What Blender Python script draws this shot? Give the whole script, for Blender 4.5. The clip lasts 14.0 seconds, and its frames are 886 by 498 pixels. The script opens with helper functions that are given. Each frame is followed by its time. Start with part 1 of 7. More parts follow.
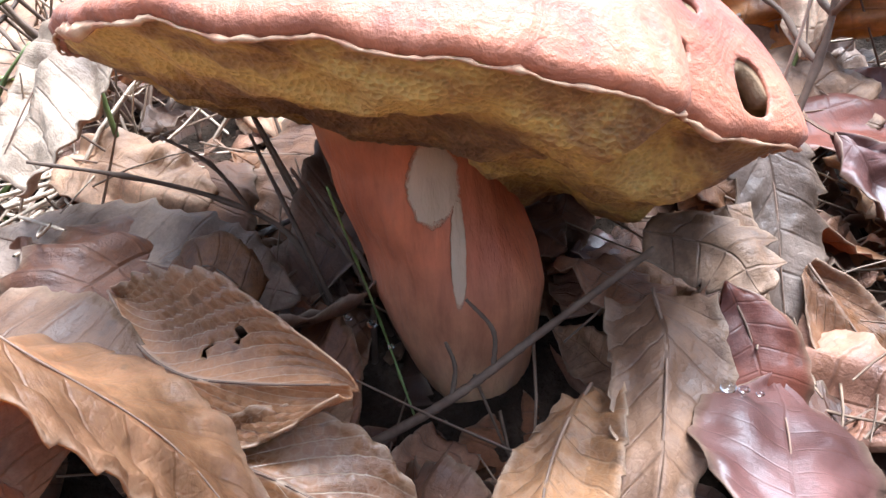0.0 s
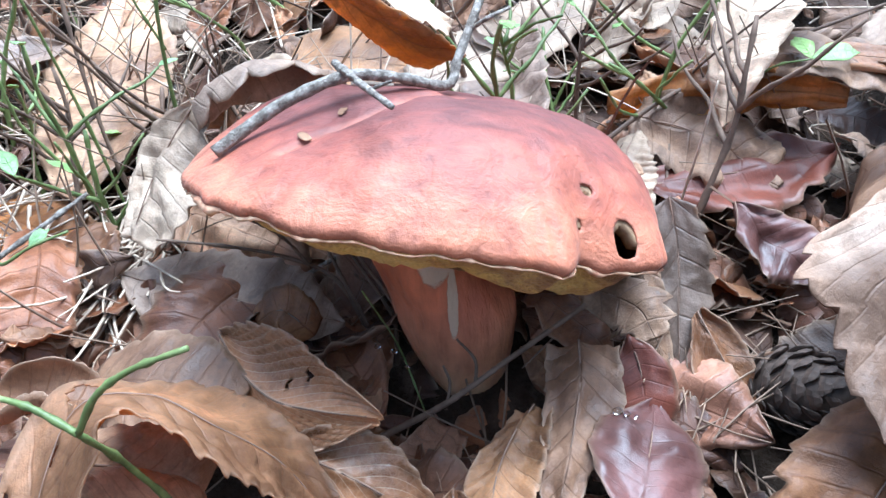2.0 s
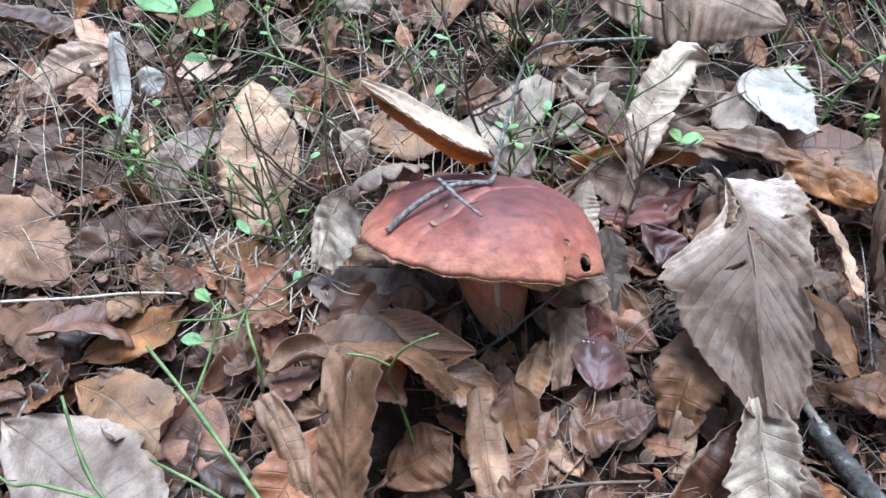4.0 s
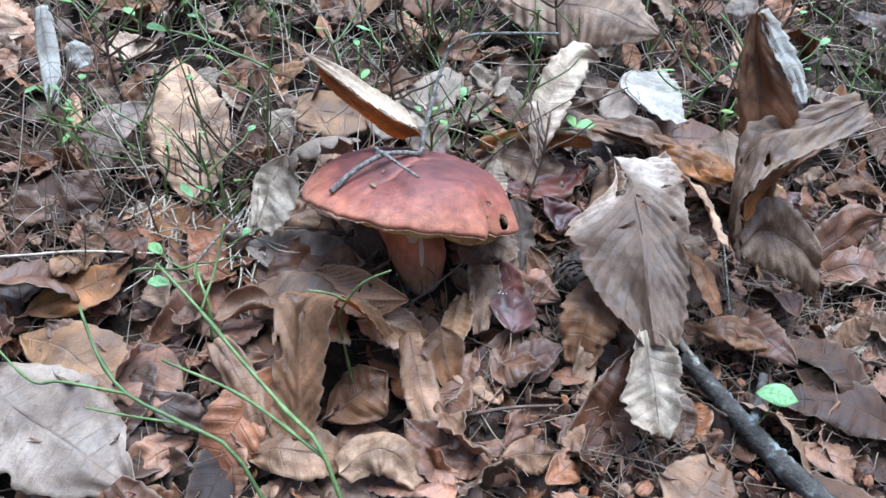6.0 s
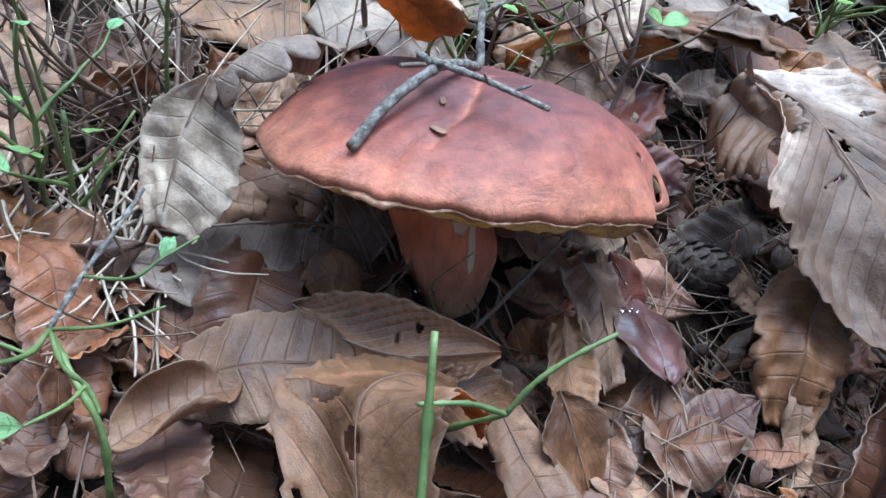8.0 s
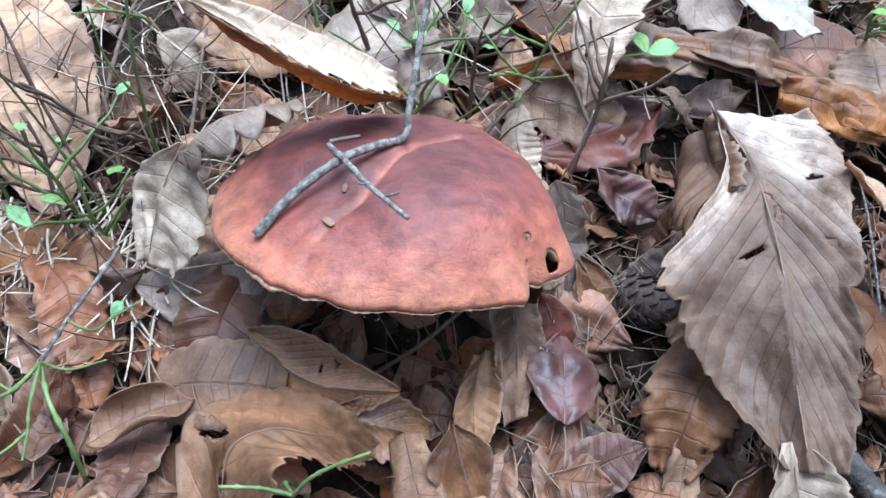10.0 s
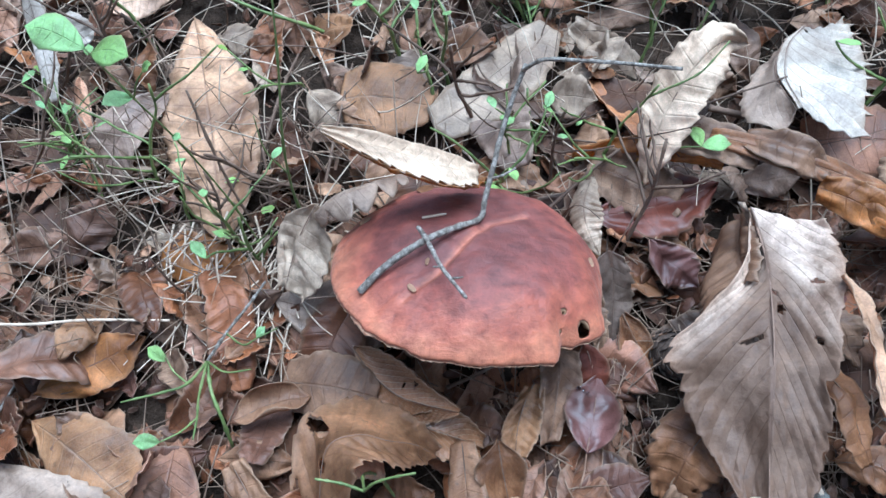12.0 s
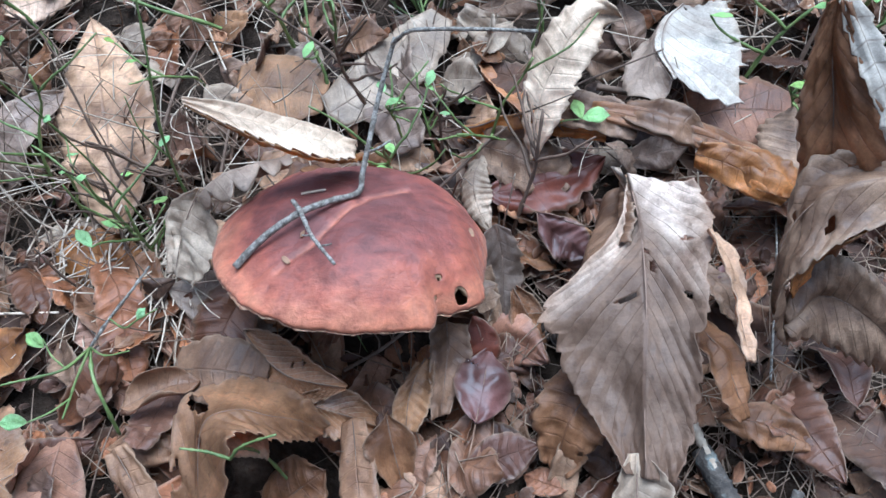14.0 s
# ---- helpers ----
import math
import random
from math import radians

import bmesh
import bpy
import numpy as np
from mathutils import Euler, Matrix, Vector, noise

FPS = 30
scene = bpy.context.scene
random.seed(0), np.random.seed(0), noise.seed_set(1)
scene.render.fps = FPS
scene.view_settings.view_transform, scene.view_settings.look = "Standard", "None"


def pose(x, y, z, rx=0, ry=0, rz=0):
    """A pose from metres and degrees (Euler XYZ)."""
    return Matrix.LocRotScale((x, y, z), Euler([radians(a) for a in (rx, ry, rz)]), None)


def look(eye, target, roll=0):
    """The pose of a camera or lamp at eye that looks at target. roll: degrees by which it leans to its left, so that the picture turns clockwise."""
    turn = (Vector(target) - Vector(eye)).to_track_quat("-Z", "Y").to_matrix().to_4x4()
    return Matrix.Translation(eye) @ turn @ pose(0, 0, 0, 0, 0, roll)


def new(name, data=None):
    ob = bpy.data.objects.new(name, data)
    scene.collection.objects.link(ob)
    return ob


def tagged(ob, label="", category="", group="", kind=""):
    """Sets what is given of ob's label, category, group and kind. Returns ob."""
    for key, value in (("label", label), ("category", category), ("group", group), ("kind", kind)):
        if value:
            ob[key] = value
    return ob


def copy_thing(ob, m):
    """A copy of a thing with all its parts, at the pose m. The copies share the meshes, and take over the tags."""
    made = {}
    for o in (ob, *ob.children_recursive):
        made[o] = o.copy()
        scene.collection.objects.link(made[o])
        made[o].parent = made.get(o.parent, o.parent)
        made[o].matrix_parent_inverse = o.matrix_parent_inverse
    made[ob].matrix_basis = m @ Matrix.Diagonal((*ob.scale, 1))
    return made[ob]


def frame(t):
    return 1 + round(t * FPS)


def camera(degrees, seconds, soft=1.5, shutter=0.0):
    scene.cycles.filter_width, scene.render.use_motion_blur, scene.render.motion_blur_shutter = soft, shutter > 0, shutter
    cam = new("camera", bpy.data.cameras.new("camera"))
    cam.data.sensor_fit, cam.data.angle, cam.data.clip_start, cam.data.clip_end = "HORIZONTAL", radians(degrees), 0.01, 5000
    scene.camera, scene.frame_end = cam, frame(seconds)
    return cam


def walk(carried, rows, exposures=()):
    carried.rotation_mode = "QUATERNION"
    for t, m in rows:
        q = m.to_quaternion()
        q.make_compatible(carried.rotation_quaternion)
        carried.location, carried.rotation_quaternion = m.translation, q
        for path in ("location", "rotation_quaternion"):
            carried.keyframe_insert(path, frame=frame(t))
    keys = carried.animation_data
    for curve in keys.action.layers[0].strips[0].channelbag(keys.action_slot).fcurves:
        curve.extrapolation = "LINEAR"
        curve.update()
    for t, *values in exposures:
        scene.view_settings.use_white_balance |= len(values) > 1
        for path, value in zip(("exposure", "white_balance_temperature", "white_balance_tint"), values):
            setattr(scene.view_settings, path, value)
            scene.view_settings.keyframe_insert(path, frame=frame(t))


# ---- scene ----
cam = camera(59.0, 14.0)
PATH = [
    (0, (0.006, 0.009, 0.096), (-0.049, 1.926, -0.469), -2.1),
    (0.2, (0.008, 0.001, 0.095), (-0.069, 1.933, -0.414), -2.1),
    (0.3, (0.012, -0.004, 0.091), (-0.110, 1.942, -0.351), -1.4),
    (0.5, (0.006, -0.015, 0.088), (-0.128, 1.926, -0.373), -2.7),
    (0.8, (0.003, -0.029, 0.092), (-0.166, 1.909, -0.376), -2.7),
    (1, (0.009, -0.036, 0.101), (-0.192, 1.894, -0.382), -2.7),
    (1.2, (0.014, -0.046, 0.112), (-0.159, 1.874, -0.421), -2.4),
    (1.5, (0.016, -0.055, 0.124), (-0.082, 1.84, -0.507), -2.6),
    (1.7, (0.026, -0.055, 0.131), (-0.102, 1.819, -0.556), -3.1),
    (2, (0.022, -0.053, 0.169), (-0.127, 1.773, -0.633), -3.3),
    (2.3, (0.012, -0.075, 0.200), (-0.133, 1.699, -0.713), -3.4),
    (2.5, (0.014, -0.096, 0.224), (-0.156, 1.632, -0.769), -3.9),
    (2.7, (0.025, -0.119, 0.255), (-0.157, 1.592, -0.766), -4.8),
    (4.8, (-0.046, -0.307, 0.330), (0.036, 1.460, -0.603), -3.4),
    (5, (-0.048, -0.314, 0.329), (0.06, 1.457, -0.593), -2.8),
    (5.2, (-0.050, -0.318, 0.330), (0.071, 1.458, -0.583), -3.0),
    (5.5, (-0.056, -0.324, 0.329), (0.086, 1.458, -0.568), -2.7),
    (5.8, (-0.061, -0.326, 0.328), (0.159, 1.434, -0.596), -0.9),
    (6, (-0.071, -0.325, 0.327), (0.238, 1.403, -0.632), 0.6),
    (6.2, (-0.089, -0.321, 0.334), (0.307, 1.398, -0.608), 2.4),
    (6.3, (-0.098, -0.312, 0.333), (0.329, 1.438, -0.535), 2.7),
    (6.5, (-0.11, -0.291, 0.33), (0.32, 1.501, -0.448), 1.5),
    (6.8, (-0.121, -0.206, 0.304), (0.371, 1.578, -0.454), 1.5),
    (7, (-0.123, -0.141, 0.291), (0.479, 1.58, -0.531), 1.8),
    (7.2, (-0.132, -0.098, 0.259), (0.656, 1.530, -0.595), 4.5),
    (7.3, (-0.137, -0.088, 0.242), (0.691, 1.521, -0.610), 4.5),
    (7.5, (-0.141, -0.074, 0.227), (0.665, 1.523, -0.666), 4.0),
    (7.7, (-0.143, -0.048, 0.212), (0.703, 1.488, -0.750), 5.2),
    (9.8, (-0.060, -0.072, 0.293), (0.306, 1.369, -1.045), 0.5),
    (10, (-0.037, -0.075, 0.308), (0.266, 1.364, -1.047), -1.0),
    (10.2, (-0.022, -0.082, 0.320), (0.253, 1.363, -1.035), -1.2),
    (10.5, (-0.01, -0.085, 0.348), (0.185, 1.378, -1.001), -3.3),
    (10.7, (-0.008, -0.089, 0.357), (0.141, 1.388, -0.984), -3.9),
    (11, (-0.001, -0.092, 0.375), (0.055, 1.369, -0.989), -5.1),
    (11.2, (-0.003, -0.095, 0.380), (0.005, 1.344, -1.008), -5.8),
    (11.5, (-0.005, -0.103, 0.387), (-0.052, 1.302, -1.036), -6.5),
    (11.8, (0.001, -0.104, 0.407), (-0.076, 1.281, -1.034), -6.5),
    (12, (0.0, -0.106, 0.419), (-0.074, 1.269, -1.031), -6.4),
    (12.2, (0.003, -0.111, 0.418), (-0.092, 1.265, -1.030), -6.8),
    (12.5, (0.011, -0.123, 0.415), (-0.086, 1.236, -1.049), -6.5),
    (12.8, (0.026, -0.136, 0.414), (-0.028, 1.184, -1.088), -6.3),
    (13, (0.037, -0.143, 0.42), (-0.018, 1.169, -1.089), -7.1),
    (13.2, (0.048, -0.145, 0.422), (0.011, 1.163, -1.091), -7.2),
    (13.5, (0.054, -0.147, 0.416), (0.045, 1.186, -1.075), -6.0),
    (13.8, (0.054, -0.142, 0.405), (0.043, 1.224, -1.055), -6.4),
    (14, (0.052, -0.135, 0.392), (0.038, 1.301, -1.0), -6.8),
]
walk(cam, [(t, look(eye, target, roll)) for t, eye, target, roll in PATH],
     exposures=[(0.0, 2.5, 5200, 6), (0.5, 2.6, 5100, 5), (1.0, 2.62, 4850, 4), (1.5, 2.4, 4820, 3), (2.0, 2.1, 4720, 1), (2.5, 1.7, 4670, 0), (5.0, 1.4, 4570, -1), (7.5, 1.3, 4520, -2), (10.0, 1.5, 4570, 0), (11.0, 1.3, 4570, -1), (14.0, 1.25, 4570, 0)])

# ---- world and sun: an overcast woodland sky ----
world = bpy.data.worlds.new("overcast_sky")
scene.world = world
world.use_nodes = True
wn = world.node_tree
wn.nodes.clear()
sky = wn.nodes.new("ShaderNodeTexSky")
sky.sky_type = "NISHITA"
sky.sun_disc = False
sky.sun_elevation, sky.sun_rotation = radians(79), radians(86)
sky.air_density, sky.dust_density = 1.0, 4.0
grey = wn.nodes.new("ShaderNodeHueSaturation")
grey.inputs["Saturation"].default_value = 0.6
back = wn.nodes.new("ShaderNodeBackground")
back.inputs["Strength"].default_value = 0.085
wout = wn.nodes.new("ShaderNodeOutputWorld")
wn.links.new(sky.outputs[0], grey.inputs["Color"])
wn.links.new(grey.outputs[0], back.inputs["Color"])
wn.links.new(back.outputs[0], wout.inputs[0])

sun_data = bpy.data.lights.new("sun", "SUN")
sun_data.energy, sun_data.angle, sun_data.color = 2.3, radians(45), (1.0, 0.97, 0.94)
sun = new("sun", sun_data)
sun.matrix_world = look((0.32, 0.2, 1.8), (0.0, 0.18, 0.0))


# ---- the lie of the ground: a bank that rises away from the path ----
def ground_z(x, y):
    z = 0.44 * (y - 0.16) if y > 0.16 else 0.33 * (y - 0.16)
    if y > 1.2:
        z = 0.4576 + 0.2 * (y - 1.2)
    if y < -0.4:
        z = -0.1848 + 0.05 * (y + 0.4)
    near = max(0.0, 1 - math.hypot(x, y - 0.3) / 2.5)
    z += near * 0.014 * noise.noise((x * 6, y * 6, 3.1)) + near * 0.006 * noise.noise((x * 19, y * 19, 8.4))
    z += 0.12 * noise.noise((x * 0.5, y * 0.5, 1.0)) * min(1.0, math.hypot(x, y - 0.3) / 3) ** 2
    z -= 0.036 * math.exp(-((x + 0.055) ** 2 + (y - 0.1) ** 2) / 0.0018)
    z -= 0.014 * math.exp(-((x - 0.01) ** 2 + (y - 0.2) ** 2) / 0.004)
    return z


def ground_normal(x, y, e=0.02):
    return Vector((ground_z(x - e, y) - ground_z(x + e, y), ground_z(x, y - e) - ground_z(x, y + e), 2 * e)).normalized()


def on_ground(x, y, lift=0.0):
    return Vector((x, y, ground_z(x, y) + lift))


# ---- materials ----
def node_material(name):
    m = bpy.data.materials.new(name)
    m.use_nodes = True
    nt = m.node_tree
    return m, nt, nt.nodes["Principled BSDF"], nt.nodes["Material Output"]


def add(nt, kind, **values):
    n = nt.nodes.new(kind)
    for key, value in values.items():
        n.inputs[key.replace("_", " ")].default_value = value
    return n


def math_node(nt, op, a, b=None, c=None, clamp=False):
    n = nt.nodes.new("ShaderNodeMath")
    n.operation, n.use_clamp = op, clamp
    for k, v in enumerate((a, b, c)):
        if v is None:
            continue
        if isinstance(v, (int, float)):
            n.inputs[k].default_value = v
        else:
            nt.links.new(v, n.inputs[k])
    return n.outputs[0]


def mix_color(nt, fac, a, b, mode="MIX"):
    n = nt.nodes.new("ShaderNodeMix")
    n.data_type, n.blend_type = "RGBA", mode
    for sock, v in ((n.inputs[0], fac), (n.inputs[6], a), (n.inputs[7], b)):
        if isinstance(v, (int, float)):
            sock.default_value = v
        elif isinstance(v, tuple):
            sock.default_value = (*v, 1)
        else:
            nt.links.new(v, sock)
    return n.outputs[2]


def ramp(nt, fac, stops):
    n = nt.nodes.new("ShaderNodeValToRGB")
    while len(n.color_ramp.elements) < len(stops):
        n.color_ramp.elements.new(0.5)
    for e, (p, c) in zip(n.color_ramp.elements, stops):
        e.position, e.color = p, (*c, 1)
    nt.links.new(fac, n.inputs[0])
    return n.outputs[0]


def noise_tex(nt, scale, detail=4, rough=0.55, coord="Object", stretch=None, distortion=0.0):
    tc = nt.nodes.new("ShaderNodeTexCoord")
    out = tc.outputs[coord]
    if stretch:
        mp = nt.nodes.new("ShaderNodeMapping")
        mp.inputs["Scale"].default_value = stretch
        nt.links.new(out, mp.inputs[0])
        out = mp.outputs[0]
    n = add(nt, "ShaderNodeTexNoise", Scale=scale, Detail=detail, Roughness=rough, Distortion=distortion)
    nt.links.new(out, n.inputs["Vector"])
    return n.outputs[0]


def bump(nt, height, strength, distance, bsdf):
    n = add(nt, "ShaderNodeBump", Strength=strength, Distance=distance)
    nt.links.new(height, n.inputs["Height"])
    nt.links.new(n.outputs[0], bsdf.inputs["Normal"])


def dull(c, k=-0.22, gain=1.0):
    """The tone as it is when the leaf is damp: fuller than when dry (k below 0)."""
    g = 0.3 * c[0] + 0.55 * c[1] + 0.15 * c[2]
    return tuple(max(0.004, gain * (v + (g - v) * k)) for v in c)


def leaf_material(name, tones, vein, rough=0.5, through_light=0.25, vein_amount=0.5, island=False, spots=0.35, spread=0.0, glow=(1.0, 0.55, 0.25), edge=(0.42, 0.3, 0.2), edge_power=14.0, tip=None, spec=0.5, stains=0.55, relief=0.8):
    """A dry leaf: tones picked leaf by leaf, blotches, dark specks, midrib and side veins along the leaf's own coordinates."""
    m, nt, bsdf, out = node_material(name)
    if island:
        rnd = nt.nodes.new("ShaderNodeNewGeometry").outputs["Random Per Island"]
    else:
        rnd = nt.nodes.new("ShaderNodeObjectInfo").outputs["Random"]
    tones = [dull(c) for c in tones]
    n = len(tones)
    base = ramp(nt, rnd, [(k / max(1, n - 1), c) for k, c in enumerate(tones)])
    lum = math_node(nt, "FRACT", math_node(nt, "MULTIPLY", rnd, 7.31))
    base = mix_color(nt, spread, base, ramp(nt, lum, [(0, (0.26, 0.24, 0.23)), (0.5, (0.78, 0.76, 0.76)), (0.82, (1.3, 1.3, 1.3)), (1, (1.9, 1.95, 2.0))]), "MULTIPLY")
    uv = nt.nodes.new("ShaderNodeUVMap")
    uv.uv_map = "leaf"
    sep = nt.nodes.new("ShaderNodeSeparateXYZ")
    nt.links.new(uv.outputs[0], sep.inputs[0])
    u, v = sep.outputs[0], sep.outputs[1]
    av = math_node(nt, "ABSOLUTE", v)
    f = math_node(nt, "ABSOLUTE", math_node(nt, "SUBTRACT", math_node(nt, "FRACT", u), 0.5))
    side = math_node(nt, "SUBTRACT", 1.0, math_node(nt, "MULTIPLY", math_node(nt, "SUBTRACT", 0.5, f), 15.0), clamp=True)
    side = math_node(nt, "MULTIPLY", side, math_node(nt, "SUBTRACT", 1.0, math_node(nt, "MULTIPLY", math_node(nt, "POWER", av, 2.0), 0.6)))
    mid = math_node(nt, "SUBTRACT", 1.0, math_node(nt, "MULTIPLY", av, 22.0), clamp=True)
    veins = math_node(nt, "MAXIMUM", math_node(nt, "MULTIPLY", side, 0.75), mid)
    blot = noise_tex(nt, 45, 9, 0.72, distortion=0.3)
    fine = noise_tex(nt, 420, 4, 0.7)
    net = nt.nodes.new("ShaderNodeTexVoronoi")
    net.feature = "DISTANCE_TO_EDGE"
    net.inputs["Scale"].default_value = 450
    tc = nt.nodes.new("ShaderNodeTexCoord")
    nt.links.new(tc.outputs["Object"], net.inputs["Vector"])
    netline = math_node(nt, "SUBTRACT", 1.0, math_node(nt, "MULTIPLY", net.outputs["Distance"], 7.0), clamp=True)
    shade = ramp(nt, blot, [(0.3, (0.4, 0.36, 0.34)), (0.44, (0.8, 0.78, 0.77)), (0.54, (1.05, 1.05, 1.05)), (0.7, (1.4, 1.38, 1.34))])
    col = mix_color(nt, 0.85, base, shade, "MULTIPLY")
    wide = noise_tex(nt, 13, 3, 0.5)
    col = mix_color(nt, 0.8, col, ramp(nt, wide, [(0.32, (0.62, 0.56, 0.52)), (0.5, (1, 1, 1)), (0.68, (1.25, 1.25, 1.27))]), "MULTIPLY")
    stain = noise_tex(nt, 26, 10, 0.68, distortion=0.5)
    col = mix_color(nt, stains, col, ramp(nt, stain, [(0.4, (0.55, 0.47, 0.42)), (0.47, (0.86, 0.83, 0.8)), (0.52, (1.05, 1.05, 1.05)), (0.57, (1.12, 1.14, 1.15)), (0.61, (1.45, 1.5, 1.55))]), "MULTIPLY")
    stripe = nt.nodes.new("ShaderNodeMapping")
    stripe.inputs["Scale"].default_value = (7.0, 1.6, 1.0)
    nt.links.new(uv.outputs[0], stripe.inputs[0])
    thirds = add(nt, "ShaderNodeTexNoise", Scale=2.2, Detail=3, Roughness=0.6)
    nt.links.new(stripe.outputs[0], thirds.inputs["Vector"])
    col = mix_color(nt, 0.18, col, ramp(nt, thirds.outputs[0], [(0.32, (0.7, 0.67, 0.64)), (0.65, (1.2, 1.2, 1.2))]), "MULTIPLY")
    dry = math_node(nt, "POWER", av, edge_power)
    col = mix_color(nt, math_node(nt, "MULTIPLY", dry, 0.5), col, edge)
    if tip:
        # the blade passes from its pale tones into a darker brown further out
        far = math_node(nt, "ADD", math_node(nt, "DIVIDE", u, tip[1]), math_node(nt, "MULTIPLY", math_node(nt, "SUBTRACT", wide, 0.5), 1.4))
        col = mix_color(nt, math_node(nt, "MULTIPLY", math_node(nt, "MULTIPLY", math_node(nt, "SUBTRACT", far, 0.25), 2.6, clamp=True), 0.92), col, mix_color(nt, 0.85, tip[0], shade, "MULTIPLY"))
    grain = ramp(nt, fine, [(0.3, (0.78, 0.76, 0.74)), (0.7, (1.12, 1.12, 1.12))])
    col = mix_color(nt, 0.7, col, grain, "MULTIPLY")
    col = mix_color(nt, math_node(nt, "MULTIPLY", veins, vein_amount), col, vein)
    col = mix_color(nt, math_node(nt, "MULTIPLY", netline, 0.14), col, vein)
    speck = noise_tex(nt, 150, 2, 0.5)
    dots = math_node(nt, "MULTIPLY", math_node(nt, "SUBTRACT", speck, 0.66), 14.0, clamp=True)
    col = mix_color(nt, math_node(nt, "MULTIPLY", dots, spots), col, (0.03, 0.018, 0.012))
    nt.links.new(col, bsdf.inputs["Base Color"])
    rr = math_node(nt, "ADD", math_node(nt, "MULTIPLY_ADD", blot, 0.9, rough - 0.5), math_node(nt, "MULTIPLY", fine, 0.15))
    nt.links.new(rr, bsdf.inputs["Roughness"])
    bsdf.inputs["Specular IOR Level"].default_value = spec
    h = math_node(nt, "ADD", math_node(nt, "MULTIPLY", veins, -0.5), math_node(nt, "MULTIPLY", fine, 0.4))
    h = math_node(nt, "ADD", h, math_node(nt, "MULTIPLY", netline, -0.06))
    crease = nt.nodes.new("ShaderNodeTexVoronoi")
    crease.feature = "DISTANCE_TO_EDGE"
    crease.inputs["Scale"].default_value = 75
    warp = nt.nodes.new("ShaderNodeVectorMath")
    warp.operation = "MULTIPLY_ADD"
    wob = add(nt, "ShaderNodeTexNoise", Scale=60, Detail=3)
    nt.links.new(tc.outputs["Object"], wob.inputs["Vector"])
    nt.links.new(wob.outputs["Color"], warp.inputs[0])
    warp.inputs[1].default_value = (0.012, 0.012, 0.012)
    nt.links.new(tc.outputs["Object"], warp.inputs[2])
    nt.links.new(warp.outputs[0], crease.inputs["Vector"])
    h = math_node(nt, "ADD", h, math_node(nt, "MULTIPLY", math_node(nt, "MINIMUM", crease.outputs["Distance"], 0.3), 0.45))
    h = math_node(nt, "ADD", h, math_node(nt, "MULTIPLY", blot, 0.7))
    h = math_node(nt, "ADD", h, math_node(nt, "MULTIPLY", thirds.outputs[0], 0.2))
    h = math_node(nt, "ADD", h, math_node(nt, "MULTIPLY", noise_tex(nt, 95, 3, 0.5), 0.6))
    bump(nt, h, relief, 0.001, bsdf)
    tr = nt.nodes.new("ShaderNodeBsdfTranslucent")
    warm = mix_color(nt, 0.75, col, glow, "MULTIPLY")
    nt.links.new(warm, tr.inputs[0])
    ms = nt.nodes.new("ShaderNodeMixShader")
    ms.inputs[0].default_value = through_light
    nt.links.new(bsdf.outputs[0], ms.inputs[1])
    nt.links.new(tr.outputs[0], ms.inputs[2])
    nt.links.new(ms.outputs[0], out.inputs[0])
    return m


def plain_material(name, stops, scale=60, rough=0.7, bump_amount=0.5, bump_scale=200, distance=0.001, stretch=None, spec=0.4, island=False):
    """A mottled matt surface with two scales of variation."""
    m, nt, bsdf, out = node_material(name)
    big = noise_tex(nt, scale, 5, 0.6, stretch=stretch)
    small = noise_tex(nt, bump_scale, 4, 0.65, stretch=stretch)
    col = ramp(nt, big, stops)
    col = mix_color(nt, 0.6, col, ramp(nt, small, [(0.3, (0.7, 0.7, 0.7)), (0.7, (1.2, 1.2, 1.2))]), "MULTIPLY")
    rnd = nt.nodes.new("ShaderNodeNewGeometry").outputs["Random Per Island"] if island else nt.nodes.new("ShaderNodeObjectInfo").outputs["Random"]
    col = mix_color(nt, 0.8, col, ramp(nt, rnd, [(0, (0.72, 0.72, 0.72)), (1, (1.2, 1.2, 1.2))]), "MULTIPLY")
    nt.links.new(col, bsdf.inputs["Base Color"])
    bsdf.inputs["Roughness"].default_value = rough
    bsdf.inputs["Specular IOR Level"].default_value = spec
    bump(nt, math_node(nt, "ADD", small, math_node(nt, "MULTIPLY", big, 0.8)), bump_amount, distance, bsdf)
    return m


VEIN_PALE, VEIN_DARK = (0.4, 0.3, 0.22), (0.07, 0.035, 0.022)
LEAF_BEECH = leaf_material("beech_brown", [(0.20, 0.095, 0.06), (0.30, 0.165, 0.105), (0.23, 0.125, 0.085), (0.36, 0.22, 0.145), (0.33, 0.14, 0.065), (0.31, 0.2, 0.15), (0.38, 0.19, 0.09)], VEIN_DARK, 0.5, 0.2, 0.4, spread=0.8)
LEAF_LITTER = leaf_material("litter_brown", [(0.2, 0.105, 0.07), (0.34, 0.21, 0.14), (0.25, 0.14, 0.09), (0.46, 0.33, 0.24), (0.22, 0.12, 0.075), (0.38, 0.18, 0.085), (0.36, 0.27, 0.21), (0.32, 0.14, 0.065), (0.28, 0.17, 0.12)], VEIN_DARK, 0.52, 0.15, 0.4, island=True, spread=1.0)
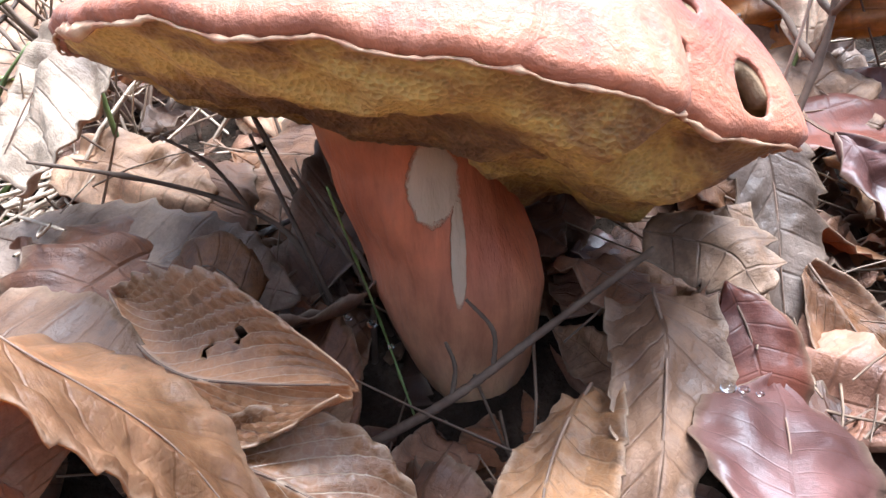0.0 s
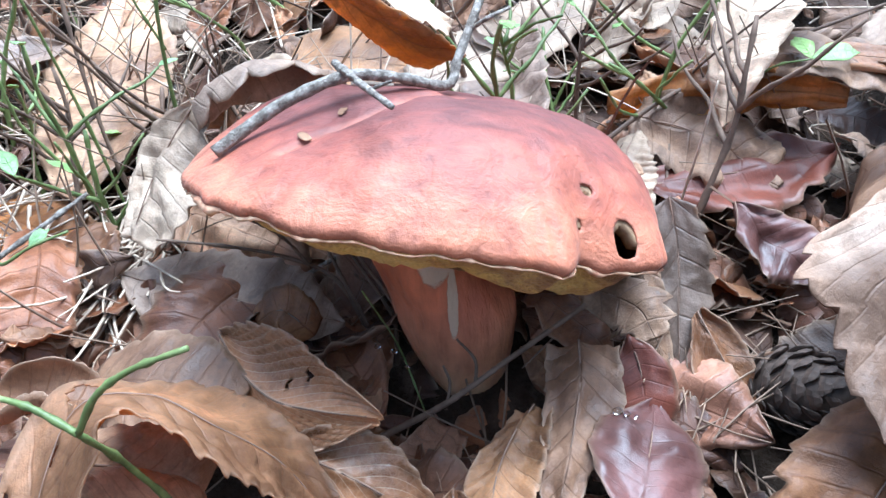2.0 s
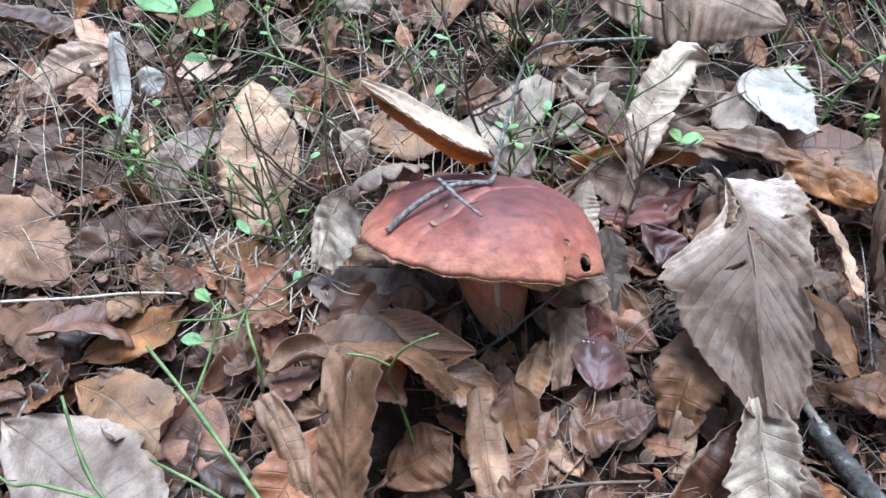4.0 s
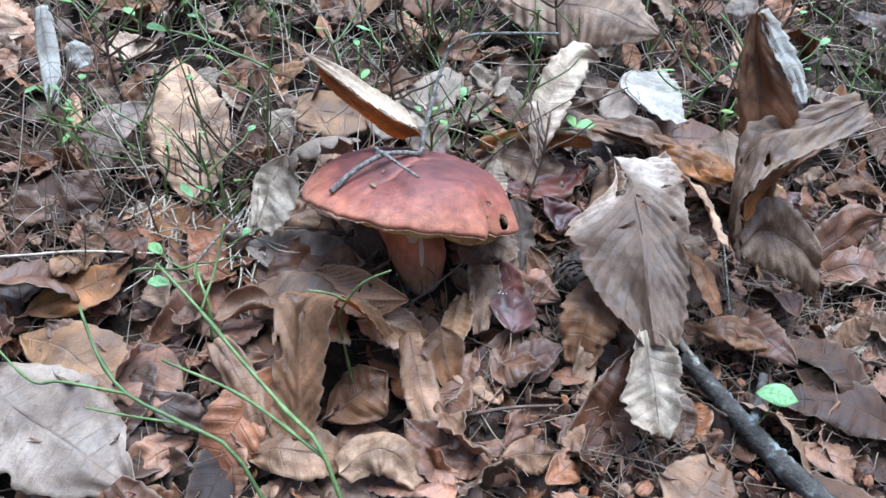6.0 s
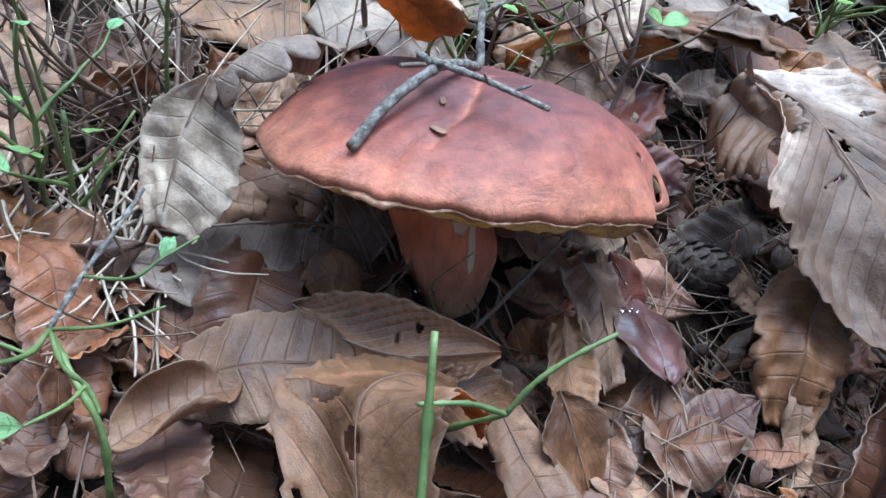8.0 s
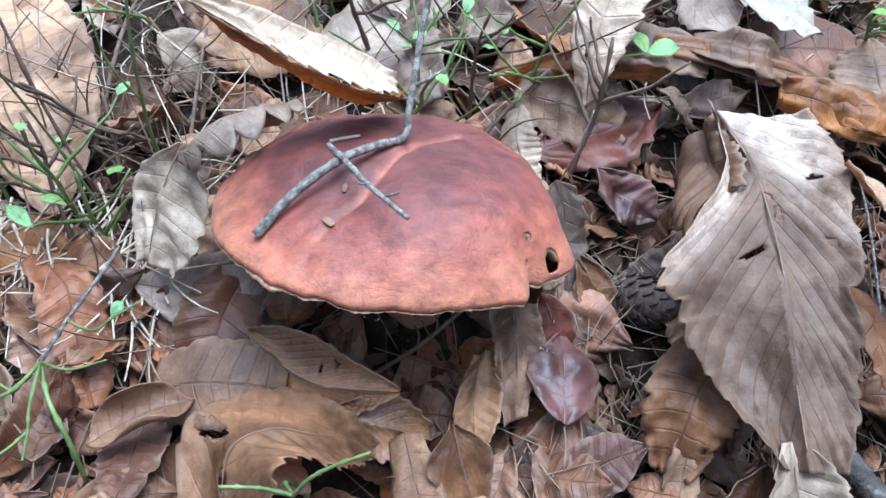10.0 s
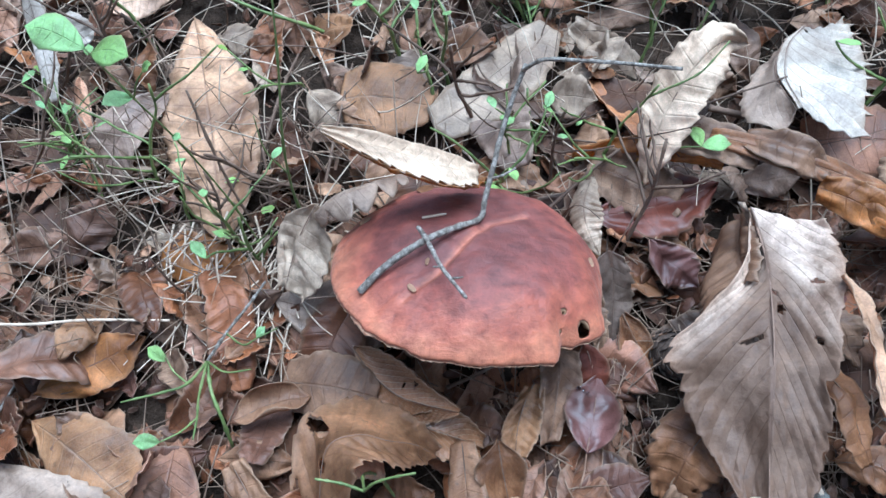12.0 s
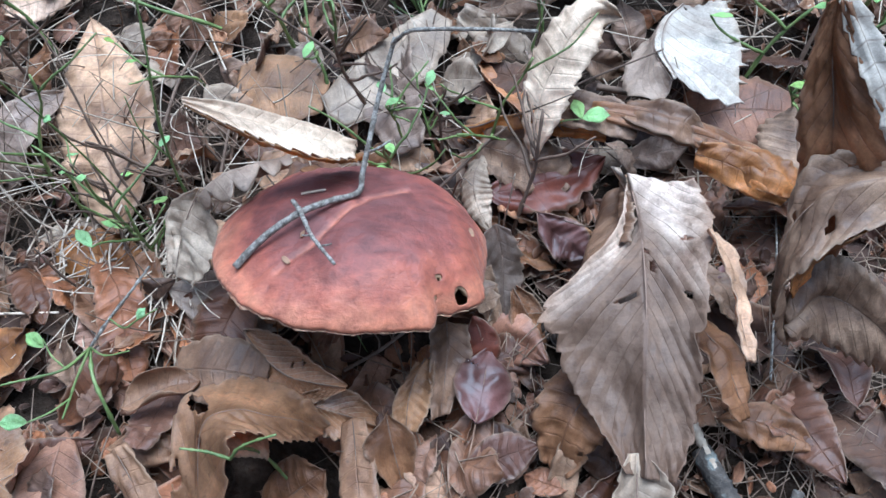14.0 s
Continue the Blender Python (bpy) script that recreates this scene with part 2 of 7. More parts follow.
# litter tones again, redder and darker: the front slope's shade is in the colour
LEAF_LITTER_SHADED = leaf_material("damp_litter", [(0.17, 0.08, 0.05), (0.24, 0.13, 0.082), (0.15, 0.075, 0.052), (0.3, 0.19, 0.125), (0.22, 0.1, 0.055), (0.27, 0.12, 0.06), (0.2, 0.125, 0.09)], VEIN_DARK, 0.45, 0.15, 0.4, island=True, spread=0.9)
# decayed leaves, tone deepened so the gaps between fresh leaves read as shade
LEAF_UNDER = leaf_material("decayed_gap_dark", [(0.07, 0.034, 0.018), (0.11, 0.055, 0.03), (0.08, 0.04, 0.022), (0.055, 0.03, 0.02)], VEIN_DARK, 0.7, 0.05, 0.3, island=True, spread=0.7)
LEAF_CHESTNUT = leaf_material("chestnut_brown", [(0.31, 0.165, 0.085), (0.37, 0.215, 0.12), (0.27, 0.13, 0.065)], VEIN_PALE, 0.5, 0.3, 0.3)
# pale veins, made strong to paint in the highlights along the ribs
LEAF_GLOSSY = leaf_material("glossy_brown_lit_ribs", [(0.33, 0.175, 0.095), (0.36, 0.195, 0.11)], (0.6, 0.44, 0.3), 0.34, 0.2, 0.9, spec=0.5, relief=0.3, stains=0.35)
LEAF_ASH = leaf_material("ash_brown", [(0.34, 0.255, 0.195), (0.36, 0.27, 0.205)], (0.2, 0.13, 0.09), 0.5, 0.2, 0.3)
LEAF_STRIP = leaf_material("thin_grey_brown", [(0.24, 0.185, 0.15), (0.26, 0.2, 0.16)], (0.14, 0.09, 0.065), 0.5, 0.45, 0.3, glow=(1.7, 1.6, 1.5))
LEAF_TAN = leaf_material("chestnut_tan", [(0.36, 0.215, 0.135), (0.39, 0.24, 0.15)], (0.22, 0.11, 0.065), 0.5, 0.3, 0.25)
LEAF_BUFF = leaf_material("chestnut_buff", [(0.54, 0.36, 0.24), (0.52, 0.34, 0.22)], (0.26, 0.14, 0.08), 0.55, 0.3, 0.4)
LEAF_EMBOSSED = leaf_material("embossed_tan", [(0.45, 0.29, 0.185), (0.47, 0.305, 0.195)], (0.17, 0.085, 0.05), 0.55, 0.2, 0.55, stains=0.8)
LEAF_SILVER = leaf_material("chestnut_weathered", [(0.23, 0.155, 0.105), (0.26, 0.18, 0.125)], (0.1, 0.05, 0.04), 0.4, 0.15, 0.3)
LEAF_PALE = leaf_material("pale_underside", [(0.5, 0.395, 0.295), (0.46, 0.36, 0.27)], (0.36, 0.26, 0.19), 0.55, 0.25, 0.4, spots=0.15)
LEAF_ORANGE = leaf_material("orange_brown", [(0.4, 0.195, 0.08), (0.36, 0.18, 0.08)], (0.14, 0.05, 0.03), 0.45, 0.36, 0.35, glow=(2.2, 2.3, 0.5))
LEAF_RUST = leaf_material("rust_brown", [(0.29, 0.155, 0.085), (0.33, 0.175, 0.095)], (0.15, 0.065, 0.04), 0.45, 0.4, 0.4)
LEAF_PURPLE = leaf_material("wet_purple_brown", [(0.11, 0.054, 0.046), (0.125, 0.062, 0.054)], VEIN_DARK, 0.38, 0.1, 0.15, spec=0.38, relief=0.28, stains=0.4)
LEAF_DARKRED = leaf_material("wet_dark_red", [(0.13, 0.045, 0.03), (0.15, 0.05, 0.032)], VEIN_DARK, 0.42, 0.12, 0.15, spec=0.35, relief=0.3, stains=0.4)
LEAF_GREY = leaf_material("grey_dead", [(0.3, 0.2, 0.135), (0.25, 0.16, 0.105)], VEIN_DARK, 0.55, 0.15, 0.3, stains=0.75)
LEAF_GREEN = leaf_material("fresh_green", [(0.42, 0.62, 0.22), (0.42, 0.62, 0.32), (0.46, 0.62, 0.17)], (0.45, 0.6, 0.25), 0.4, 0.35, 0.3, spots=0.1)
LEAF_ARCH = leaf_material("tan_thin", [(0.34, 0.205, 0.12), (0.36, 0.22, 0.13)], (0.3, 0.14, 0.07), 0.5, 0.45, 0.3, glow=(2.1, 1.55, 0.18))
LEAF_BIG = leaf_material("pale_and_brown", [(0.58, 0.46, 0.365), (0.6, 0.475, 0.38)], (0.15, 0.085, 0.055), 0.55, 0.15, 0.6, edge=(0.3, 0.15, 0.07), edge_power=7.0, tip=((0.15, 0.085, 0.05), 7.5), spec=0.35, stains=0.85)
LEAF_RIM = leaf_material("pale_thin", [(0.8, 0.62, 0.46), (0.82, 0.64, 0.48)], (0.5, 0.36, 0.24), 0.55, 0.12, 0.4, spots=0.1, spec=0.3, stains=0.2)
LEAF_WHITE = leaf_material("bleached_white", [(0.6, 0.53, 0.45), (0.57, 0.5, 0.42)], (0.2, 0.14, 0.1), 0.55, 0.2, 1.0, spots=0.12, spec=0.3, relief=0.3, stains=0.25)
LEAF_FOLD = leaf_material("folded_brown", [(0.2, 0.12, 0.075), (0.23, 0.14, 0.09)], (0.13, 0.07, 0.045), 0.5, 0.2, 0.35)
STALK = plain_material("leaf_stalk_brown", [(0.3, (0.16, 0.085, 0.05)), (0.7, (0.3, 0.18, 0.11))], 80)
RIB = plain_material("midrib", [(0.3, (0.15, 0.085, 0.055)), (0.7, (0.26, 0.165, 0.11))], 80)
GREEN_STEM = plain_material("green_stem", [(0.25, (0.07, 0.095, 0.025)), (0.5, (0.155, 0.195, 0.055)), (0.75, (0.27, 0.3, 0.11))], 90, 0.5)
BROWN_STEM = plain_material("woody_stem", [(0.25, (0.075, 0.043, 0.027)), (0.75, (0.21, 0.135, 0.088))], 120, 0.75)
TWIG = plain_material("grey_bark", [(0.3, (0.08, 0.06, 0.045)), (0.48, (0.23, 0.19, 0.15)), (0.64, (0.42, 0.365, 0.305))], 330, 0.85, 1.0, 900, 0.0012)
PALE_TWIG = plain_material("dry_pale_twig", [(0.25, (0.36, 0.25, 0.16)), (0.75, (0.7, 0.56, 0.42))], 120, 0.8)
BRANCH = plain_material("dark_bark", [(0.3, (0.03, 0.024, 0.02)), (0.55, (0.09, 0.07, 0.055)), (0.68, (0.3, 0.31, 0.27))], 70, 0.85, 1.0, 260, 0.002)
NEEDLE = plain_material("dry_needles", [(0.3, (0.12, 0.068, 0.04)), (0.7, (0.36, 0.245, 0.16))], 40, 0.6, 0.2, island=True)
CONE = plain_material("cone_scales", [(0.3, (0.035, 0.025, 0.02)), (0.7, (0.15, 0.1, 0.07))], 150, 0.7)
# dark green of the unseen ring that is added to hold off low sky
SKY_BLOCKER = plain_material("sky_blocker", [(0.35, (0.02, 0.022, 0.014)), (0.65, (0.06, 0.07, 0.035))], 0.8, 0.9, 0.3, 4, 0.05)
WATER, water_nodes, water_bsdf, _ = node_material("water")
water_bsdf.inputs["Roughness"].default_value, water_bsdf.inputs["IOR"].default_value, water_bsdf.inputs["Transmission Weight"].default_value = 0.0, 1.33, 1.0
SOIL = plain_material("leaf_mould", [(0.3, (0.013, 0.008, 0.005)), (0.5, (0.04, 0.026, 0.017)), (0.7, (0.11, 0.072, 0.048))], 45, 0.95, 1.0, 330, 0.004, spec=0.15)


def cap_material():
    m, nt, bsdf, out = node_material("cap_skin")
    geo = nt.nodes.new("ShaderNodeAttribute")
    geo.attribute_name = "rim"
    rim = geo.outputs["Fac"]
    big = noise_tex(nt, 32, 5, 0.6, distortion=0.4)
    streak = noise_tex(nt, 150, 5, 0.65, stretch=(0.55, 1, 1))
    mixv = math_node(nt, "ADD", rim, math_node(nt, "MULTIPLY", math_node(nt, "SUBTRACT", big, 0.5), 1.15), clamp=True)
    col = ramp(nt, mixv, [(0.0, (0.13, 0.036, 0.027)), (0.35, (0.2, 0.052, 0.034)), (0.66, (0.32, 0.092, 0.05)), (0.97, (0.46, 0.165, 0.085))])
    fold = nt.nodes.new("ShaderNodeAttribute")
    fold.attribute_name = "wrinkle"
    col = mix_color(nt, math_node(nt, "MULTIPLY", fold.outputs["Fac"], 0.65), col, (0.5, 0.18, 0.1))
    col = mix_color(nt, 0.8, col, ramp(nt, streak, [(0.28, (0.5, 0.45, 0.46)), (0.48, (0.95, 0.95, 0.95)), (0.72, (1.4, 1.3, 1.22))]), "MULTIPLY")
    fine = noise_tex(nt, 520, 4, 0.75)
    vel = noise_tex(nt, 85, 4, 0.7, distortion=1.2)
    col = mix_color(nt, 0.45, col, ramp(nt, vel, [(0.34, (0.62, 0.58, 0.6)), (0.5, (0.98, 0.98, 0.98)), (0.66, (1.22, 1.25, 1.28))]), "MULTIPLY")
    col = mix_color(nt, 0.5, col, ramp(nt, fine, [(0.3, (0.8, 0.8, 0.8)), (0.7, (1.15, 1.15, 1.15))]), "MULTIPLY")
    nt.links.new(col, bsdf.inputs["Base Color"])
    bsdf.inputs["Roughness"].default_value = 0.6
    bsdf.inputs["Specular IOR Level"].default_value = 0.5
    bsdf.inputs["Sheen Weight"].default_value = 0.06
    bsdf.inputs["Sheen Roughness"].default_value = 0.4
    h = math_node(nt, "ADD", math_node(nt, "MULTIPLY", streak, 0.8), math_node(nt, "MULTIPLY", fine, 0.45))
    h = math_node(nt, "ADD", h, math_node(nt, "MULTIPLY", vel, 0.9))
    bump(nt, math_node(nt, "ADD", h, math_node(nt, "MULTIPLY", big, 1.6)), 0.55, 0.0015, bsdf)
    return m


def pore_material():
    m, nt, bsdf, out = node_material("pores")
    big = noise_tex(nt, 48, 6, 0.62, distortion=0.8)
    tc = nt.nodes.new("ShaderNodeTexCoord")
    cells = add(nt, "ShaderNodeTexVoronoi", Scale=900)
    nt.links.new(tc.outputs["Object"], cells.inputs["Vector"])
    col = ramp(nt, big, [(0.28, (0.09, 0.05, 0.027)), (0.4, (0.25, 0.14, 0.065)), (0.48, (0.42, 0.26, 0.095)), (0.58, (0.62, 0.43, 0.125)), (0.78, (0.64, 0.5, 0.2))])
    wide = noise_tex(nt, 24, 4, 0.6, distortion=0.6)
    col = mix_color(nt, 0.85, col, ramp(nt, wide, [(0.36, (0.38, 0.3, 0.28)), (0.47, (0.72, 0.62, 0.58)), (0.55, (1, 1, 1)), (0.7, (1.15, 1.12, 1.0))]), "MULTIPLY")
    col = mix_color(nt, 0.5, col, ramp(nt, cells.outputs["Distance"], [(0.1, (0.65, 0.6, 0.5)), (0.6, (1.1, 1.1, 1.1))]), "MULTIPLY")
    nt.links.new(col, bsdf.inputs["Base Color"])
    bsdf.inputs["Roughness"].default_value = 0.65
    bsdf.inputs["Subsurface Weight"].default_value = 0.15
    bsdf.inputs["Subsurface Radius"].default_value = (0.004, 0.002, 0.001)
    bump(nt, math_node(nt, "ADD", cells.outputs["Distance"], math_node(nt, "MULTIPLY", big, 4.0)), 0.6, 0.0012, bsdf)
    return m


def stem_material():
    m, nt, bsdf, out = node_material("stem_skin")
    big = noise_tex(nt, 40, 5, 0.6)
    fibre = noise_tex(nt, 260, 4, 0.6, stretch=(1, 1, 0.22))
    geo = nt.nodes.new("ShaderNodeAttribute")
    geo.attribute_name = "height"
    col = ramp(nt, geo.outputs["Fac"], [(0.0, (0.56, 0.35, 0.2)), (0.25, (0.6, 0.27, 0.14)), (0.5, (0.6, 0.175, 0.08)), (0.85, (0.58, 0.155, 0.06)), (1.0, (0.62, 0.29, 0.1))])
    col = mix_color(nt, 0.7, col, ramp(nt, big, [(0.3, (0.62, 0.52, 0.5)), (0.52, (1, 1, 1)), (0.72, (1.35, 1.3, 1.2))]), "MULTIPLY")
    col = mix_color(nt, 0.55, col, ramp(nt, fibre, [(0.3, (0.66, 0.6, 0.58)), (0.5, (1, 1, 1)), (0.7, (1.25, 1.25, 1.25))]), "MULTIPLY")
    # where slugs have grazed the red skin off, the cream flesh shows
    tc = nt.nodes.new("ShaderNodeTexCoord")
    sp = nt.nodes.new("ShaderNodeSeparateXYZ")
    nt.links.new(tc.outputs["Object"], sp.inputs[0])
    wob = math_node(nt, "MULTIPLY", math_node(nt, "SUBTRACT", noise_tex(nt, 230, 5, 0.7), 0.5), 1.1)

    def patch(cx, cz, rx, rz):
        a = math_node(nt, "DIVIDE", math_node(nt, "SUBTRACT", sp.outputs[0], cx), rx)
        b = math_node(nt, "DIVIDE", math_node(nt, "SUBTRACT", sp.outputs[2], cz), rz)
        d = math_node(nt, "ADD", math_node(nt, "MULTIPLY", a, a), math_node(nt, "MULTIPLY", b, b))
        d = math_node(nt, "ADD", d, wob)
        return math_node(nt, "MULTIPLY", math_node(nt, "SUBTRACT", 1.0, d), 5.0, clamp=True)

    front = math_node(nt, "LESS_THAN", sp.outputs[1], 0.203)
    mask = math_node(nt, "MAXIMUM", patch(-0.001, 0.0585, 0.0064, 0.0105), patch(0.0045, 0.041, 0.002, 0.0145))
    mask = math_node(nt, "MULTIPLY", mask, front)
    col = mix_color(nt, math_node(nt, "MULTIPLY", mask, 0.85), col, mix_color(nt, big, (0.55, 0.36, 0.22), (0.82, 0.64, 0.44)))
    nt.links.new(col, bsdf.inputs["Base Color"])
    bsdf.inputs["Roughness"].default_value = 0.55
    bsdf.inputs["Subsurface Weight"].default_value = 0.1
    bsdf.inputs["Subsurface Radius"].default_value = (0.004, 0.002, 0.001)
    h = math_node(nt, "ADD", fibre, math_node(nt, "MULTIPLY", mask, -0.9))
    bump(nt, math_node(nt, "ADD", h, math_node(nt, "MULTIPLY", big, 1.2)), 0.8, 0.0012, bsdf)
    return m


CAP_SKIN, PORES, STEM_SKIN = cap_material(), pore_material(), stem_material()
HOLE_FLESH = plain_material("hole_flesh", [(0.3, (0.22, 0.12, 0.06)), (0.7, (0.46, 0.3, 0.16))], 220, 0.7)
FLESH = plain_material("pale_flesh", [(0.3, (0.42, 0.17, 0.09)), (0.7, (0.62, 0.42, 0.25))], 260, 0.7)


# ---- mesh helpers ----
def to_object(name, bm, material, parent=None, label="", smooth=True):
    me = bpy.data.meshes.new(name)
    bm.to_mesh(me)
    bm.free()
    if smooth:
        me.polygons.foreach_set("use_smooth", [True] * len(me.polygons))
    if material:
        me.materials.append(material)
    ob = new(name, me)
    ob.parent = parent
    if label:
        ob["label"] = label
    return ob


def part(name, bm, material, parent, label=""):
    return to_object(name, bm, material, parent, label)


def spline(points, n):
    """n+1 points on a smooth line through the given ones."""
    p = [Vector(q) for q in points]
    p = [2 * p[0] - p[1]] + p + [2 * p[-1] - p[-2]]
    out = []
    for k in range(n + 1):
        s = k / n * (len(p) - 3)
        i = min(int(s), len(p) - 4)
        f = s - i
        a, b, c, d = p[i : i + 4]
        out.append(0.5 * (2 * b + (c - a) * f + (2 * a - 5 * b + 4 * c - d) * f * f + (3 * b - a - 3 * c + d) * f**3))
    return out


def tube(bm, line, radii, sides=6, wobble=0.0, knots=0):
    """A closed tube along a line; radii is one pair (start, end)."""
    rings = []
    ref = Vector((0.3, 0.2, 0.9))
    seed = line[0].x * 91 + line[0].y * 57
    for k, p in enumerate(line):
        t = (line[min(k + 1, len(line) - 1)] - line[max(k - 1, 0)]).normalized()
        a = t.cross(ref)
        if a.length < 0.05:
            a = t.cross(Vector((1, 0, 0)))
        a.normalize()
        b = t.cross(a)
        f = k / (len(line) - 1)
        r = radii[0] * (1 - f) + radii[1] * f
        r *= 1 + wobble * noise.noise((seed, k * 0.9, 4.0)) * 2
        if knots and k % knots == knots - 1:
            r *= 1.35
        rings.append([bm.verts.new(p + r * (math.cos(2 * math.pi * j / sides) * a + math.sin(2 * math.pi * j / sides) * b)) for j in range(sides)])
    for r0, r1 in zip(rings, rings[1:]):
        for j in range(sides):
            bm.faces.new((r0[j], r0[(j + 1) % sides], r1[(j + 1) % sides], r1[j]))
    bm.faces.new(rings[0][::-1])
    bm.faces.new(rings[-1])


OUTLINES = {
    "chestnut": lambda u: math.sin(math.pi * min(1, u) ** 0.88) ** 0.72,
    "beech": lambda u: math.sin(math.pi * min(1, u) ** 0.86) ** 0.85,
    "oak": lambda u: (math.sin(math.pi * min(1, u) ** 1.15) ** 0.8) * (0.74 + 0.26 * math.cos(2 * math.pi * u * 4)),
    "broad": lambda u: (1 - u**2.2) ** 0.85 * (0.82 + 0.18 * min(1.0, u * 3)),
    "torn": lambda u: 0.25 + 0.75 * math.sin(math.pi * (0.12 + 0.86 * u)) ** 0.6,
}


def blade(bm, mid, width, up=(0, 0, 1), across=None, shape="chestnut", teeth=14, tooth=0.12, slant=0.5, curl=(0.0, 0.0), roll=(0.0, 0.0), fold=0.0,
          ripple=0.0, rough=0.002, seed=0, nv=10, gaps=0.0, thick=0.0004, one_side=(1.0, 1.0), per_tooth=4):
    """A leaf blade round the line mid (its midrib, from stalk to tip): toothed edge, side veins that run forward to the teeth,
    curl (1 / radius, from base to tip, edges down when positive), roll (degrees, base to tip), V fold, ripple between the veins, bites."""
    nu = teeth * per_tooth
    line = spline(mid, nu)
    length = sum((a - b).length for a, b in zip(line, line[1:]))
    up = Vector(up).normalized()
    uvl = bm.loops.layers.uv.verify() if bm.loops.layers.uv.get("leaf") else bm.loops.layers.uv.new("leaf")
    frames = []
    for k, p in enumerate(line):
        t = (line[min(k + 1, nu)] - line[max(k - 1, 0)]).normalized()
        if across:
            s = Vector(across) - t * t.dot(Vector(across))
            s.normalize()
        else:
            s = t.cross(up).normalized()
        n = s.cross(t)
        a = radians(roll[0] + (roll[1] - roll[0]) * k / nu)
        s, n = math.cos(a) * s + math.sin(a) * n, math.cos(a) * n - math.sin(a) * s
        frames.append((p, t, s, n))

    def at(x):
        x = max(0.0, x * nu)
        if x >= nu:
            p, t, s, n = frames[-1]
            return p + t * (x - nu) * length / nu, s, n
        i = int(x)
        f = x - i
        a, b = frames[i], frames[min(i + 1, nu)]
        return a[0].lerp(b[0], f), a[2].lerp(b[2], f), a[3].lerp(b[3], f)

    grid, coords = [], {}
    w_of = OUTLINES[shape]
    for k in range(nu + 1):
        u = k / nu
        f = (u * teeth) % 1.0
        saw = tooth * (0.7 + noise.noise((int(u * teeth - 1e-6) * 0.77, seed * 2.1, 0.5))) * ((f if f > 1e-6 else 1.0) - 0.5) if 0 < k < nu else 0
        edge = []
        for h in (0.0, 9.0):
            e = 0.1 * noise.noise((u * 5, h, seed * 7.7)) + 0.05 * noise.noise((u * 21, h, seed * 3.1))
            edge.append(e - 0.6 * max(0.0, noise.noise((u * 8, h + 4, seed * 5.3)) - 0.36))
        row = []
        for j in range(nv + 1):
            v = 2 * j / nv - 1
            sd = one_side[0] if v < 0 else one_side[1]
            sd = sd(u) if callable(sd) else sd
            half = width / 2 * w_of(u) * sd
            av = abs(v)
            s = v * half * (1 + av**2 * (saw * av + edge[0 if v < 0 else 1]))
            x = u + slant * abs(s) / length * (1 - u * 0.6) * math.sin(math.pi * min(1, u * 1.1 + 0.05)) ** 0.4
            p, sv, nrm = at(x)
            kc = (curl[0] + (curl[1] - curl[0]) * u) * (1 + (0.35 if v < 0 else -0.35) * math.sin(seed * 2.3))
            if abs(kc) > 1e-3:
                a, b = math.sin(kc * s) / kc, -(1 - math.cos(kc * s)) / kc
            else:
                a, b = s, 0.0
            b += fold * abs(s)
            b += ripple * (0.75 + 0.7 * noise.noise((u * 6, v * 2, seed * 1.9))) * math.cos(2 * math.pi * u * teeth) * av**0.6 * min(1.0, half / (0.3 * width))
            q = p + sv * a + nrm * b
            q += nrm * rough * (noise.noise((u * 4 + seed * 3.3, v * 1.6, seed)) + 0.5 * noise.noise((u * 9, v * 4, seed + 5.0)) * (0.4 + av))
            vert = bm.verts.new(q)
            coords[vert] = (u * teeth, v)
            row.append(vert)
        grid.append(row)
    faces = []
    for k in range(nu):
        for j in range(nv):
            if gaps > 0:
                g = noise.noise((k / nu * 7 + seed * 1.7, j / nv * 4.0, seed * 2.9))
                edge = abs(2 * (j + 0.5) / nv - 1)
                if g > 1 - gaps * (0.6 + 0.8 * edge):
                    continue
            faces.append(bm.faces.new((grid[k][j], grid[k + 1][j], grid[k + 1][j + 1], grid[k][j + 1])))
    for fc in faces:
        for lp in fc.loops:
            lp[uvl].uv = coords[lp.vert]
    loose = [v for v in coords if not v.link_faces]
    bmesh.ops.delete(bm, geom=loose, context="VERTS")
    if thick:
        bmesh.ops.solidify(bm, geom=faces, thickness=thick)
    return line


LAID = []


def hero_leaf(name, label, material, mid, width, stalk=None, rib=0.00042, rib_up=0.0001, **kw):
    """One leaf laid along mid, with its midrib and, where it shows, its stalk as parts."""
    centre = sum((Vector(p) for p in mid), Vector()) / len(mid)
    local = [Vector(p) - centre for p in mid]
    bm = bmesh.new()
    line = blade(bm, local, width, **kw)
    ob = to_object(name, bm, material)
    ob.location = centre
    LAID.extend((Vector(p), width) for p in mid)
    tagged(ob, label, "leaf", "fallen leaves")
    bm = bmesh.new()
    up = Vector(kw.get("up", (0, 0, 1))).normalized()
    cut = line[: max(3, int(len(line) * 0.93))]
    tube(bm, [p + up * rib_up for p in cut], (rib, rib * 0.3), 5)
    part("midrib", bm, RIB, ob)
    if stalk:
        bm = bmesh.new()
        d = (line[0] - line[2]).normalized()
        tube(bm, spline([line[0], line[0] + d * stalk * 0.5 + up * stalk * 0.12, line[0] + d * stalk], 6), (rib, rib * 1.3), 5)
        part("stalk", bm, STALK, ob)
    return ob


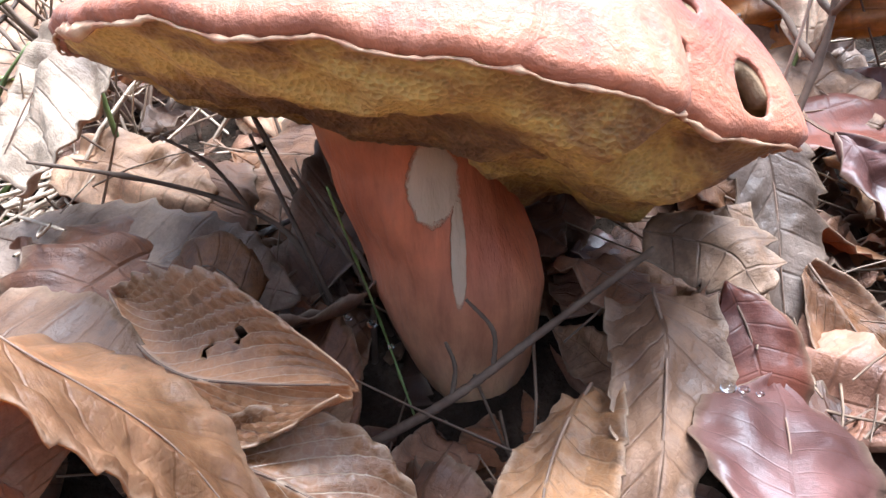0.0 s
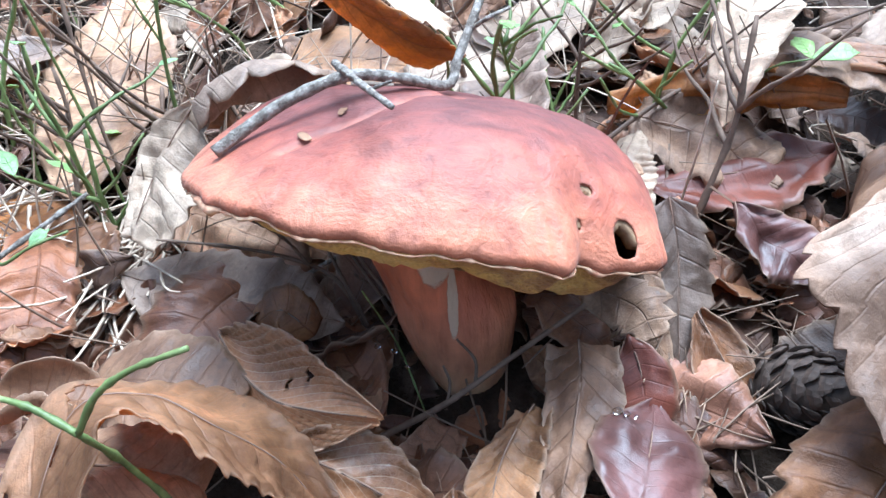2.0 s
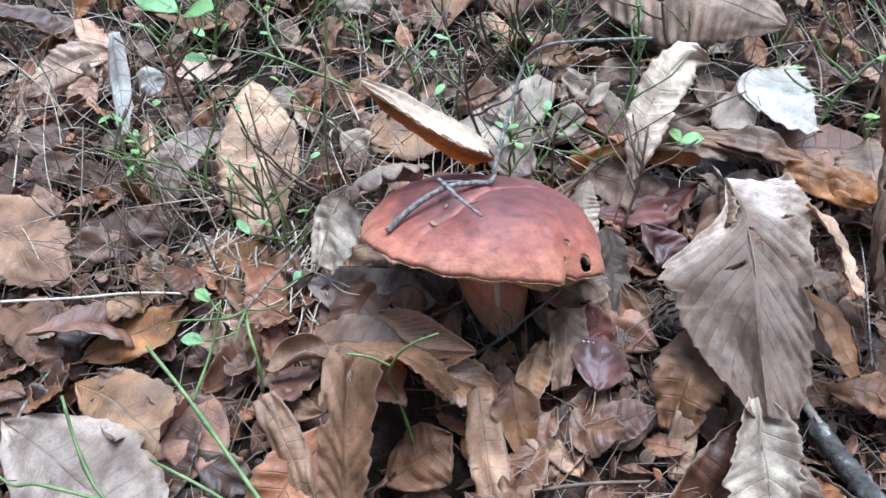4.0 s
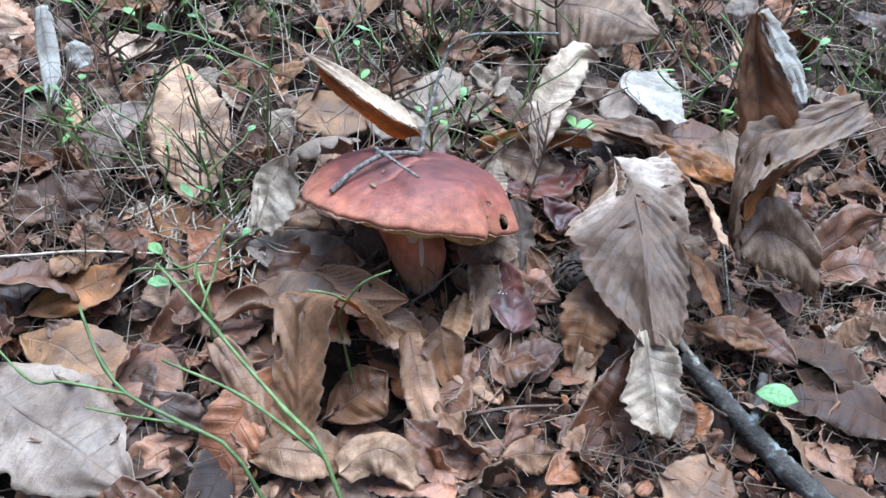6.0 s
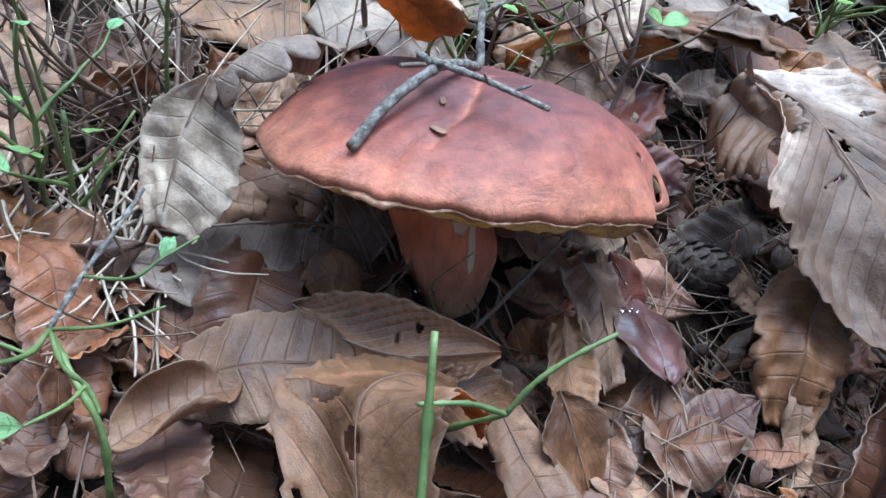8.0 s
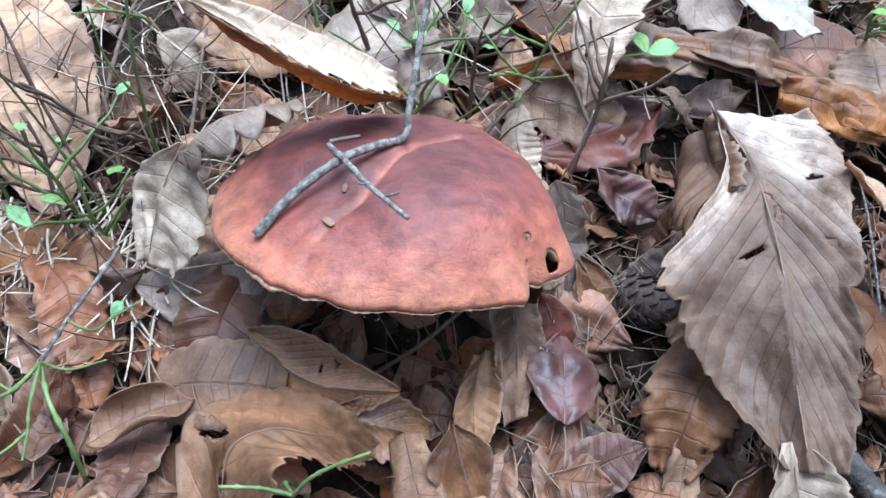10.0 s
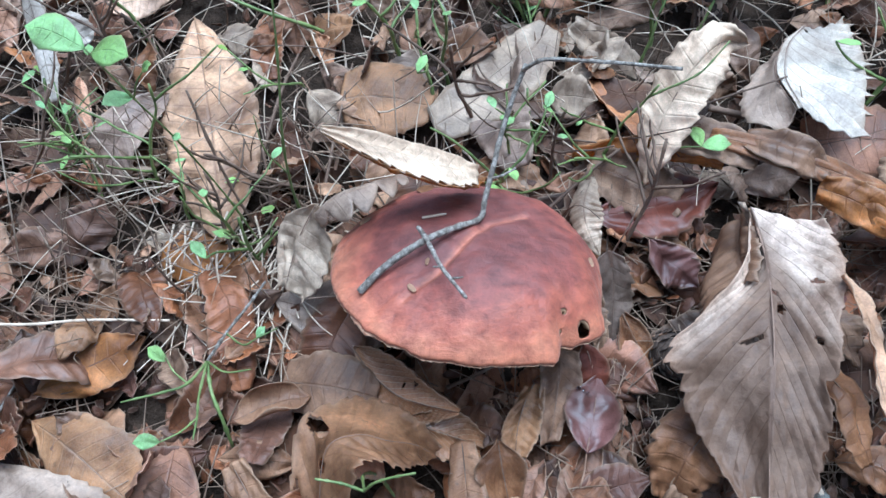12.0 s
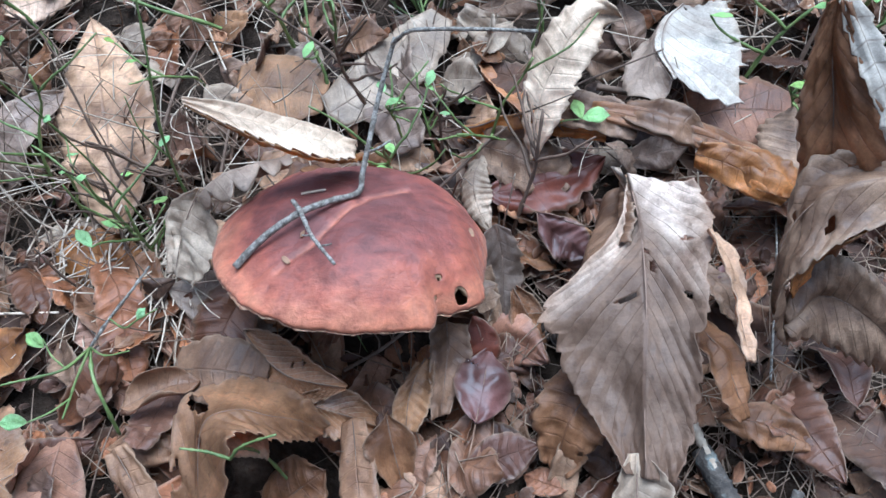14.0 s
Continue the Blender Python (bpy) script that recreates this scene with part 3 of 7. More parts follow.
def rail_leaf(name, label, material, mid, left, right, teeth=14, tooth=0.12, bulge=(0.0, 0.0), ripple=0.0006, rough=0.003, seed=0, nv=22, per_tooth=6, gaps=0.0, rib=0.0004, thick=0.0004, rim=0.16, slant=0.1, cuts=(), lobes=(0.0, 0), plain_right=False):
    """A torn or folded leaf given by its midrib and the run of its two edges; the blade bulges between them."""
    centre = sum((Vector(p) for p in mid), Vector()) / len(mid)
    nu = teeth * per_tooth
    m, a, b = (spline([Vector(p) - centre for p in pts], nu) for pts in (mid, left, right))
    bm = bmesh.new()
    uvl = bm.loops.layers.uv.new("leaf")
    grid, coords = [], {}
    for k in range(nu + 1):
        u = k / nu
        t = (m[min(k + 1, nu)] - m[max(k - 1, 0)]).normalized()
        f = (u * teeth) % 1.0
        saw = tooth * ((f if f > 1e-6 else 1.0) - 0.5) if 0 < k < nu else 0.0
        row = []
        for j in range(nv + 1):
            v = 2 * j / nv - 1
            side, swell, h = (a, bulge[0], 0.0) if v < 0 else (b, bulge[1], 9.0)
            av = abs(v)
            d = side[k] - m[k]
            n = (b[k] - a[k]).cross(t)
            n = n.normalized() if n.length > 1e-7 else Vector((0, 0, 1))
            e = 0.7 * rim * noise.noise((u * 5, h, seed * 7.7)) + 0.5 * rim * noise.noise((u * 23, h, seed * 3.1)) - 3 * rim * max(0.0, noise.noise((u * 9, h + 4, seed * 5.3)) - 0.34)
            if v > 0 and lobes[1]:
                e += lobes[0] * (abs(math.cos(math.pi * u * lobes[1])) ** 0.5 - 0.75)
            q = m[k] + d * av * (1 + av**2 * ((0.0 if plain_right and v > 0 else saw) * av + e))
            q += n * (swell * 4 * av * (1 - av) + ripple * (0.75 + 0.7 * noise.noise((u * 6, v * 2, seed * 1.9))) * math.cos(2 * math.pi * (u - slant * av) * teeth) * av**0.6 * min(1.0, d.length / 0.015))
            q += n * rough * (noise.noise((u * 4 + seed * 3.3, v * 1.6, seed)) + 0.5 * noise.noise((u * 9, v * 4, seed + 5.0)) * (0.4 + av) + 0.22 * noise.noise((u * 22, v * 9, seed + 1.0)))
            vert = bm.verts.new(q)
            coords[vert] = ((u - slant * av) * teeth + 1, v)
            row.append(vert)
        grid.append(row)
    faces = []
    for k in range(nu):
        for j in range(nv):
            edge = abs(2 * (j + 0.5) / nv - 1)
            if gaps > 0 and noise.noise((k / nu * 7 + seed * 1.7, j / nv * 4.0, seed * 2.9)) > 1 - gaps * (0.6 + 0.8 * edge):
                continue
            fu, fv = (k + 0.5) / nu, 2 * (j + 0.5) / nv - 1
            if any(((fu - cu) / ru) ** 2 + ((fv - cv) / rv) ** 2 < 1 + 0.6 * noise.noise((fu * 60, fv * 9, seed)) for cu, cv, ru, rv in cuts):
                continue
            faces.append(bm.faces.new((grid[k][j], grid[k + 1][j], grid[k + 1][j + 1], grid[k][j + 1])))
    for fc in faces:
        for lp in fc.loops:
            lp[uvl].uv = coords[lp.vert]
    bmesh.ops.delete(bm, geom=[v for v in coords if not v.link_faces], context="VERTS")
    bmesh.ops.solidify(bm, geom=faces, thickness=thick)
    ob = to_object(name, bm, material)
    ob.location = centre
    LAID.extend((Vector(p), 0.04) for p in mid)
    tagged(ob, label, "leaf", "fallen leaves")
    if rib:
        bm = bmesh.new()
        tube(bm, m[: int(nu * 0.97)], (rib, rib * 0.5), 6)
        part("midrib", bm, RIB, ob)
    return ob


# ---- the ground sheet ----
def build_ground():
    xs = [-30, -18, -10, -6, -4, -2.5, -1.8, -1.3] + [-1 + k * 0.02 for k in range(101)] + [1.3, 1.8, 2.5, 4, 6, 10, 18, 30]
    ys = [-30, -18, -10, -6, -4, -2.5, -1.5, -1.0, -0.7] + [-0.5 + k * 0.02 for k in range(81)] + [1.3, 1.8, 2.5, 4, 6, 10, 18, 30]
    bm = bmesh.new()
    rows = [[bm.verts.new((x, y, ground_z(x, y) - 0.004)) for x in xs] for y in ys]
    for r0, r1 in zip(rows, rows[1:]):
        for k in range(len(xs) - 1):
            bm.faces.new((r0[k], r0[k + 1], r1[k + 1], r1[k]))
    ob = to_object("ground", bm, SOIL)
    tagged(ob, "dark leaf mould of a sloping woodland floor", "ground", kind="structure")


build_ground()


def build_backdrop():
    """Unseen ring added far round about, which keeps the low sky off the ground."""
    bm = bmesh.new()
    n = 96
    rows = []
    for k in range(7):
        row = []
        for j in range(n):
            a = 2 * math.pi * j / n
            x, y = 14 * math.cos(a), 14 * math.sin(a)
            top = 4.5 + 2 * noise.noise((x * 0.4, y * 0.4, 0.0)) + 1.5 * noise.noise((x * 1.3, y * 1.3, 2.0))
            row.append(bm.verts.new((x * (1 + 0.02 * k), y * (1 + 0.02 * k), ground_z(x, y) - 0.3 + top * k / 6)))
        rows.append(row)
    for r0, r1 in zip(rows, rows[1:]):
        for j in range(n):
            bm.faces.new((r0[j], r1[j], r1[(j + 1) % n], r0[(j + 1) % n]))
    tagged(to_object("backdrop", bm, SKY_BLOCKER), "unseen dark green ring added to hold off the low sky", "backdrop", kind="structure")


build_backdrop()

# ---- the mushroom ----
CAP_C, CAP_R, DOME = Vector((-0.001, 0.193, 0.0797)), 0.0775, 0.0345
CAP_TURN = pose(0, 0, 0, -8.8, 10.3, 0)


def cap_radius(a):
    r = CAP_R * (1 + 0.012 * math.sin(2 * a + 0.5) + 0.014 * noise.noise((math.cos(a) * 2, math.sin(a) * 2, 2.0)))
    r *= 1 + 0.007 * noise.noise((math.cos(a) * 12, math.sin(a) * 12, 7.0)) + 0.007 * noise.noise((math.cos(a) * 30, math.sin(a) * 30, 3.0)) + 0.006 * noise.noise((math.cos(a) * 70, math.sin(a) * 70, 6.0))
    r *= 1 - 0.05 * math.sin(a) ** 2
    for at, by, wide in ((-52.5, -0.07, 0.07), (-45, -0.02, 0.1), (-61, 0.052, 0.15), (-33, 0.07, 0.13), (-10, -0.03, 0.25), (-172, 0.02, 0.3), (150, 0.055, 0.5)):
        g = (a - radians(at) + math.pi) % (2 * math.pi) - math.pi
        r *= 1 + by * math.exp(-((g / wide) ** 2))
    e = (a - radians(64) + math.pi) % (2 * math.pi) - math.pi
    r *= 1 - 0.055 * math.exp(-((e / 0.1) ** 2))
    return r


def cap_round(a):
    """The cap's outline without its notch and lobes."""
    return CAP_R * (1 + 0.012 * math.sin(2 * a + 0.5)) * (1 - 0.05 * math.sin(a) ** 2)


def front_lift(a):
    """How far the front of the cap's edge bows up out of its plane."""
    g = (a - radians(-105) + math.pi) % (2 * math.pi) - math.pi
    return 0.0042 * math.exp(-((g / 0.75) ** 2))


CREASE = [(-0.041, -0.042), (-0.035, -0.037), (-0.024, -0.031), (-0.013, -0.018), (-0.005, -0.007), (0.006, 0.004), (0.018, 0.01), (0.027, 0.015)]


def crease_here(x, y):
    """1 on the wrinkle that runs from the cleft across the top, 0 away from it."""
    near = 1.0
    for (ax, ay), (bx, by) in zip(CREASE, CREASE[1:]):
        f = max(0.0, min(1.0, ((x - ax) * (bx - ax) + (y - ay) * (by - ay)) / ((bx - ax) ** 2 + (by - ay) ** 2)))
        near = min(near, math.hypot(x - ax - f * (bx - ax), y - ay - f * (by - ay)))
    return math.exp(-((near / 0.0021) ** 2)) * (0.75 + 0.5 * noise.noise((x * 70, y * 70, 8.0)))


def cap_point(r, a, lift=0.0):
    rad = cap_round(a) * r + (cap_radius(a) - cap_round(a)) * r**7
    x, y = rad * math.cos(a), rad * math.sin(a)
    g = (a - radians(-140) + math.pi) % (2 * math.pi) - math.pi
    full = 4.4 - 2.7 * math.exp(-((g / 0.8) ** 2))
    z = DOME * max(0.0, 1 - r**full) ** 0.88
    z += front_lift(a) * r**3
    z -= 0.0022 * crease_here(x, y)
    z += 0.0022 * noise.noise((x * 38, y * 38, 1.0)) + 0.0009 * noise.noise((x * 110, y * 110, 2.0))
    z += 0.0016 * noise.noise((math.cos(a) * 9, math.sin(a) * 9, 5.0)) * r**6
    return CAP_C + CAP_TURN.to_3x3() @ Vector((x, y, z + lift))


def hole_here(r, a, grow=1.0):
    rad = cap_round(a) * r + (cap_radius(a) - cap_round(a)) * r**7
    x, y = rad * math.cos(a), rad * math.sin(a)
    for hx, hy, rx, ry in ((0.0555, -0.0482, 0.0031, 0.0026), (0.0515, -0.0535, 0.0013, 0.0017), (0.0425, -0.0475, 0.0013, 0.001), (0.041, -0.0545, 0.0007, 0.0007)):
        dx, dy = x - hx, y - hy
        dx, dy = 0.8 * dx + 0.6 * dy, -0.6 * dx + 0.8 * dy
        if (dx / rx) ** 2 + (dy / ry) ** 2 < grow**2 * 1.0 + 0.3 * noise.noise((x * 300, y * 300, 0)):
            return True
    return False


def build_mushroom():
    base = new("mushroom")
    base.location = (0.008, 0.208, 0.0)
    tagged(base, "bolete mushroom with red-brown cap and yellow pores in leaf litter", "mushroom")

    def own(ob):
        ob.matrix_parent_inverse = Matrix.Translation(-base.location)
        return ob

    nr, na = 90, 400
    bm = bmesh.new()
    rim = bm.verts.layers.float.new("rim")
    wrinkle = bm.verts.layers.float.new("wrinkle")
    rows = []
    for k in range(1, nr + 1):
        r = (k / nr) ** 0.8
        row = []
        for j in range(na):
            v = bm.verts.new(cap_point(r, 2 * math.pi * j / na))
            v[rim] = r**3.2
            an = 2 * math.pi * j / na
            v[wrinkle] = crease_here(cap_round(an) * r * math.cos(an), cap_round(an) * r * math.sin(an))
            row.append(v)
        rows.append(row)
    # the margin rolls under a little
    for step, (rr, dz) in enumerate(((1.004, -0.0016), (0.99, -0.0032), (0.97, -0.0036))):
        row = []
        for j in range(na):
            a = 2 * math.pi * j / na
            v = bm.verts.new(cap_point(1.0, a) + CAP_TURN.to_3x3() @ Vector((math.cos(a) * CAP_R * (rr - 1), math.sin(a) * CAP_R * (rr - 1), dz)))
            v[rim] = 1.0
            row.append(v)
        rows.append(row)
    top = bm.verts.new(cap_point(0, 0))
    for j in range(na):
        bm.faces.new((top, rows[0][j], rows[0][(j + 1) % na]))
    for k, (r0, r1) in enumerate(zip(rows, rows[1:])):
        rm = ((k + 1.5) / nr) ** 0.8
        for j in range(na):
            if k < nr - 2 and hole_here(rm, 2 * math.pi * (j + 0.5) / na):
                continue
            bm.faces.new((r0[j], r1[j], r1[(j + 1) % na], r0[(j + 1) % na]))
    bmesh.ops.recalc_face_normals(bm, faces=bm.faces)
    rag = list({v for e in bm.edges if e.is_boundary for v in e.verts if v not in set(rows[-1])})
    for _ in range(12):
        bmesh.ops.smooth_vert(bm, verts=rag, factor=0.5, use_axis_x=True, use_axis_y=True, use_axis_z=True)
    bmesh.ops.solidify(bm, geom=bm.faces[:], thickness=0.0011)
    own(part("cap", bm, CAP_SKIN, base, "red-brown velvety cap, paler at the nibbled edge"))

    # flesh under the skin, seen in the slug holes
    bm = bmesh.new()
    fl = []
    for k in range(30):
        r = 0.55 + 0.43 * k / 29
        fl.append([bm.verts.new(cap_point(r, radians(-75 + 70 * j / 70), -0.0014)) for j in range(71)])
    for k in range(29):
        for j in range(70):
            if not hole_here(0.55 + 0.43 * (k + 0.5) / 29, radians(-75 + 70 * (j + 0.5) / 70), 0.88):
                bm.faces.new((fl[k][j], fl[k + 1][j], fl[k + 1][j + 1], fl[k][j + 1]))
    rag = list({v for e in bm.edges if e.is_boundary for v in e.verts})
    for _ in range(4):
        bmesh.ops.smooth_vert(bm, verts=rag, factor=0.5, use_axis_x=True, use_axis_y=True, use_axis_z=True)
    bmesh.ops.solidify(bm, geom=bm.faces[:], thickness=0.005)
    own(part("flesh", bm, HOLE_FLESH, base, "tan-yellow flesh inside the slug holes"))

    # cream edge where the skin ends
    bm = bmesh.new()
    ring = []
    for j in range(na):
        a = 2 * math.pi * j / na
        wob = 0.0005 * noise.noise((math.cos(a) * 25, math.sin(a) * 25, 1.5))
        p = cap_point(1.0, a) + CAP_TURN.to_3x3() @ Vector((math.cos(a) * (wob - 0.0006), math.sin(a) * (wob - 0.0006), -0.0037))
        w = 0.00028 + 0.0009 * max(0.0, noise.noise((math.cos(a) * 14, math.sin(a) * 14, 9.0)) - 0.05) + 0.0009 * max(0.0, noise.noise((math.cos(a) * 40, math.sin(a) * 40, 4.0)))
        bite = (a - radians(216) + math.pi) % (2 * math.pi) - math.pi
        w += 0.0016 * math.exp(-((bite / 0.1) ** 2))
        out = Vector((math.cos(a), math.sin(a), 0))
        ring.append([bm.verts.new(p + out * w * 0.8 * c + Vector((0, 0, 1)) * w * s) for c, s in ((1, 0), (0, 0.9), (-1.6, 0), (0, -0.9))])
    for j in range(na):
        r0, r1 = ring[j], ring[(j + 1) % na]
        for k in range(4):
            bm.faces.new((r0[k], r0[(k + 1) % 4], r1[(k + 1) % 4], r1[k]))
    own(part("margin", bm, FLESH, base, "thin cream torn edge of the cap"))

    # pore layer: bulging, uneven, eaten in places
    bm = bmesh.new()
    rows = []
    for k in range(40):
        f = k / 39
        r = 0.985 - 0.73 * f
        row = []
        for j in range(200):
            a = 2 * math.pi * j / 200
            x, y = math.cos(a) * r, math.sin(a) * r
            deep = 0.0065 + 0.007 * max(0.0, math.cos(a - radians(-40))) ** 4 + 0.013 * max(0.0, math.cos(a - radians(60))) ** 1.5
            sag = 0.003 + deep * min(1.0, f * 2.6)
            sag *= 1 + 0.3 * noise.noise((x * 2.2, y * 2.2, 4.0))
            sag += (0.0046 * noise.noise((x * 4, y * 4, 6.0)) + 0.0018 * noise.noise((x * 12, y * 12, 2.0)) + 0.0008 * noise.noise((x * 34, y * 34, 3.0))) * min(1, f * 5)
            pit = math.hypot(cap_radius(a) * x - 0.044, cap_radius(a) * y + 0.042)
            sag -= 0.007 * math.exp(-((pit / 0.008) ** 2))
            if k == 0:
                sag = 0.003
            edge = CAP_TURN.to_3x3().inverted() @ (cap_point(1.0, a) - CAP_C)
            p = CAP_C + CAP_TURN.to_3x3() @ Vector((cap_radius(a) * x, cap_radius(a) * y, edge.z * r**3 - sag))
            row.append(bm.verts.new(p))
        rows.append(row)
    for r0, r1 in zip(rows, rows[1:]):
        for j in range(200):
            bm.faces.new((r0[j], r0[(j + 1) % 200], r1[(j + 1) % 200], r1[j]))
    bmesh.ops.recalc_face_normals(bm, faces=bm.faces)
    own(part("pore_layer", bm, PORES, base, "olive-yellow pore layer, ragged and eaten"))

    bm = bmesh.new()
    hgt = bm.verts.layers.float.new("height")
    line = spline([(0.011, 0.207, -0.012), (0.008, 0.208, 0.008), (0.003, 0.21, 0.034), (-0.004, 0.21, 0.056), (-0.008, 0.21, 0.08)], 60)
    rows = []
    for k, p in enumerate(line):
        f = k / 60
        r = 0.0165 + 0.0055 * math.sin(math.pi * min(1, f * 1.1) * 0.8) + (0.006 * (f - 0.8) / 0.2 if f > 0.8 else 0)
        r *= 0.5 + 0.5 * min(1.0, max(0.0, f - 0.06) / 0.38) ** 0.8
        row = []
        for j in range(72):
            a = 2 * math.pi * j / 72
            rr = r * (1 + 0.05 * math.sin(2 * a + 1) + 0.1 * noise.noise((math.cos(a) * 1.3, math.sin(a) * 1.3, f * 3)))
            rr += 0.0006 * noise.noise((math.cos(a) * 7, math.sin(a) * 7, f * 5))
            v = bm.verts.new(p + Vector((math.cos(a) * rr, math.sin(a) * rr, 0)))
            v[hgt] = max(0.0, (f - 0.12) / 0.88)
            row.append(v)
        rows.append(row)
    for r0, r1 in zip(rows, rows[1:]):
        for j in range(72):
            bm.faces.new((r0[j], r0[(j + 1) % 72], r1[(j + 1) % 72], r1[j]))
    bm.faces.new(rows[-1])
    own(part("stem", bm, STEM_SKIN, base, "stout red-orange stem with a cream grazed patch"))


build_mushroom()

# ---- the grey twig that lies over the cap ----
def twig_thing(name, label, material, arms, group="", sides=8, wobble=0.12):
    """arms: the main stick first, then side shoots: (points, start radius, end radius)."""
    centre = Vector(arms[0][0][0])
    bm = bmesh.new()
    tube(bm, spline([Vector(p) - centre for p in arms[0][0]], 60), arms[0][1:], sides, wobble)
    ob = to_object(name, bm, material)
    ob.location = centre
    tagged(ob, label, "twig", group)
    for pts, r0, r1 in arms[1:]:
        bm = bmesh.new()
        tube(bm, spline([Vector(p) - centre for p in pts], 26), (r0, r1), sides, wobble)
        part("side_shoot", bm, material, ob)
    return ob


twig_thing("twig", "forked grey lichened twig lying across the mushroom cap", TWIG, [
    ([(-0.061, 0.1635, 0.1065), (-0.052, 0.1695, 0.112), (-0.04, 0.175, 0.1185), (-0.0235, 0.182, 0.1235), (-0.009, 0.192, 0.1205), (0.0055, 0.2035, 0.115), (0.009, 0.211, 0.122), (0.0145, 0.222, 0.134), (0.021, 0.236, 0.148), (0.029, 0.247, 0.165), (0.036, 0.252, 0.18)], 0.0021, 0.0013),
    ([(-0.0245, 0.183, 0.1255), (-0.021, 0.173, 0.126), (-0.0165, 0.16, 0.1265), (-0.012, 0.152, 0.1255), (-0.0045, 0.14, 0.1235)], 0.0014, 0.0009),
    ([(-0.0165, 0.16, 0.1265), (-0.0185, 0.1575, 0.1285), (-0.02, 0.156, 0.1305)], 0.0006, 0.0004),
    ([(-0.012, 0.152, 0.1255), (-0.008, 0.1505, 0.127), (-0.0055, 0.15, 0.128)], 0.0006, 0.0004),
    ([(-0.0235, 0.182, 0.1235), (-0.026, 0.186, 0.1255), (-0.028, 0.189, 0.1265)], 0.0015, 0.0012),
    ([(0.013, 0.219, 0.13), (0.019, 0.216, 0.134), (0.027, 0.218, 0.137)], 0.0009, 0.0006),
    ([(0.034, 0.251, 0.177), (0.044, 0.244, 0.187), (0.058, 0.234, 0.192), (0.084, 0.224, 0.194), (0.108, 0.2145, 0.195)], 0.0013, 0.0009),
])

GN = ground_normal(0.0, 0.3)


def on_cap(x, y, lift=0.0):
    """A place on the cap's skin above the plan point x, y."""
    dx, dy = x - CAP_C.x, y - CAP_C.y
    a = math.atan2(dy, dx)
    return cap_point(min(0.99, math.hypot(dx, dy) / cap_radius(a)), a, lift)


twig_thing("twig_bit", "short brown bit of stick lying on the cap", PALE_TWIG, [([on_cap(-0.034, 0.2015, 0.0008), on_cap(-0.0275, 0.203, 0.001), on_cap(-0.02, 0.2055, 0.0008)], 0.0009, 0.0007)])
for x, y, ln, turn in ((-0.066, 0.214, 0.006, 20), (-0.03, 0.17, 0.004, 70), (-0.038, 0.156, 0.006, 130), (0.062, 0.185, 0.005, 110), (-0.03, 0.236, 0.014, 40)):
    bm = bmesh.new()
    d = Vector((math.cos(radians(turn)), math.sin(radians(turn)), 0)) * ln / 2
    c = on_cap(x, y)
    blade(bm, [on_cap(x - d.x, y - d.y, 0.0007) - c, Vector((0, 0, 0.0011)), on_cap(x + d.x, y + d.y, 0.0007) - c], ln * 0.5, shape="torn", teeth=4, tooth=0.1, rough=0.0003, seed=turn, nv=6, per_tooth=2, thick=0.0003)
    ob = to_object("leaf_scrap", bm, LEAF_BUFF if ln < 0.01 else LEAF_RUST)
    ob.location = c
    tagged(ob, "tiny dry scrap of leaf stuck to the cap", "leaf scrap", "scraps on the cap")
UPN = tuple(GN)

# ---- large fallen leaves, each where it lies ----
rail_leaf("chestnut_leaf", "large weathered silvery-brown chestnut leaf arching over the litter", LEAF_BIG,
          [(0.16, 0.213, 0.098), (0.157, 0.175, 0.097), (0.154, 0.15, 0.09), (0.149, 0.121, 0.077), (0.142, 0.09, 0.056), (0.136, 0.056, 0.034)],
          [(0.158, 0.206, 0.097), (0.143, 0.17, 0.094), (0.1, 0.131, 0.087), (0.103, 0.116, 0.066), (0.116, 0.09, 0.045), (0.128, 0.06, 0.034)],
          [(0.187, 0.188, 0.114), (0.193, 0.163, 0.105), (0.18, 0.124, 0.096), (0.171, 0.095, 0.073), (0.164, 0.074, 0.051), (0.149, 0.052, 0.035)],
          teeth=15, tooth=0.06, bulge=(0.006, 0.004), ripple=0.0006, rough=0.0045, seed=2, nv=44, per_tooth=8, rib=0.0006, rim=0.13, slant=0.25, cuts=((0.4, 0.14, 0.022, 0.07), (0.35, 0.06, 0.012, 0.05), (0.5, -0.2, 0.006, 0.14), (0.27, 0.62, 0.008, 0.1), (0.44, 0.72, 0.008, 0.08)))
rail_leaf("chestnut_leaf", "pale torn end of a chestnut leaf", LEAF_PALE,
          [(0.135, 0.07, 0.036), (0.131, 0.05, 0.024), (0.13, 0.034, 0.01), (0.129, 0.018, -0.006)],
          [(0.13, 0.07, 0.036), (0.114, 0.044, 0.02), (0.108, 0.032, 0.008), (0.12, 0.018, -0.006)],
          [(0.141, 0.066, 0.037), (0.149, 0.042, 0.028), (0.145, 0.026, 0.01), (0.134, 0.014, -0.008)], teeth=8, tooth=0.1, bulge=(0.004, 0.004), rough=0.004, seed=71, nv=16, gaps=0.05, rim=0.35)
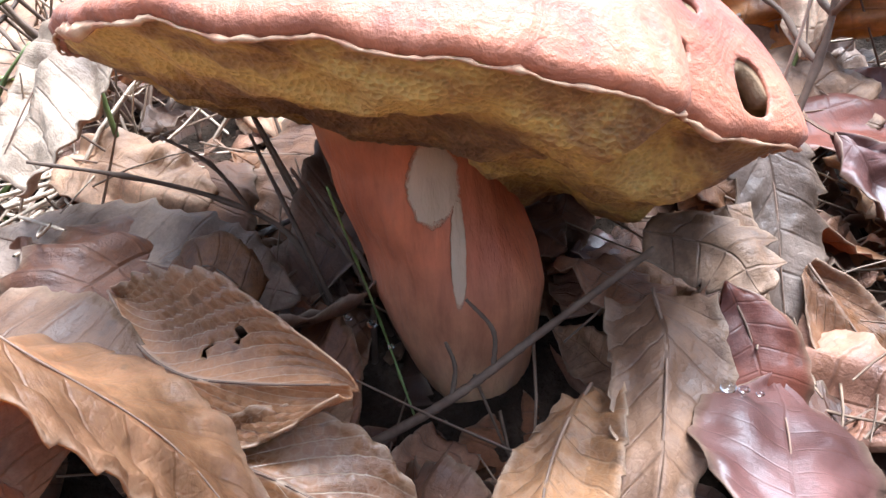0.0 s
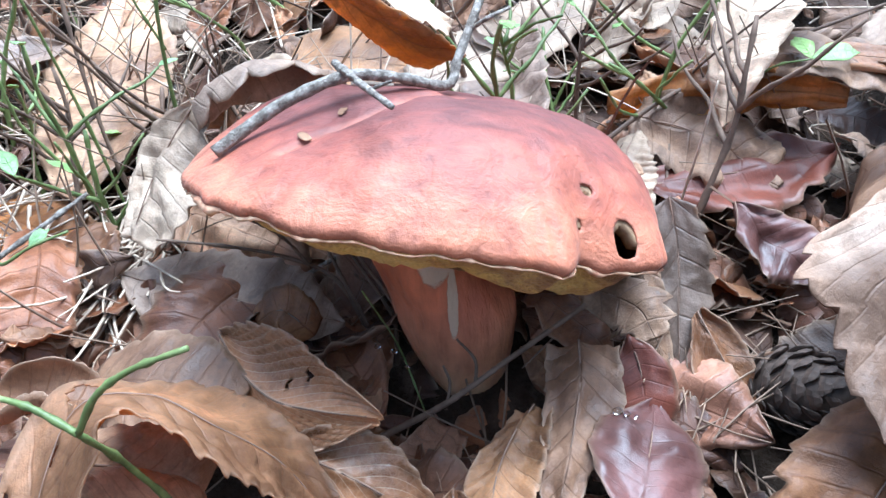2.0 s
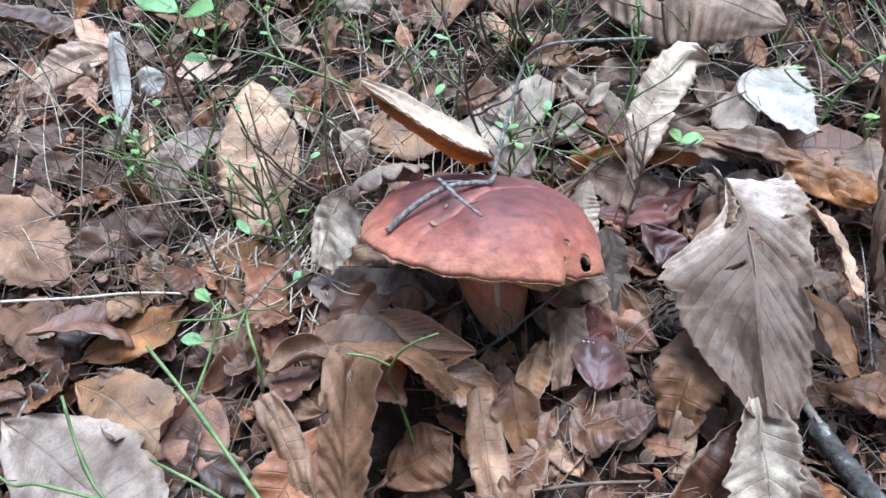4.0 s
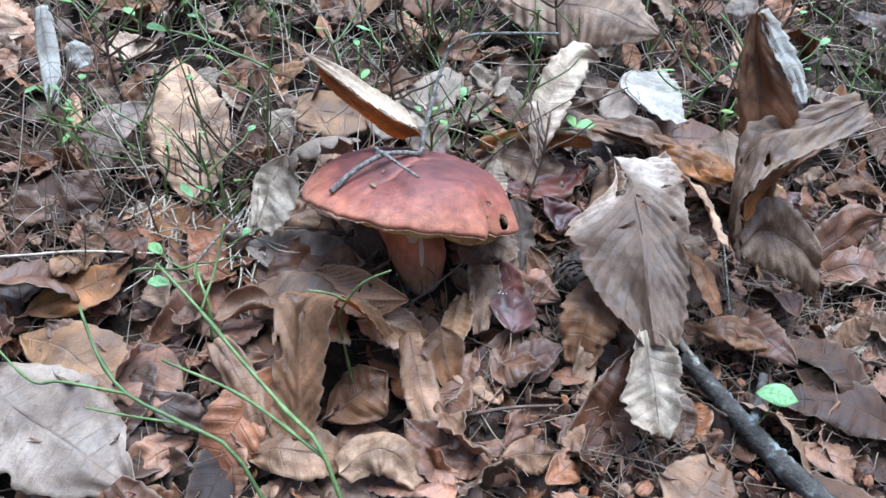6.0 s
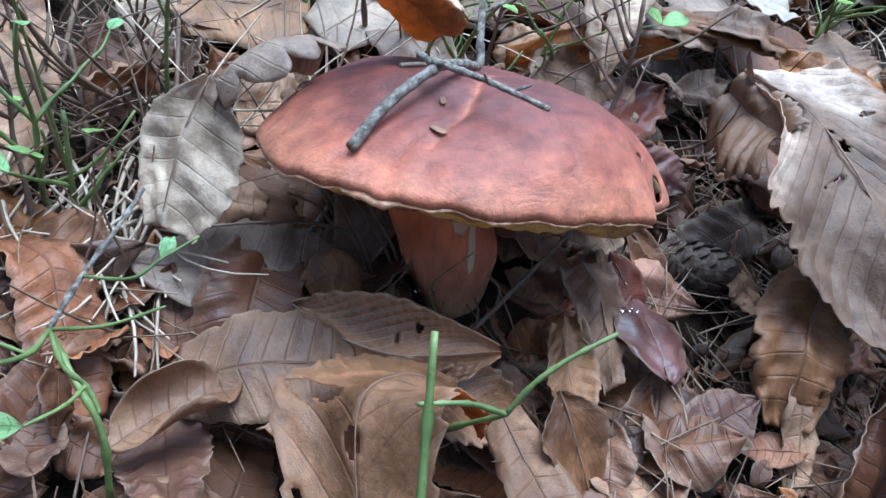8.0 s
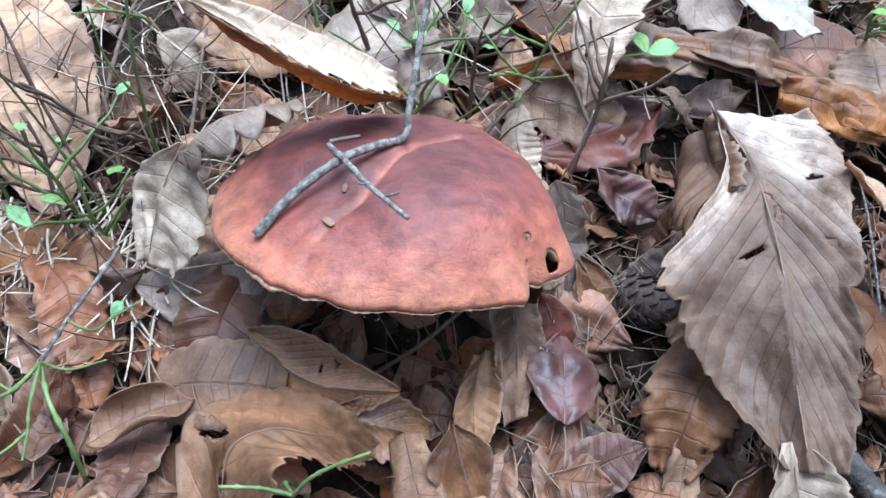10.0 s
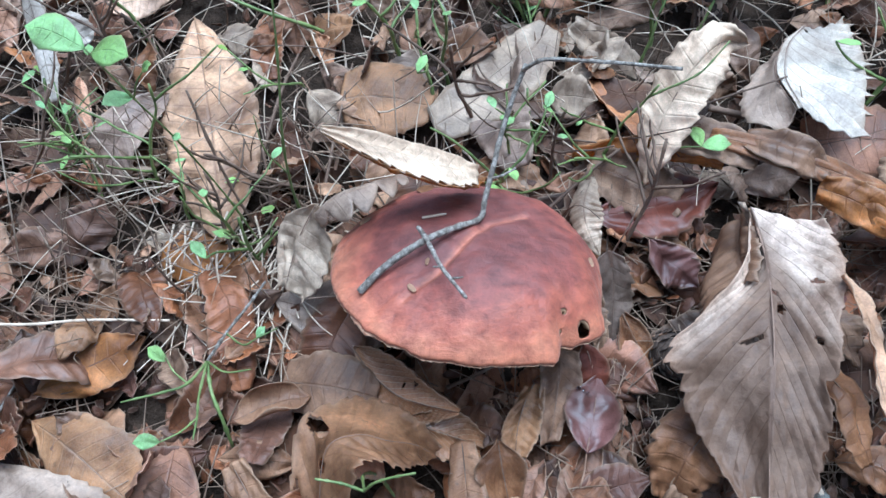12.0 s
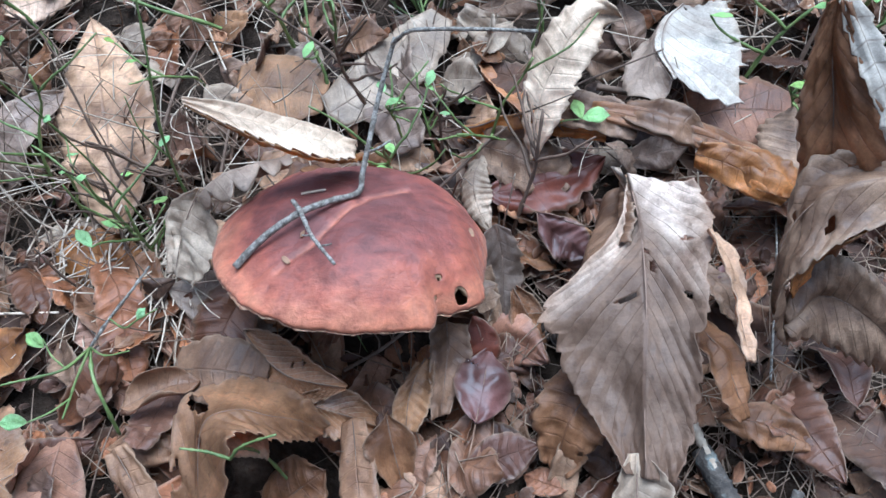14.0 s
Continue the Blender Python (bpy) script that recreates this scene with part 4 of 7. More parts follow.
rail_leaf("chestnut_leaf", "weathered brown chestnut leaf folded under a larger one", LEAF_FOLD,
          [(0.158, 0.216, 0.086), (0.152, 0.196, 0.084), (0.149, 0.18, 0.084), (0.144, 0.165, 0.086)],
          [(0.16, 0.214, 0.098), (0.159, 0.194, 0.096), (0.156, 0.176, 0.095), (0.15, 0.162, 0.093)],
          [(0.147, 0.214, 0.068), (0.137, 0.194, 0.062), (0.13, 0.176, 0.064), (0.124, 0.158, 0.074)], teeth=6, tooth=0.2, bulge=(0.003, 0.005), ripple=0.0016, rough=0.003, seed=9, nv=14, per_tooth=8)
hero_leaf("chestnut_leaf", "pale curled torn edge of a chestnut leaf", LEAF_BUFF,
          [(0.187, 0.152, 0.106), (0.191, 0.128, 0.101), (0.188, 0.103, 0.094), (0.186, 0.08, 0.088)], 0.013, up=(0.5, -0.3, 0.6), shape="torn", teeth=9, tooth=0.25, curl=(-90, -110), rough=0.004, seed=11, nv=12)
hero_leaf("chestnut_leaf", "rust-brown leaf lying under the curled edge", LEAF_RUST,
          [(0.176, 0.13, 0.062), (0.186, 0.115, 0.058), (0.192, 0.1, 0.046), (0.196, 0.086, 0.03)], 0.026, up=(0.4, -0.3, 0.7), shape="torn", teeth=8, tooth=0.1, curl=(8, 14), rough=0.004, seed=99, nv=12)
hero_leaf("chestnut_leaf", "tan chestnut leaf lying flat on the bank", LEAF_EMBOSSED,
          [(-0.163, 0.256, 0.06), (-0.168, 0.3, 0.084), (-0.176, 0.35, 0.11), (-0.188, 0.41, 0.136)], 0.068, up=UPN, teeth=13, tooth=0.06, curl=(5, -4), ripple=0.0018, rough=0.004, seed=4, nv=18, per_tooth=6)
rail_leaf("chestnut_leaf", "orange chestnut leaf leaning behind the cap", LEAF_ORANGE,
          [(-0.0649, 0.1990, 0.1870), (-0.0524, 0.2049, 0.1686), (-0.0340, 0.2111, 0.1488), (-0.0182, 0.2163, 0.1359), (-0.0055, 0.2201, 0.1265), (0.0086, 0.2251, 0.1235)],
          [(-0.0675, 0.1950, 0.1885), (-0.0460, 0.1967, 0.1698), (-0.0280, 0.2002, 0.1538), (-0.0060, 0.2072, 0.1373), (0.0060, 0.2172, 0.1278)],
          [(-0.0622, 0.2030, 0.1855), (-0.0588, 0.2130, 0.1674), (-0.0401, 0.2220, 0.1439), (-0.0194, 0.2290, 0.1262), (-0.0050, 0.2330, 0.1156), (0.0112, 0.2330, 0.1192)], teeth=13, tooth=0.0, bulge=(0.0015, 0.0015), ripple=0.0006, rough=0.002, seed=7, nv=22, rim=0.03, slant=0.3)
# separate blade added for the orange leaf's own pale upper side
rail_leaf("chestnut_leaf", "pale upper side of the orange chestnut leaf behind the cap", LEAF_RIM,
          [(-0.068, 0.196, 0.1905), (-0.049, 0.201, 0.176), (-0.03, 0.207, 0.1605), (-0.008, 0.2145, 0.1435), (0.007, 0.2225, 0.1305)],
          [(-0.0675, 0.195, 0.189), (-0.046, 0.1965, 0.1705), (-0.028, 0.2, 0.1545), (-0.006, 0.207, 0.138), (0.006, 0.217, 0.1285)],
          [(-0.068, 0.197, 0.1915), (-0.05, 0.2055, 0.181), (-0.031, 0.214, 0.166), (-0.01, 0.222, 0.149), (0.0077, 0.2285, 0.1325)], teeth=11, tooth=0.3, bulge=(0.001, 0.001), ripple=0.0004, rough=0.0015, seed=6, nv=14, rim=0.06, rib=0, plain_right=True)
rail_leaf("oak_leaf", "grey lobed oak leaf curling over the edge of the cap", LEAF_ASH,
          [(-0.0882, 0.2249, 0.1080), (-0.0791, 0.2293, 0.1150), (-0.0672, 0.2321, 0.1185), (-0.0547, 0.2378, 0.1170), (-0.0465, 0.2454, 0.1125), (-0.0379, 0.2567, 0.1060)],
          [(-0.0922, 0.2299, 0.0940), (-0.0831, 0.2343, 0.1010), (-0.0712, 0.2371, 0.1045), (-0.0587, 0.2428, 0.1030), (-0.0505, 0.2504, 0.0985), (-0.0419, 0.2617, 0.0920)],
          [(-0.0874, 0.2239, 0.0997), (-0.0750, 0.2171, 0.1100), (-0.0608, 0.2107, 0.1181), (-0.0510, 0.2258, 0.1182), (-0.0422, 0.2297, 0.1146), (-0.0348, 0.2442, 0.1102)],
          teeth=10, tooth=0.0, bulge=(-0.001, 0.003), ripple=0.0003, rough=0.0012, seed=8, nv=26, per_tooth=9, rim=0.02, lobes=(0.9, 4), rib=0.0003)
rail_leaf("beech_leaf", "pale grey-brown leaf hanging beside the cap", LEAF_PALE,
          [(-0.09, 0.232, 0.108), (-0.101, 0.225, 0.093), (-0.109, 0.217, 0.078), (-0.116, 0.209, 0.061)],
          [(-0.092, 0.233, 0.108), (-0.112, 0.234, 0.097), (-0.119, 0.226, 0.081), (-0.121, 0.212, 0.061)],
          [(-0.086, 0.228, 0.106), (-0.084, 0.214, 0.087), (-0.092, 0.202, 0.072), (-0.107, 0.2, 0.057)], teeth=7, tooth=0.05, bulge=(0.003, 0.004), rough=0.004, seed=12, nv=20, rim=0.1)
tall = rail_leaf("chestnut_leaf", "tall rust-brown chestnut leaf with a bleached curled edge", LEAF_RUST,
          [(0.238, 0.182, 0.214), (0.239, 0.176, 0.19), (0.243, 0.166, 0.16), (0.247, 0.158, 0.12), (0.25, 0.16, 0.07)],
          [(0.234, 0.183, 0.211), (0.23, 0.178, 0.186), (0.228, 0.17, 0.158), (0.234, 0.165, 0.12), (0.242, 0.168, 0.07)],
          [(0.243, 0.178, 0.213), (0.25, 0.162, 0.19), (0.258, 0.142, 0.163), (0.26, 0.145, 0.12), (0.26, 0.15, 0.07)], teeth=12, tooth=0.1, bulge=(-0.003, -0.004), ripple=0.0007, rough=0.004, seed=13, nv=20, rim=0.08, slant=0.2)
bm = bmesh.new()
blade(bm, [Vector(p) - tall.location for p in ((0.24, 0.179, 0.216), (0.249, 0.165, 0.196), (0.256, 0.15, 0.178), (0.26, 0.14, 0.16))], 0.013, across=(0.8, 0.1, 0.6), shape="torn", teeth=7, tooth=0.6, curl=(25, 25), rough=0.003, seed=74, nv=10)
part("curled_edge", bm, LEAF_WHITE, tall, "white bleached curled edge")
rail_leaf("chestnut_leaf", "weathered brown chestnut leaf arched against a taller one", LEAF_GREY,
          [(0.31, 0.142, 0.16), (0.264, 0.134, 0.147), (0.232, 0.136, 0.136), (0.216, 0.132, 0.112), (0.218, 0.128, 0.075), (0.226, 0.126, 0.05)],
          [(0.31, 0.156, 0.162), (0.264, 0.148, 0.153), (0.237, 0.158, 0.14), (0.224, 0.15, 0.118), (0.224, 0.143, 0.08), (0.232, 0.136, 0.05)],
          [(0.31, 0.128, 0.15), (0.256, 0.118, 0.132), (0.224, 0.112, 0.122), (0.211, 0.112, 0.1), (0.215, 0.114, 0.07), (0.224, 0.116, 0.05)],
          teeth=12, tooth=0.1, bulge=(0.002, 0.003), ripple=0.0012, rough=0.005, seed=14, nv=20, rim=0.14, slant=0.2, cuts=((0.38, 0.5, 0.02, 0.12), (0.55, -0.4, 0.015, 0.1)))
rail_leaf("chestnut_leaf", "grey-brown leaf half crumpled under the arched one", LEAF_GREY,
          [(0.222, 0.12, 0.062), (0.243, 0.13, 0.07), (0.263, 0.122, 0.064), (0.284, 0.112, 0.045)],
          [(0.222, 0.124, 0.07), (0.24, 0.137, 0.092), (0.262, 0.13, 0.09), (0.284, 0.116, 0.062)],
          [(0.224, 0.114, 0.054), (0.245, 0.12, 0.045), (0.266, 0.111, 0.034), (0.284, 0.107, 0.022)], teeth=9, tooth=0.1, bulge=(0.004, 0.004), rough=0.004, seed=75, nv=14, gaps=0.03)
rail_leaf("chestnut_leaf", "orange-brown leaf glowing under an arched one", LEAF_ORANGE,
          [(0.256, 0.128, 0.122), (0.242, 0.126, 0.114), (0.228, 0.124, 0.098), (0.224, 0.122, 0.08)],
          [(0.262, 0.122, 0.134), (0.246, 0.118, 0.128), (0.23, 0.116, 0.12), (0.217, 0.116, 0.098)],
          [(0.252, 0.135, 0.108), (0.242, 0.134, 0.098), (0.236, 0.132, 0.086), (0.232, 0.13, 0.07)], teeth=6, tooth=0.1, rough=0.003, seed=76, nv=12)
rail_leaf("chestnut_leaf", "white ribbed chestnut leaf half with a jagged edge", LEAF_WHITE,
          [(0.2285, 0.3474, 0.1287), (0.2111, 0.3271, 0.1285), (0.2004, 0.2992, 0.126), (0.203, 0.272, 0.121)],
          [(0.2265, 0.3474, 0.1285), (0.2075, 0.3271, 0.128), (0.1965, 0.2992, 0.1255), (0.201, 0.272, 0.12)],
          [(0.256, 0.354, 0.1265), (0.26, 0.3311, 0.1225), (0.2537, 0.2986, 0.117), (0.238, 0.2554, 0.1075)], teeth=9, tooth=0.16, bulge=(0.0, 0.004), ripple=0.0026, rough=0.0014, seed=15, nv=26, per_tooth=10, slant=0.4, rim=0.04)
rail_leaf("chestnut_leaf", "grey-brown half of the white ribbed leaf, bent down", LEAF_ASH,
          [(0.2265, 0.3474, 0.1275), (0.2065, 0.3271, 0.127), (0.1955, 0.2992, 0.1245), (0.2, 0.272, 0.119)],
          [(0.2165, 0.342, 0.12), (0.188, 0.315, 0.113), (0.174, 0.285, 0.107), (0.192, 0.265, 0.108)],
          [(0.2275, 0.3474, 0.1275), (0.208, 0.3271, 0.127), (0.197, 0.2992, 0.1245), (0.2005, 0.272, 0.119)], teeth=9, tooth=0.06, bulge=(0.003, 0.0), ripple=0.0009, rough=0.002, seed=16, nv=14, slant=0.5)
hero_leaf("chestnut_leaf", "large ribbed brown chestnut leaf on the bank", LEAF_GREY,
          [(0.12, 0.466, 0.172), (0.162, 0.42, 0.176), (0.202, 0.384, 0.174), (0.248, 0.35, 0.158)], 0.084, up=(-0.35, -0.65, 0.7), teeth=14, tooth=0.12, curl=(6, 10), ripple=0.0026, rough=0.004, seed=16, nv=16, per_tooth=6)
hero_leaf("chestnut_leaf", "buff curled chestnut leaf standing on edge", LEAF_RIM,
          [(0.112, 0.258, 0.08), (0.116, 0.266, 0.108), (0.128, 0.276, 0.136), (0.15, 0.288, 0.158), (0.172, 0.3, 0.15)], 0.036, up=(-0.5, -0.6, 0.5), teeth=13, tooth=0.25, curl=(14, 18), roll=(25, -30), ripple=0.001, rough=0.006, seed=17, nv=14, gaps=0.42)
hero_leaf("chestnut_leaf", "orange chestnut leaf standing along the bank", LEAF_ORANGE,
          [(0.07, 0.29, 0.084), (0.1, 0.281, 0.09), (0.13, 0.27, 0.094), (0.158, 0.258, 0.093)], 0.022, up=(0.2, -0.95, -0.15), shape="torn", teeth=9, tooth=0.12, curl=(16, 30), ripple=0.0004, rough=0.006, seed=18, nv=14)
hero_leaf("chestnut_leaf", "torn orange end of a chestnut leaf on the bank", LEAF_ORANGE,
          [(0.206, 0.232, 0.092), (0.22, 0.224, 0.09), (0.236, 0.213, 0.085), (0.252, 0.2, 0.076)], 0.024, up=(0.15, -0.8, 0.4), shape="torn", teeth=6, rib=0.00015, tooth=0.06, curl=(10, 14), rough=0.005, seed=87, nv=12)
hero_leaf("chestnut_leaf", "ragged grey-brown leaf lying over the orange one", LEAF_GREY,
          [(0.118, 0.282, 0.104), (0.138, 0.27, 0.108), (0.158, 0.262, 0.106), (0.176, 0.252, 0.096)], 0.026, up=(0.0, -0.5, 0.8), shape="torn", teeth=6, rib=0.00015, tooth=0.06, curl=(10, 14), rough=0.005, seed=72, nv=12, gaps=0.14)
hero_leaf("beech_leaf", "dull brown torn leaf hanging over the orange one", LEAF_FOLD,
          [(0.17, 0.266, 0.108), (0.184, 0.252, 0.11), (0.2, 0.244, 0.106), (0.214, 0.238, 0.096)], 0.024, up=(0.1, -0.5, 0.8), shape="torn", teeth=6, rib=0.00015, tooth=0.06, curl=(10, 14), rough=0.005, seed=77, nv=12, gaps=0.1)
hero_leaf("beech_leaf", "grey-brown leaf drooping below the orange strip", LEAF_GREY,
          [(0.078, 0.278, 0.082), (0.098, 0.268, 0.08), (0.118, 0.258, 0.07), (0.132, 0.25, 0.058)], 0.04, up=(0.0, -0.7, 0.7), shape="torn", teeth=8, tooth=0.2, curl=(14, 20), rough=0.007, seed=78, nv=12, gaps=0.05)
hero_leaf("beech_leaf", "small curled orange leaf end on the bank", LEAF_ORANGE,
          [(0.222, 0.232, 0.078), (0.236, 0.222, 0.088), (0.25, 0.21, 0.086), (0.262, 0.203, 0.078)], 0.026, up=(0.1, -0.4, 0.9), shape="torn", teeth=6, rib=0.00015, tooth=0.06, curl=(10, 14), rough=0.005, seed=73, nv=10)
hero_leaf("chestnut_leaf", "brown chestnut leaf half under the orange one", LEAF_CHESTNUT,
          [(0.26, 0.215, 0.07), (0.24, 0.232, 0.085), (0.2, 0.245, 0.102), (0.15, 0.268, 0.108)], 0.02, up=(0.1, -0.5, 0.8), shape="torn", teeth=6, rib=0.00015, tooth=0.06, curl=(10, 14), rough=0.005, seed=19, nv=12)
hero_leaf("beech_leaf", "dark red-brown leaf with a scalloped edge", LEAF_DARKRED,
          [(0.078, 0.253, 0.06), (0.105, 0.252, 0.064), (0.132, 0.256, 0.066), (0.16, 0.265, 0.07)], 0.042, up=UPN, teeth=8, tooth=0.2, curl=(8, 8), rough=0.005, seed=20, nv=12)
hero_leaf("beech_leaf", "small tightly curled ribbed leaf beside the cap", LEAF_PALE,
          [(0.081, 0.274, 0.078), (0.073, 0.255, 0.073), (0.073, 0.242, 0.064), (0.08, 0.228, 0.05)], 0.024, up=(-0.3, -0.6, 0.6), shape="beech", teeth=10, tooth=0.18, curl=(60, 60), ripple=0.0014, seed=21, nv=12)
rail_leaf("chestnut_leaf", "tan chestnut leaf arched like a tunnel", LEAF_ARCH,
          [(-0.096, 0.052, -0.008), (-0.092, 0.062, 0.012), (-0.089, 0.076, 0.036), (-0.082, 0.097, 0.062), (-0.066, 0.104, 0.063), (-0.051, 0.105, 0.053), (-0.038, 0.11, 0.038), (-0.0285, 0.1115, 0.021)],
          [(-0.086, 0.047, -0.006), (-0.078, 0.055, 0.014), (-0.0725, 0.066, 0.04), (-0.064, 0.08, 0.072), (-0.0545, 0.087, 0.0675), (-0.0435, 0.0895, 0.0525), (-0.0385, 0.0985, 0.0375), (-0.034, 0.106, 0.0225)],
          [(-0.11, 0.056, -0.01), (-0.108, 0.067, 0.01), (-0.106, 0.083, 0.034), (-0.099, 0.118, 0.054), (-0.08, 0.138, 0.045), (-0.06, 0.139, 0.042), (-0.039, 0.13, 0.036), (-0.0245, 0.118, 0.0185)],
          teeth=15, tooth=0.12, bulge=(0.001, 0.003), ripple=0.0008, rough=0.002, seed=22, nv=36, per_tooth=9, rib=0.0003, rim=0.07, slant=0.13, cuts=((0.46, 0.62, 0.03, 0.3), (0.38, 0.05, 0.016, 0.12), (0.3, 0.85, 0.03, 0.12)))
hero_leaf("beech_leaf", "tan leaf pressed against the foot of the leaf tunnel", LEAF_TAN,
          [(-0.128, 0.058, -0.022), (-0.104, 0.048, -0.012), (-0.08, 0.044, -0.014), (-0.056, 0.048, -0.03)], 0.036, up=(0.0, -0.45, 0.9), shape="beech", teeth=9, tooth=0.05, curl=(14, 18), ripple=0.0008, rough=0.004, seed=101, nv=12)
hero_leaf("chestnut_leaf", "torn curling strip of leaf beside the leaf tunnel", LEAF_TAN,
          [(-0.142, 0.11, 0.032), (-0.132, 0.094, 0.022), (-0.122, 0.076, 0.006), (-0.112, 0.052, -0.026)], 0.022, up=(-0.3, -0.4, 0.8), shape="torn", teeth=8, tooth=0.2, curl=(40, 20), roll=(10, -20), rough=0.004, seed=89, nv=14)
# the lighter buff stands in for light falling on this leaf
rail_leaf("chestnut_leaf", "tan chestnut leaf bent down inside the leaf tunnel", LEAF_BUFF,
          [(-0.0970, 0.1080, 0.0392), (-0.0777, 0.1080, 0.0371), (-0.0634, 0.1080, 0.0334), (-0.0589, 0.1080, 0.0286)],
          [(-0.1050, 0.1200, 0.0390), (-0.0829, 0.1200, 0.0424), (-0.0640, 0.1200, 0.0426), (-0.0566, 0.1200, 0.0344)],
          [(-0.0881, 0.0950, 0.0410), (-0.0730, 0.0950, 0.0339), (-0.0594, 0.0950, 0.0298), (-0.0568, 0.0950, 0.0270)], teeth=9, tooth=0.04, bulge=(0.002, 0.002), ripple=0.0008, rough=0.002, seed=23, nv=18, rim=0.08, slant=0.3)
rail_leaf("beech_leaf", "glossy ribbed brown beech leaf curled beside the stem", LEAF_GLOSSY,
          [(-0.0765, 0.178, 0.0385), (-0.064, 0.161, 0.0325), (-0.05, 0.147, 0.0315), (-0.034, 0.138, 0.0335), (-0.0145, 0.1295, 0.037)],
          [(-0.076, 0.177, 0.038), (-0.067, 0.156, 0.027), (-0.053, 0.139, 0.022), (-0.034, 0.131, 0.0245), (-0.016, 0.128, 0.036)],
          [(-0.0765, 0.179, 0.039), (-0.062, 0.172, 0.045), (-0.045, 0.157, 0.049), (-0.03, 0.142, 0.046), (-0.015, 0.1315, 0.0385)],
          teeth=10, tooth=0.0, bulge=(0.003, 0.004), ripple=0.0022, rough=0.0008, seed=24, nv=28, per_tooth=10, rim=0.02, slant=0.6, cuts=((0.62, 0.55, 0.02, 0.1), (0.52, 0.3, 0.014, 0.07)))
rail_leaf("beech_leaf", "glossy red-brown beech leaf below the ribbed one", LEAF_GLOSSY,
          [(-0.05, 0.134, 0.02), (-0.034, 0.13, 0.021), (-0.018, 0.127, 0.014), (-0.002, 0.126, 0.002)],
          [(-0.048, 0.13, 0.014), (-0.034, 0.12, 0.008), (-0.018, 0.117, 0.002), (-0.003, 0.121, -0.002)],
          [(-0.048, 0.137, 0.022), (-0.03, 0.136, 0.03), (-0.012, 0.136, 0.024), (0.001, 0.13, 0.006)],
          teeth=9, tooth=0.03, bulge=(0.003, 0.003), ripple=0.002, rough=0.0015, seed=25, nv=18, rim=0.06, slant=0.45)
hero_leaf("chestnut_leaf", "flat grey-brown leaf under the cap behind the stem", LEAF_ASH,
          [(-0.128, 0.218, 0.042), (-0.098, 0.208, 0.04), (-0.063, 0.204, 0.034), (-0.038, 0.204, 0.026)], 0.044, up=UPN, teeth=11, tooth=0.12, curl=(4, 6), ripple=0.0006, rough=0.003, seed=26, nv=12)
hero_leaf("beech_leaf", "curled chestnut-brown scrap of leaf", LEAF_RUST,
          [(-0.046, 0.19, 0.03), (-0.052, 0.188, 0.038), (-0.058, 0.19, 0.04), (-0.067, 0.192, 0.034)], 0.02, up=(0, -0.7, 0.6), shape="torn", teeth=6, curl=(30, 20), seed=27, nv=10)
hero_leaf("beech_leaf", "pinkish buff leaf lying behind the dead stalks", LEAF_BUFF,
          [(-0.118, 0.25, 0.058), (-0.102, 0.242, 0.057), (-0.086, 0.238, 0.052), (-0.07, 0.238, 0.044)], 0.032, up=(0.1, -0.7, 0.7), shape="torn", teeth=8, tooth=0.12, curl=(14, 20), ripple=0.001, rough=0.005, seed=96, nv=12, gaps=0.06)
hero_leaf("beech_leaf", "pale buff leaf in the light behind the stem", LEAF_BUFF,
          [(-0.07, 0.29, 0.074), (-0.054, 0.286, 0.072), (-0.038, 0.286, 0.07)], 0.036, up=(0.0, -0.8, 0.6), shape="torn", teeth=7, tooth=0.08, curl=(8, 10), rough=0.004, seed=97, nv=12)
hero_leaf("beech_leaf", "orange-brown leaf lying below the hanging one", LEAF_RUST,
          [(-0.165, 0.236, 0.05), (-0.148, 0.226, 0.05), (-0.13, 0.222, 0.044)], 0.034, up=UPN, shape="beech", teeth=8, tooth=0.05, curl=(12, 16), rough=0.004, seed=98, nv=12)
rail_leaf("chestnut_leaf", "brown chestnut leaf leaning in front of the stem", LEAF_FOLD,
          [(0.046, 0.168, 0.039), (0.045, 0.152, 0.033), (0.041, 0.136, 0.022), (0.036, 0.122, 0.009)],
          [(0.036, 0.17, 0.036), (0.034, 0.152, 0.028), (0.032, 0.134, 0.019), (0.031, 0.121, 0.008)],
          [(0.058, 0.163, 0.04), (0.058, 0.149, 0.025), (0.05, 0.136, 0.019), (0.042, 0.123, 0.01)], teeth=7, tooth=0.08, bulge=(0.002, 0.001), rough=0.003, seed=28, nv=14, rim=0.08)
rail_leaf("beech_leaf", "brown beech leaf leaning low by the stem base", LEAF_CHESTNUT,
          [(0.031, 0.154, 0.024), (0.024, 0.142, 0.021), (0.019, 0.13, 0.016), (0.016, 0.116, 0.008)],
          [(0.025, 0.154, 0.022), (0.015, 0.14, 0.018), (0.009, 0.126, 0.013), (0.012, 0.115, 0.006)],
          [(0.037, 0.153, 0.027), (0.035, 0.138, 0.022), (0.03, 0.124, 0.014), (0.022, 0.114, 0.009)], teeth=8, tooth=0.08, bulge=(0.002, 0.002), ripple=0.0008, rough=0.003, seed=29, nv=14, rim=0.06)
hero_leaf("beech_leaf", "wet purple-brown beech leaf by the stem", LEAF_PURPLE,
          [(0.056, 0.112, 0.0135), (0.06, 0.124, 0.0165), (0.065, 0.14, 0.0205), (0.069, 0.158, 0.0225)], 0.036, up=(0.1, -0.6, 0.75), shape="beech", teeth=9, tooth=0.04, slant=0.5, curl=(14, 18), fold=0.06, rough=0.003, seed=30, nv=14, stalk=0.02)
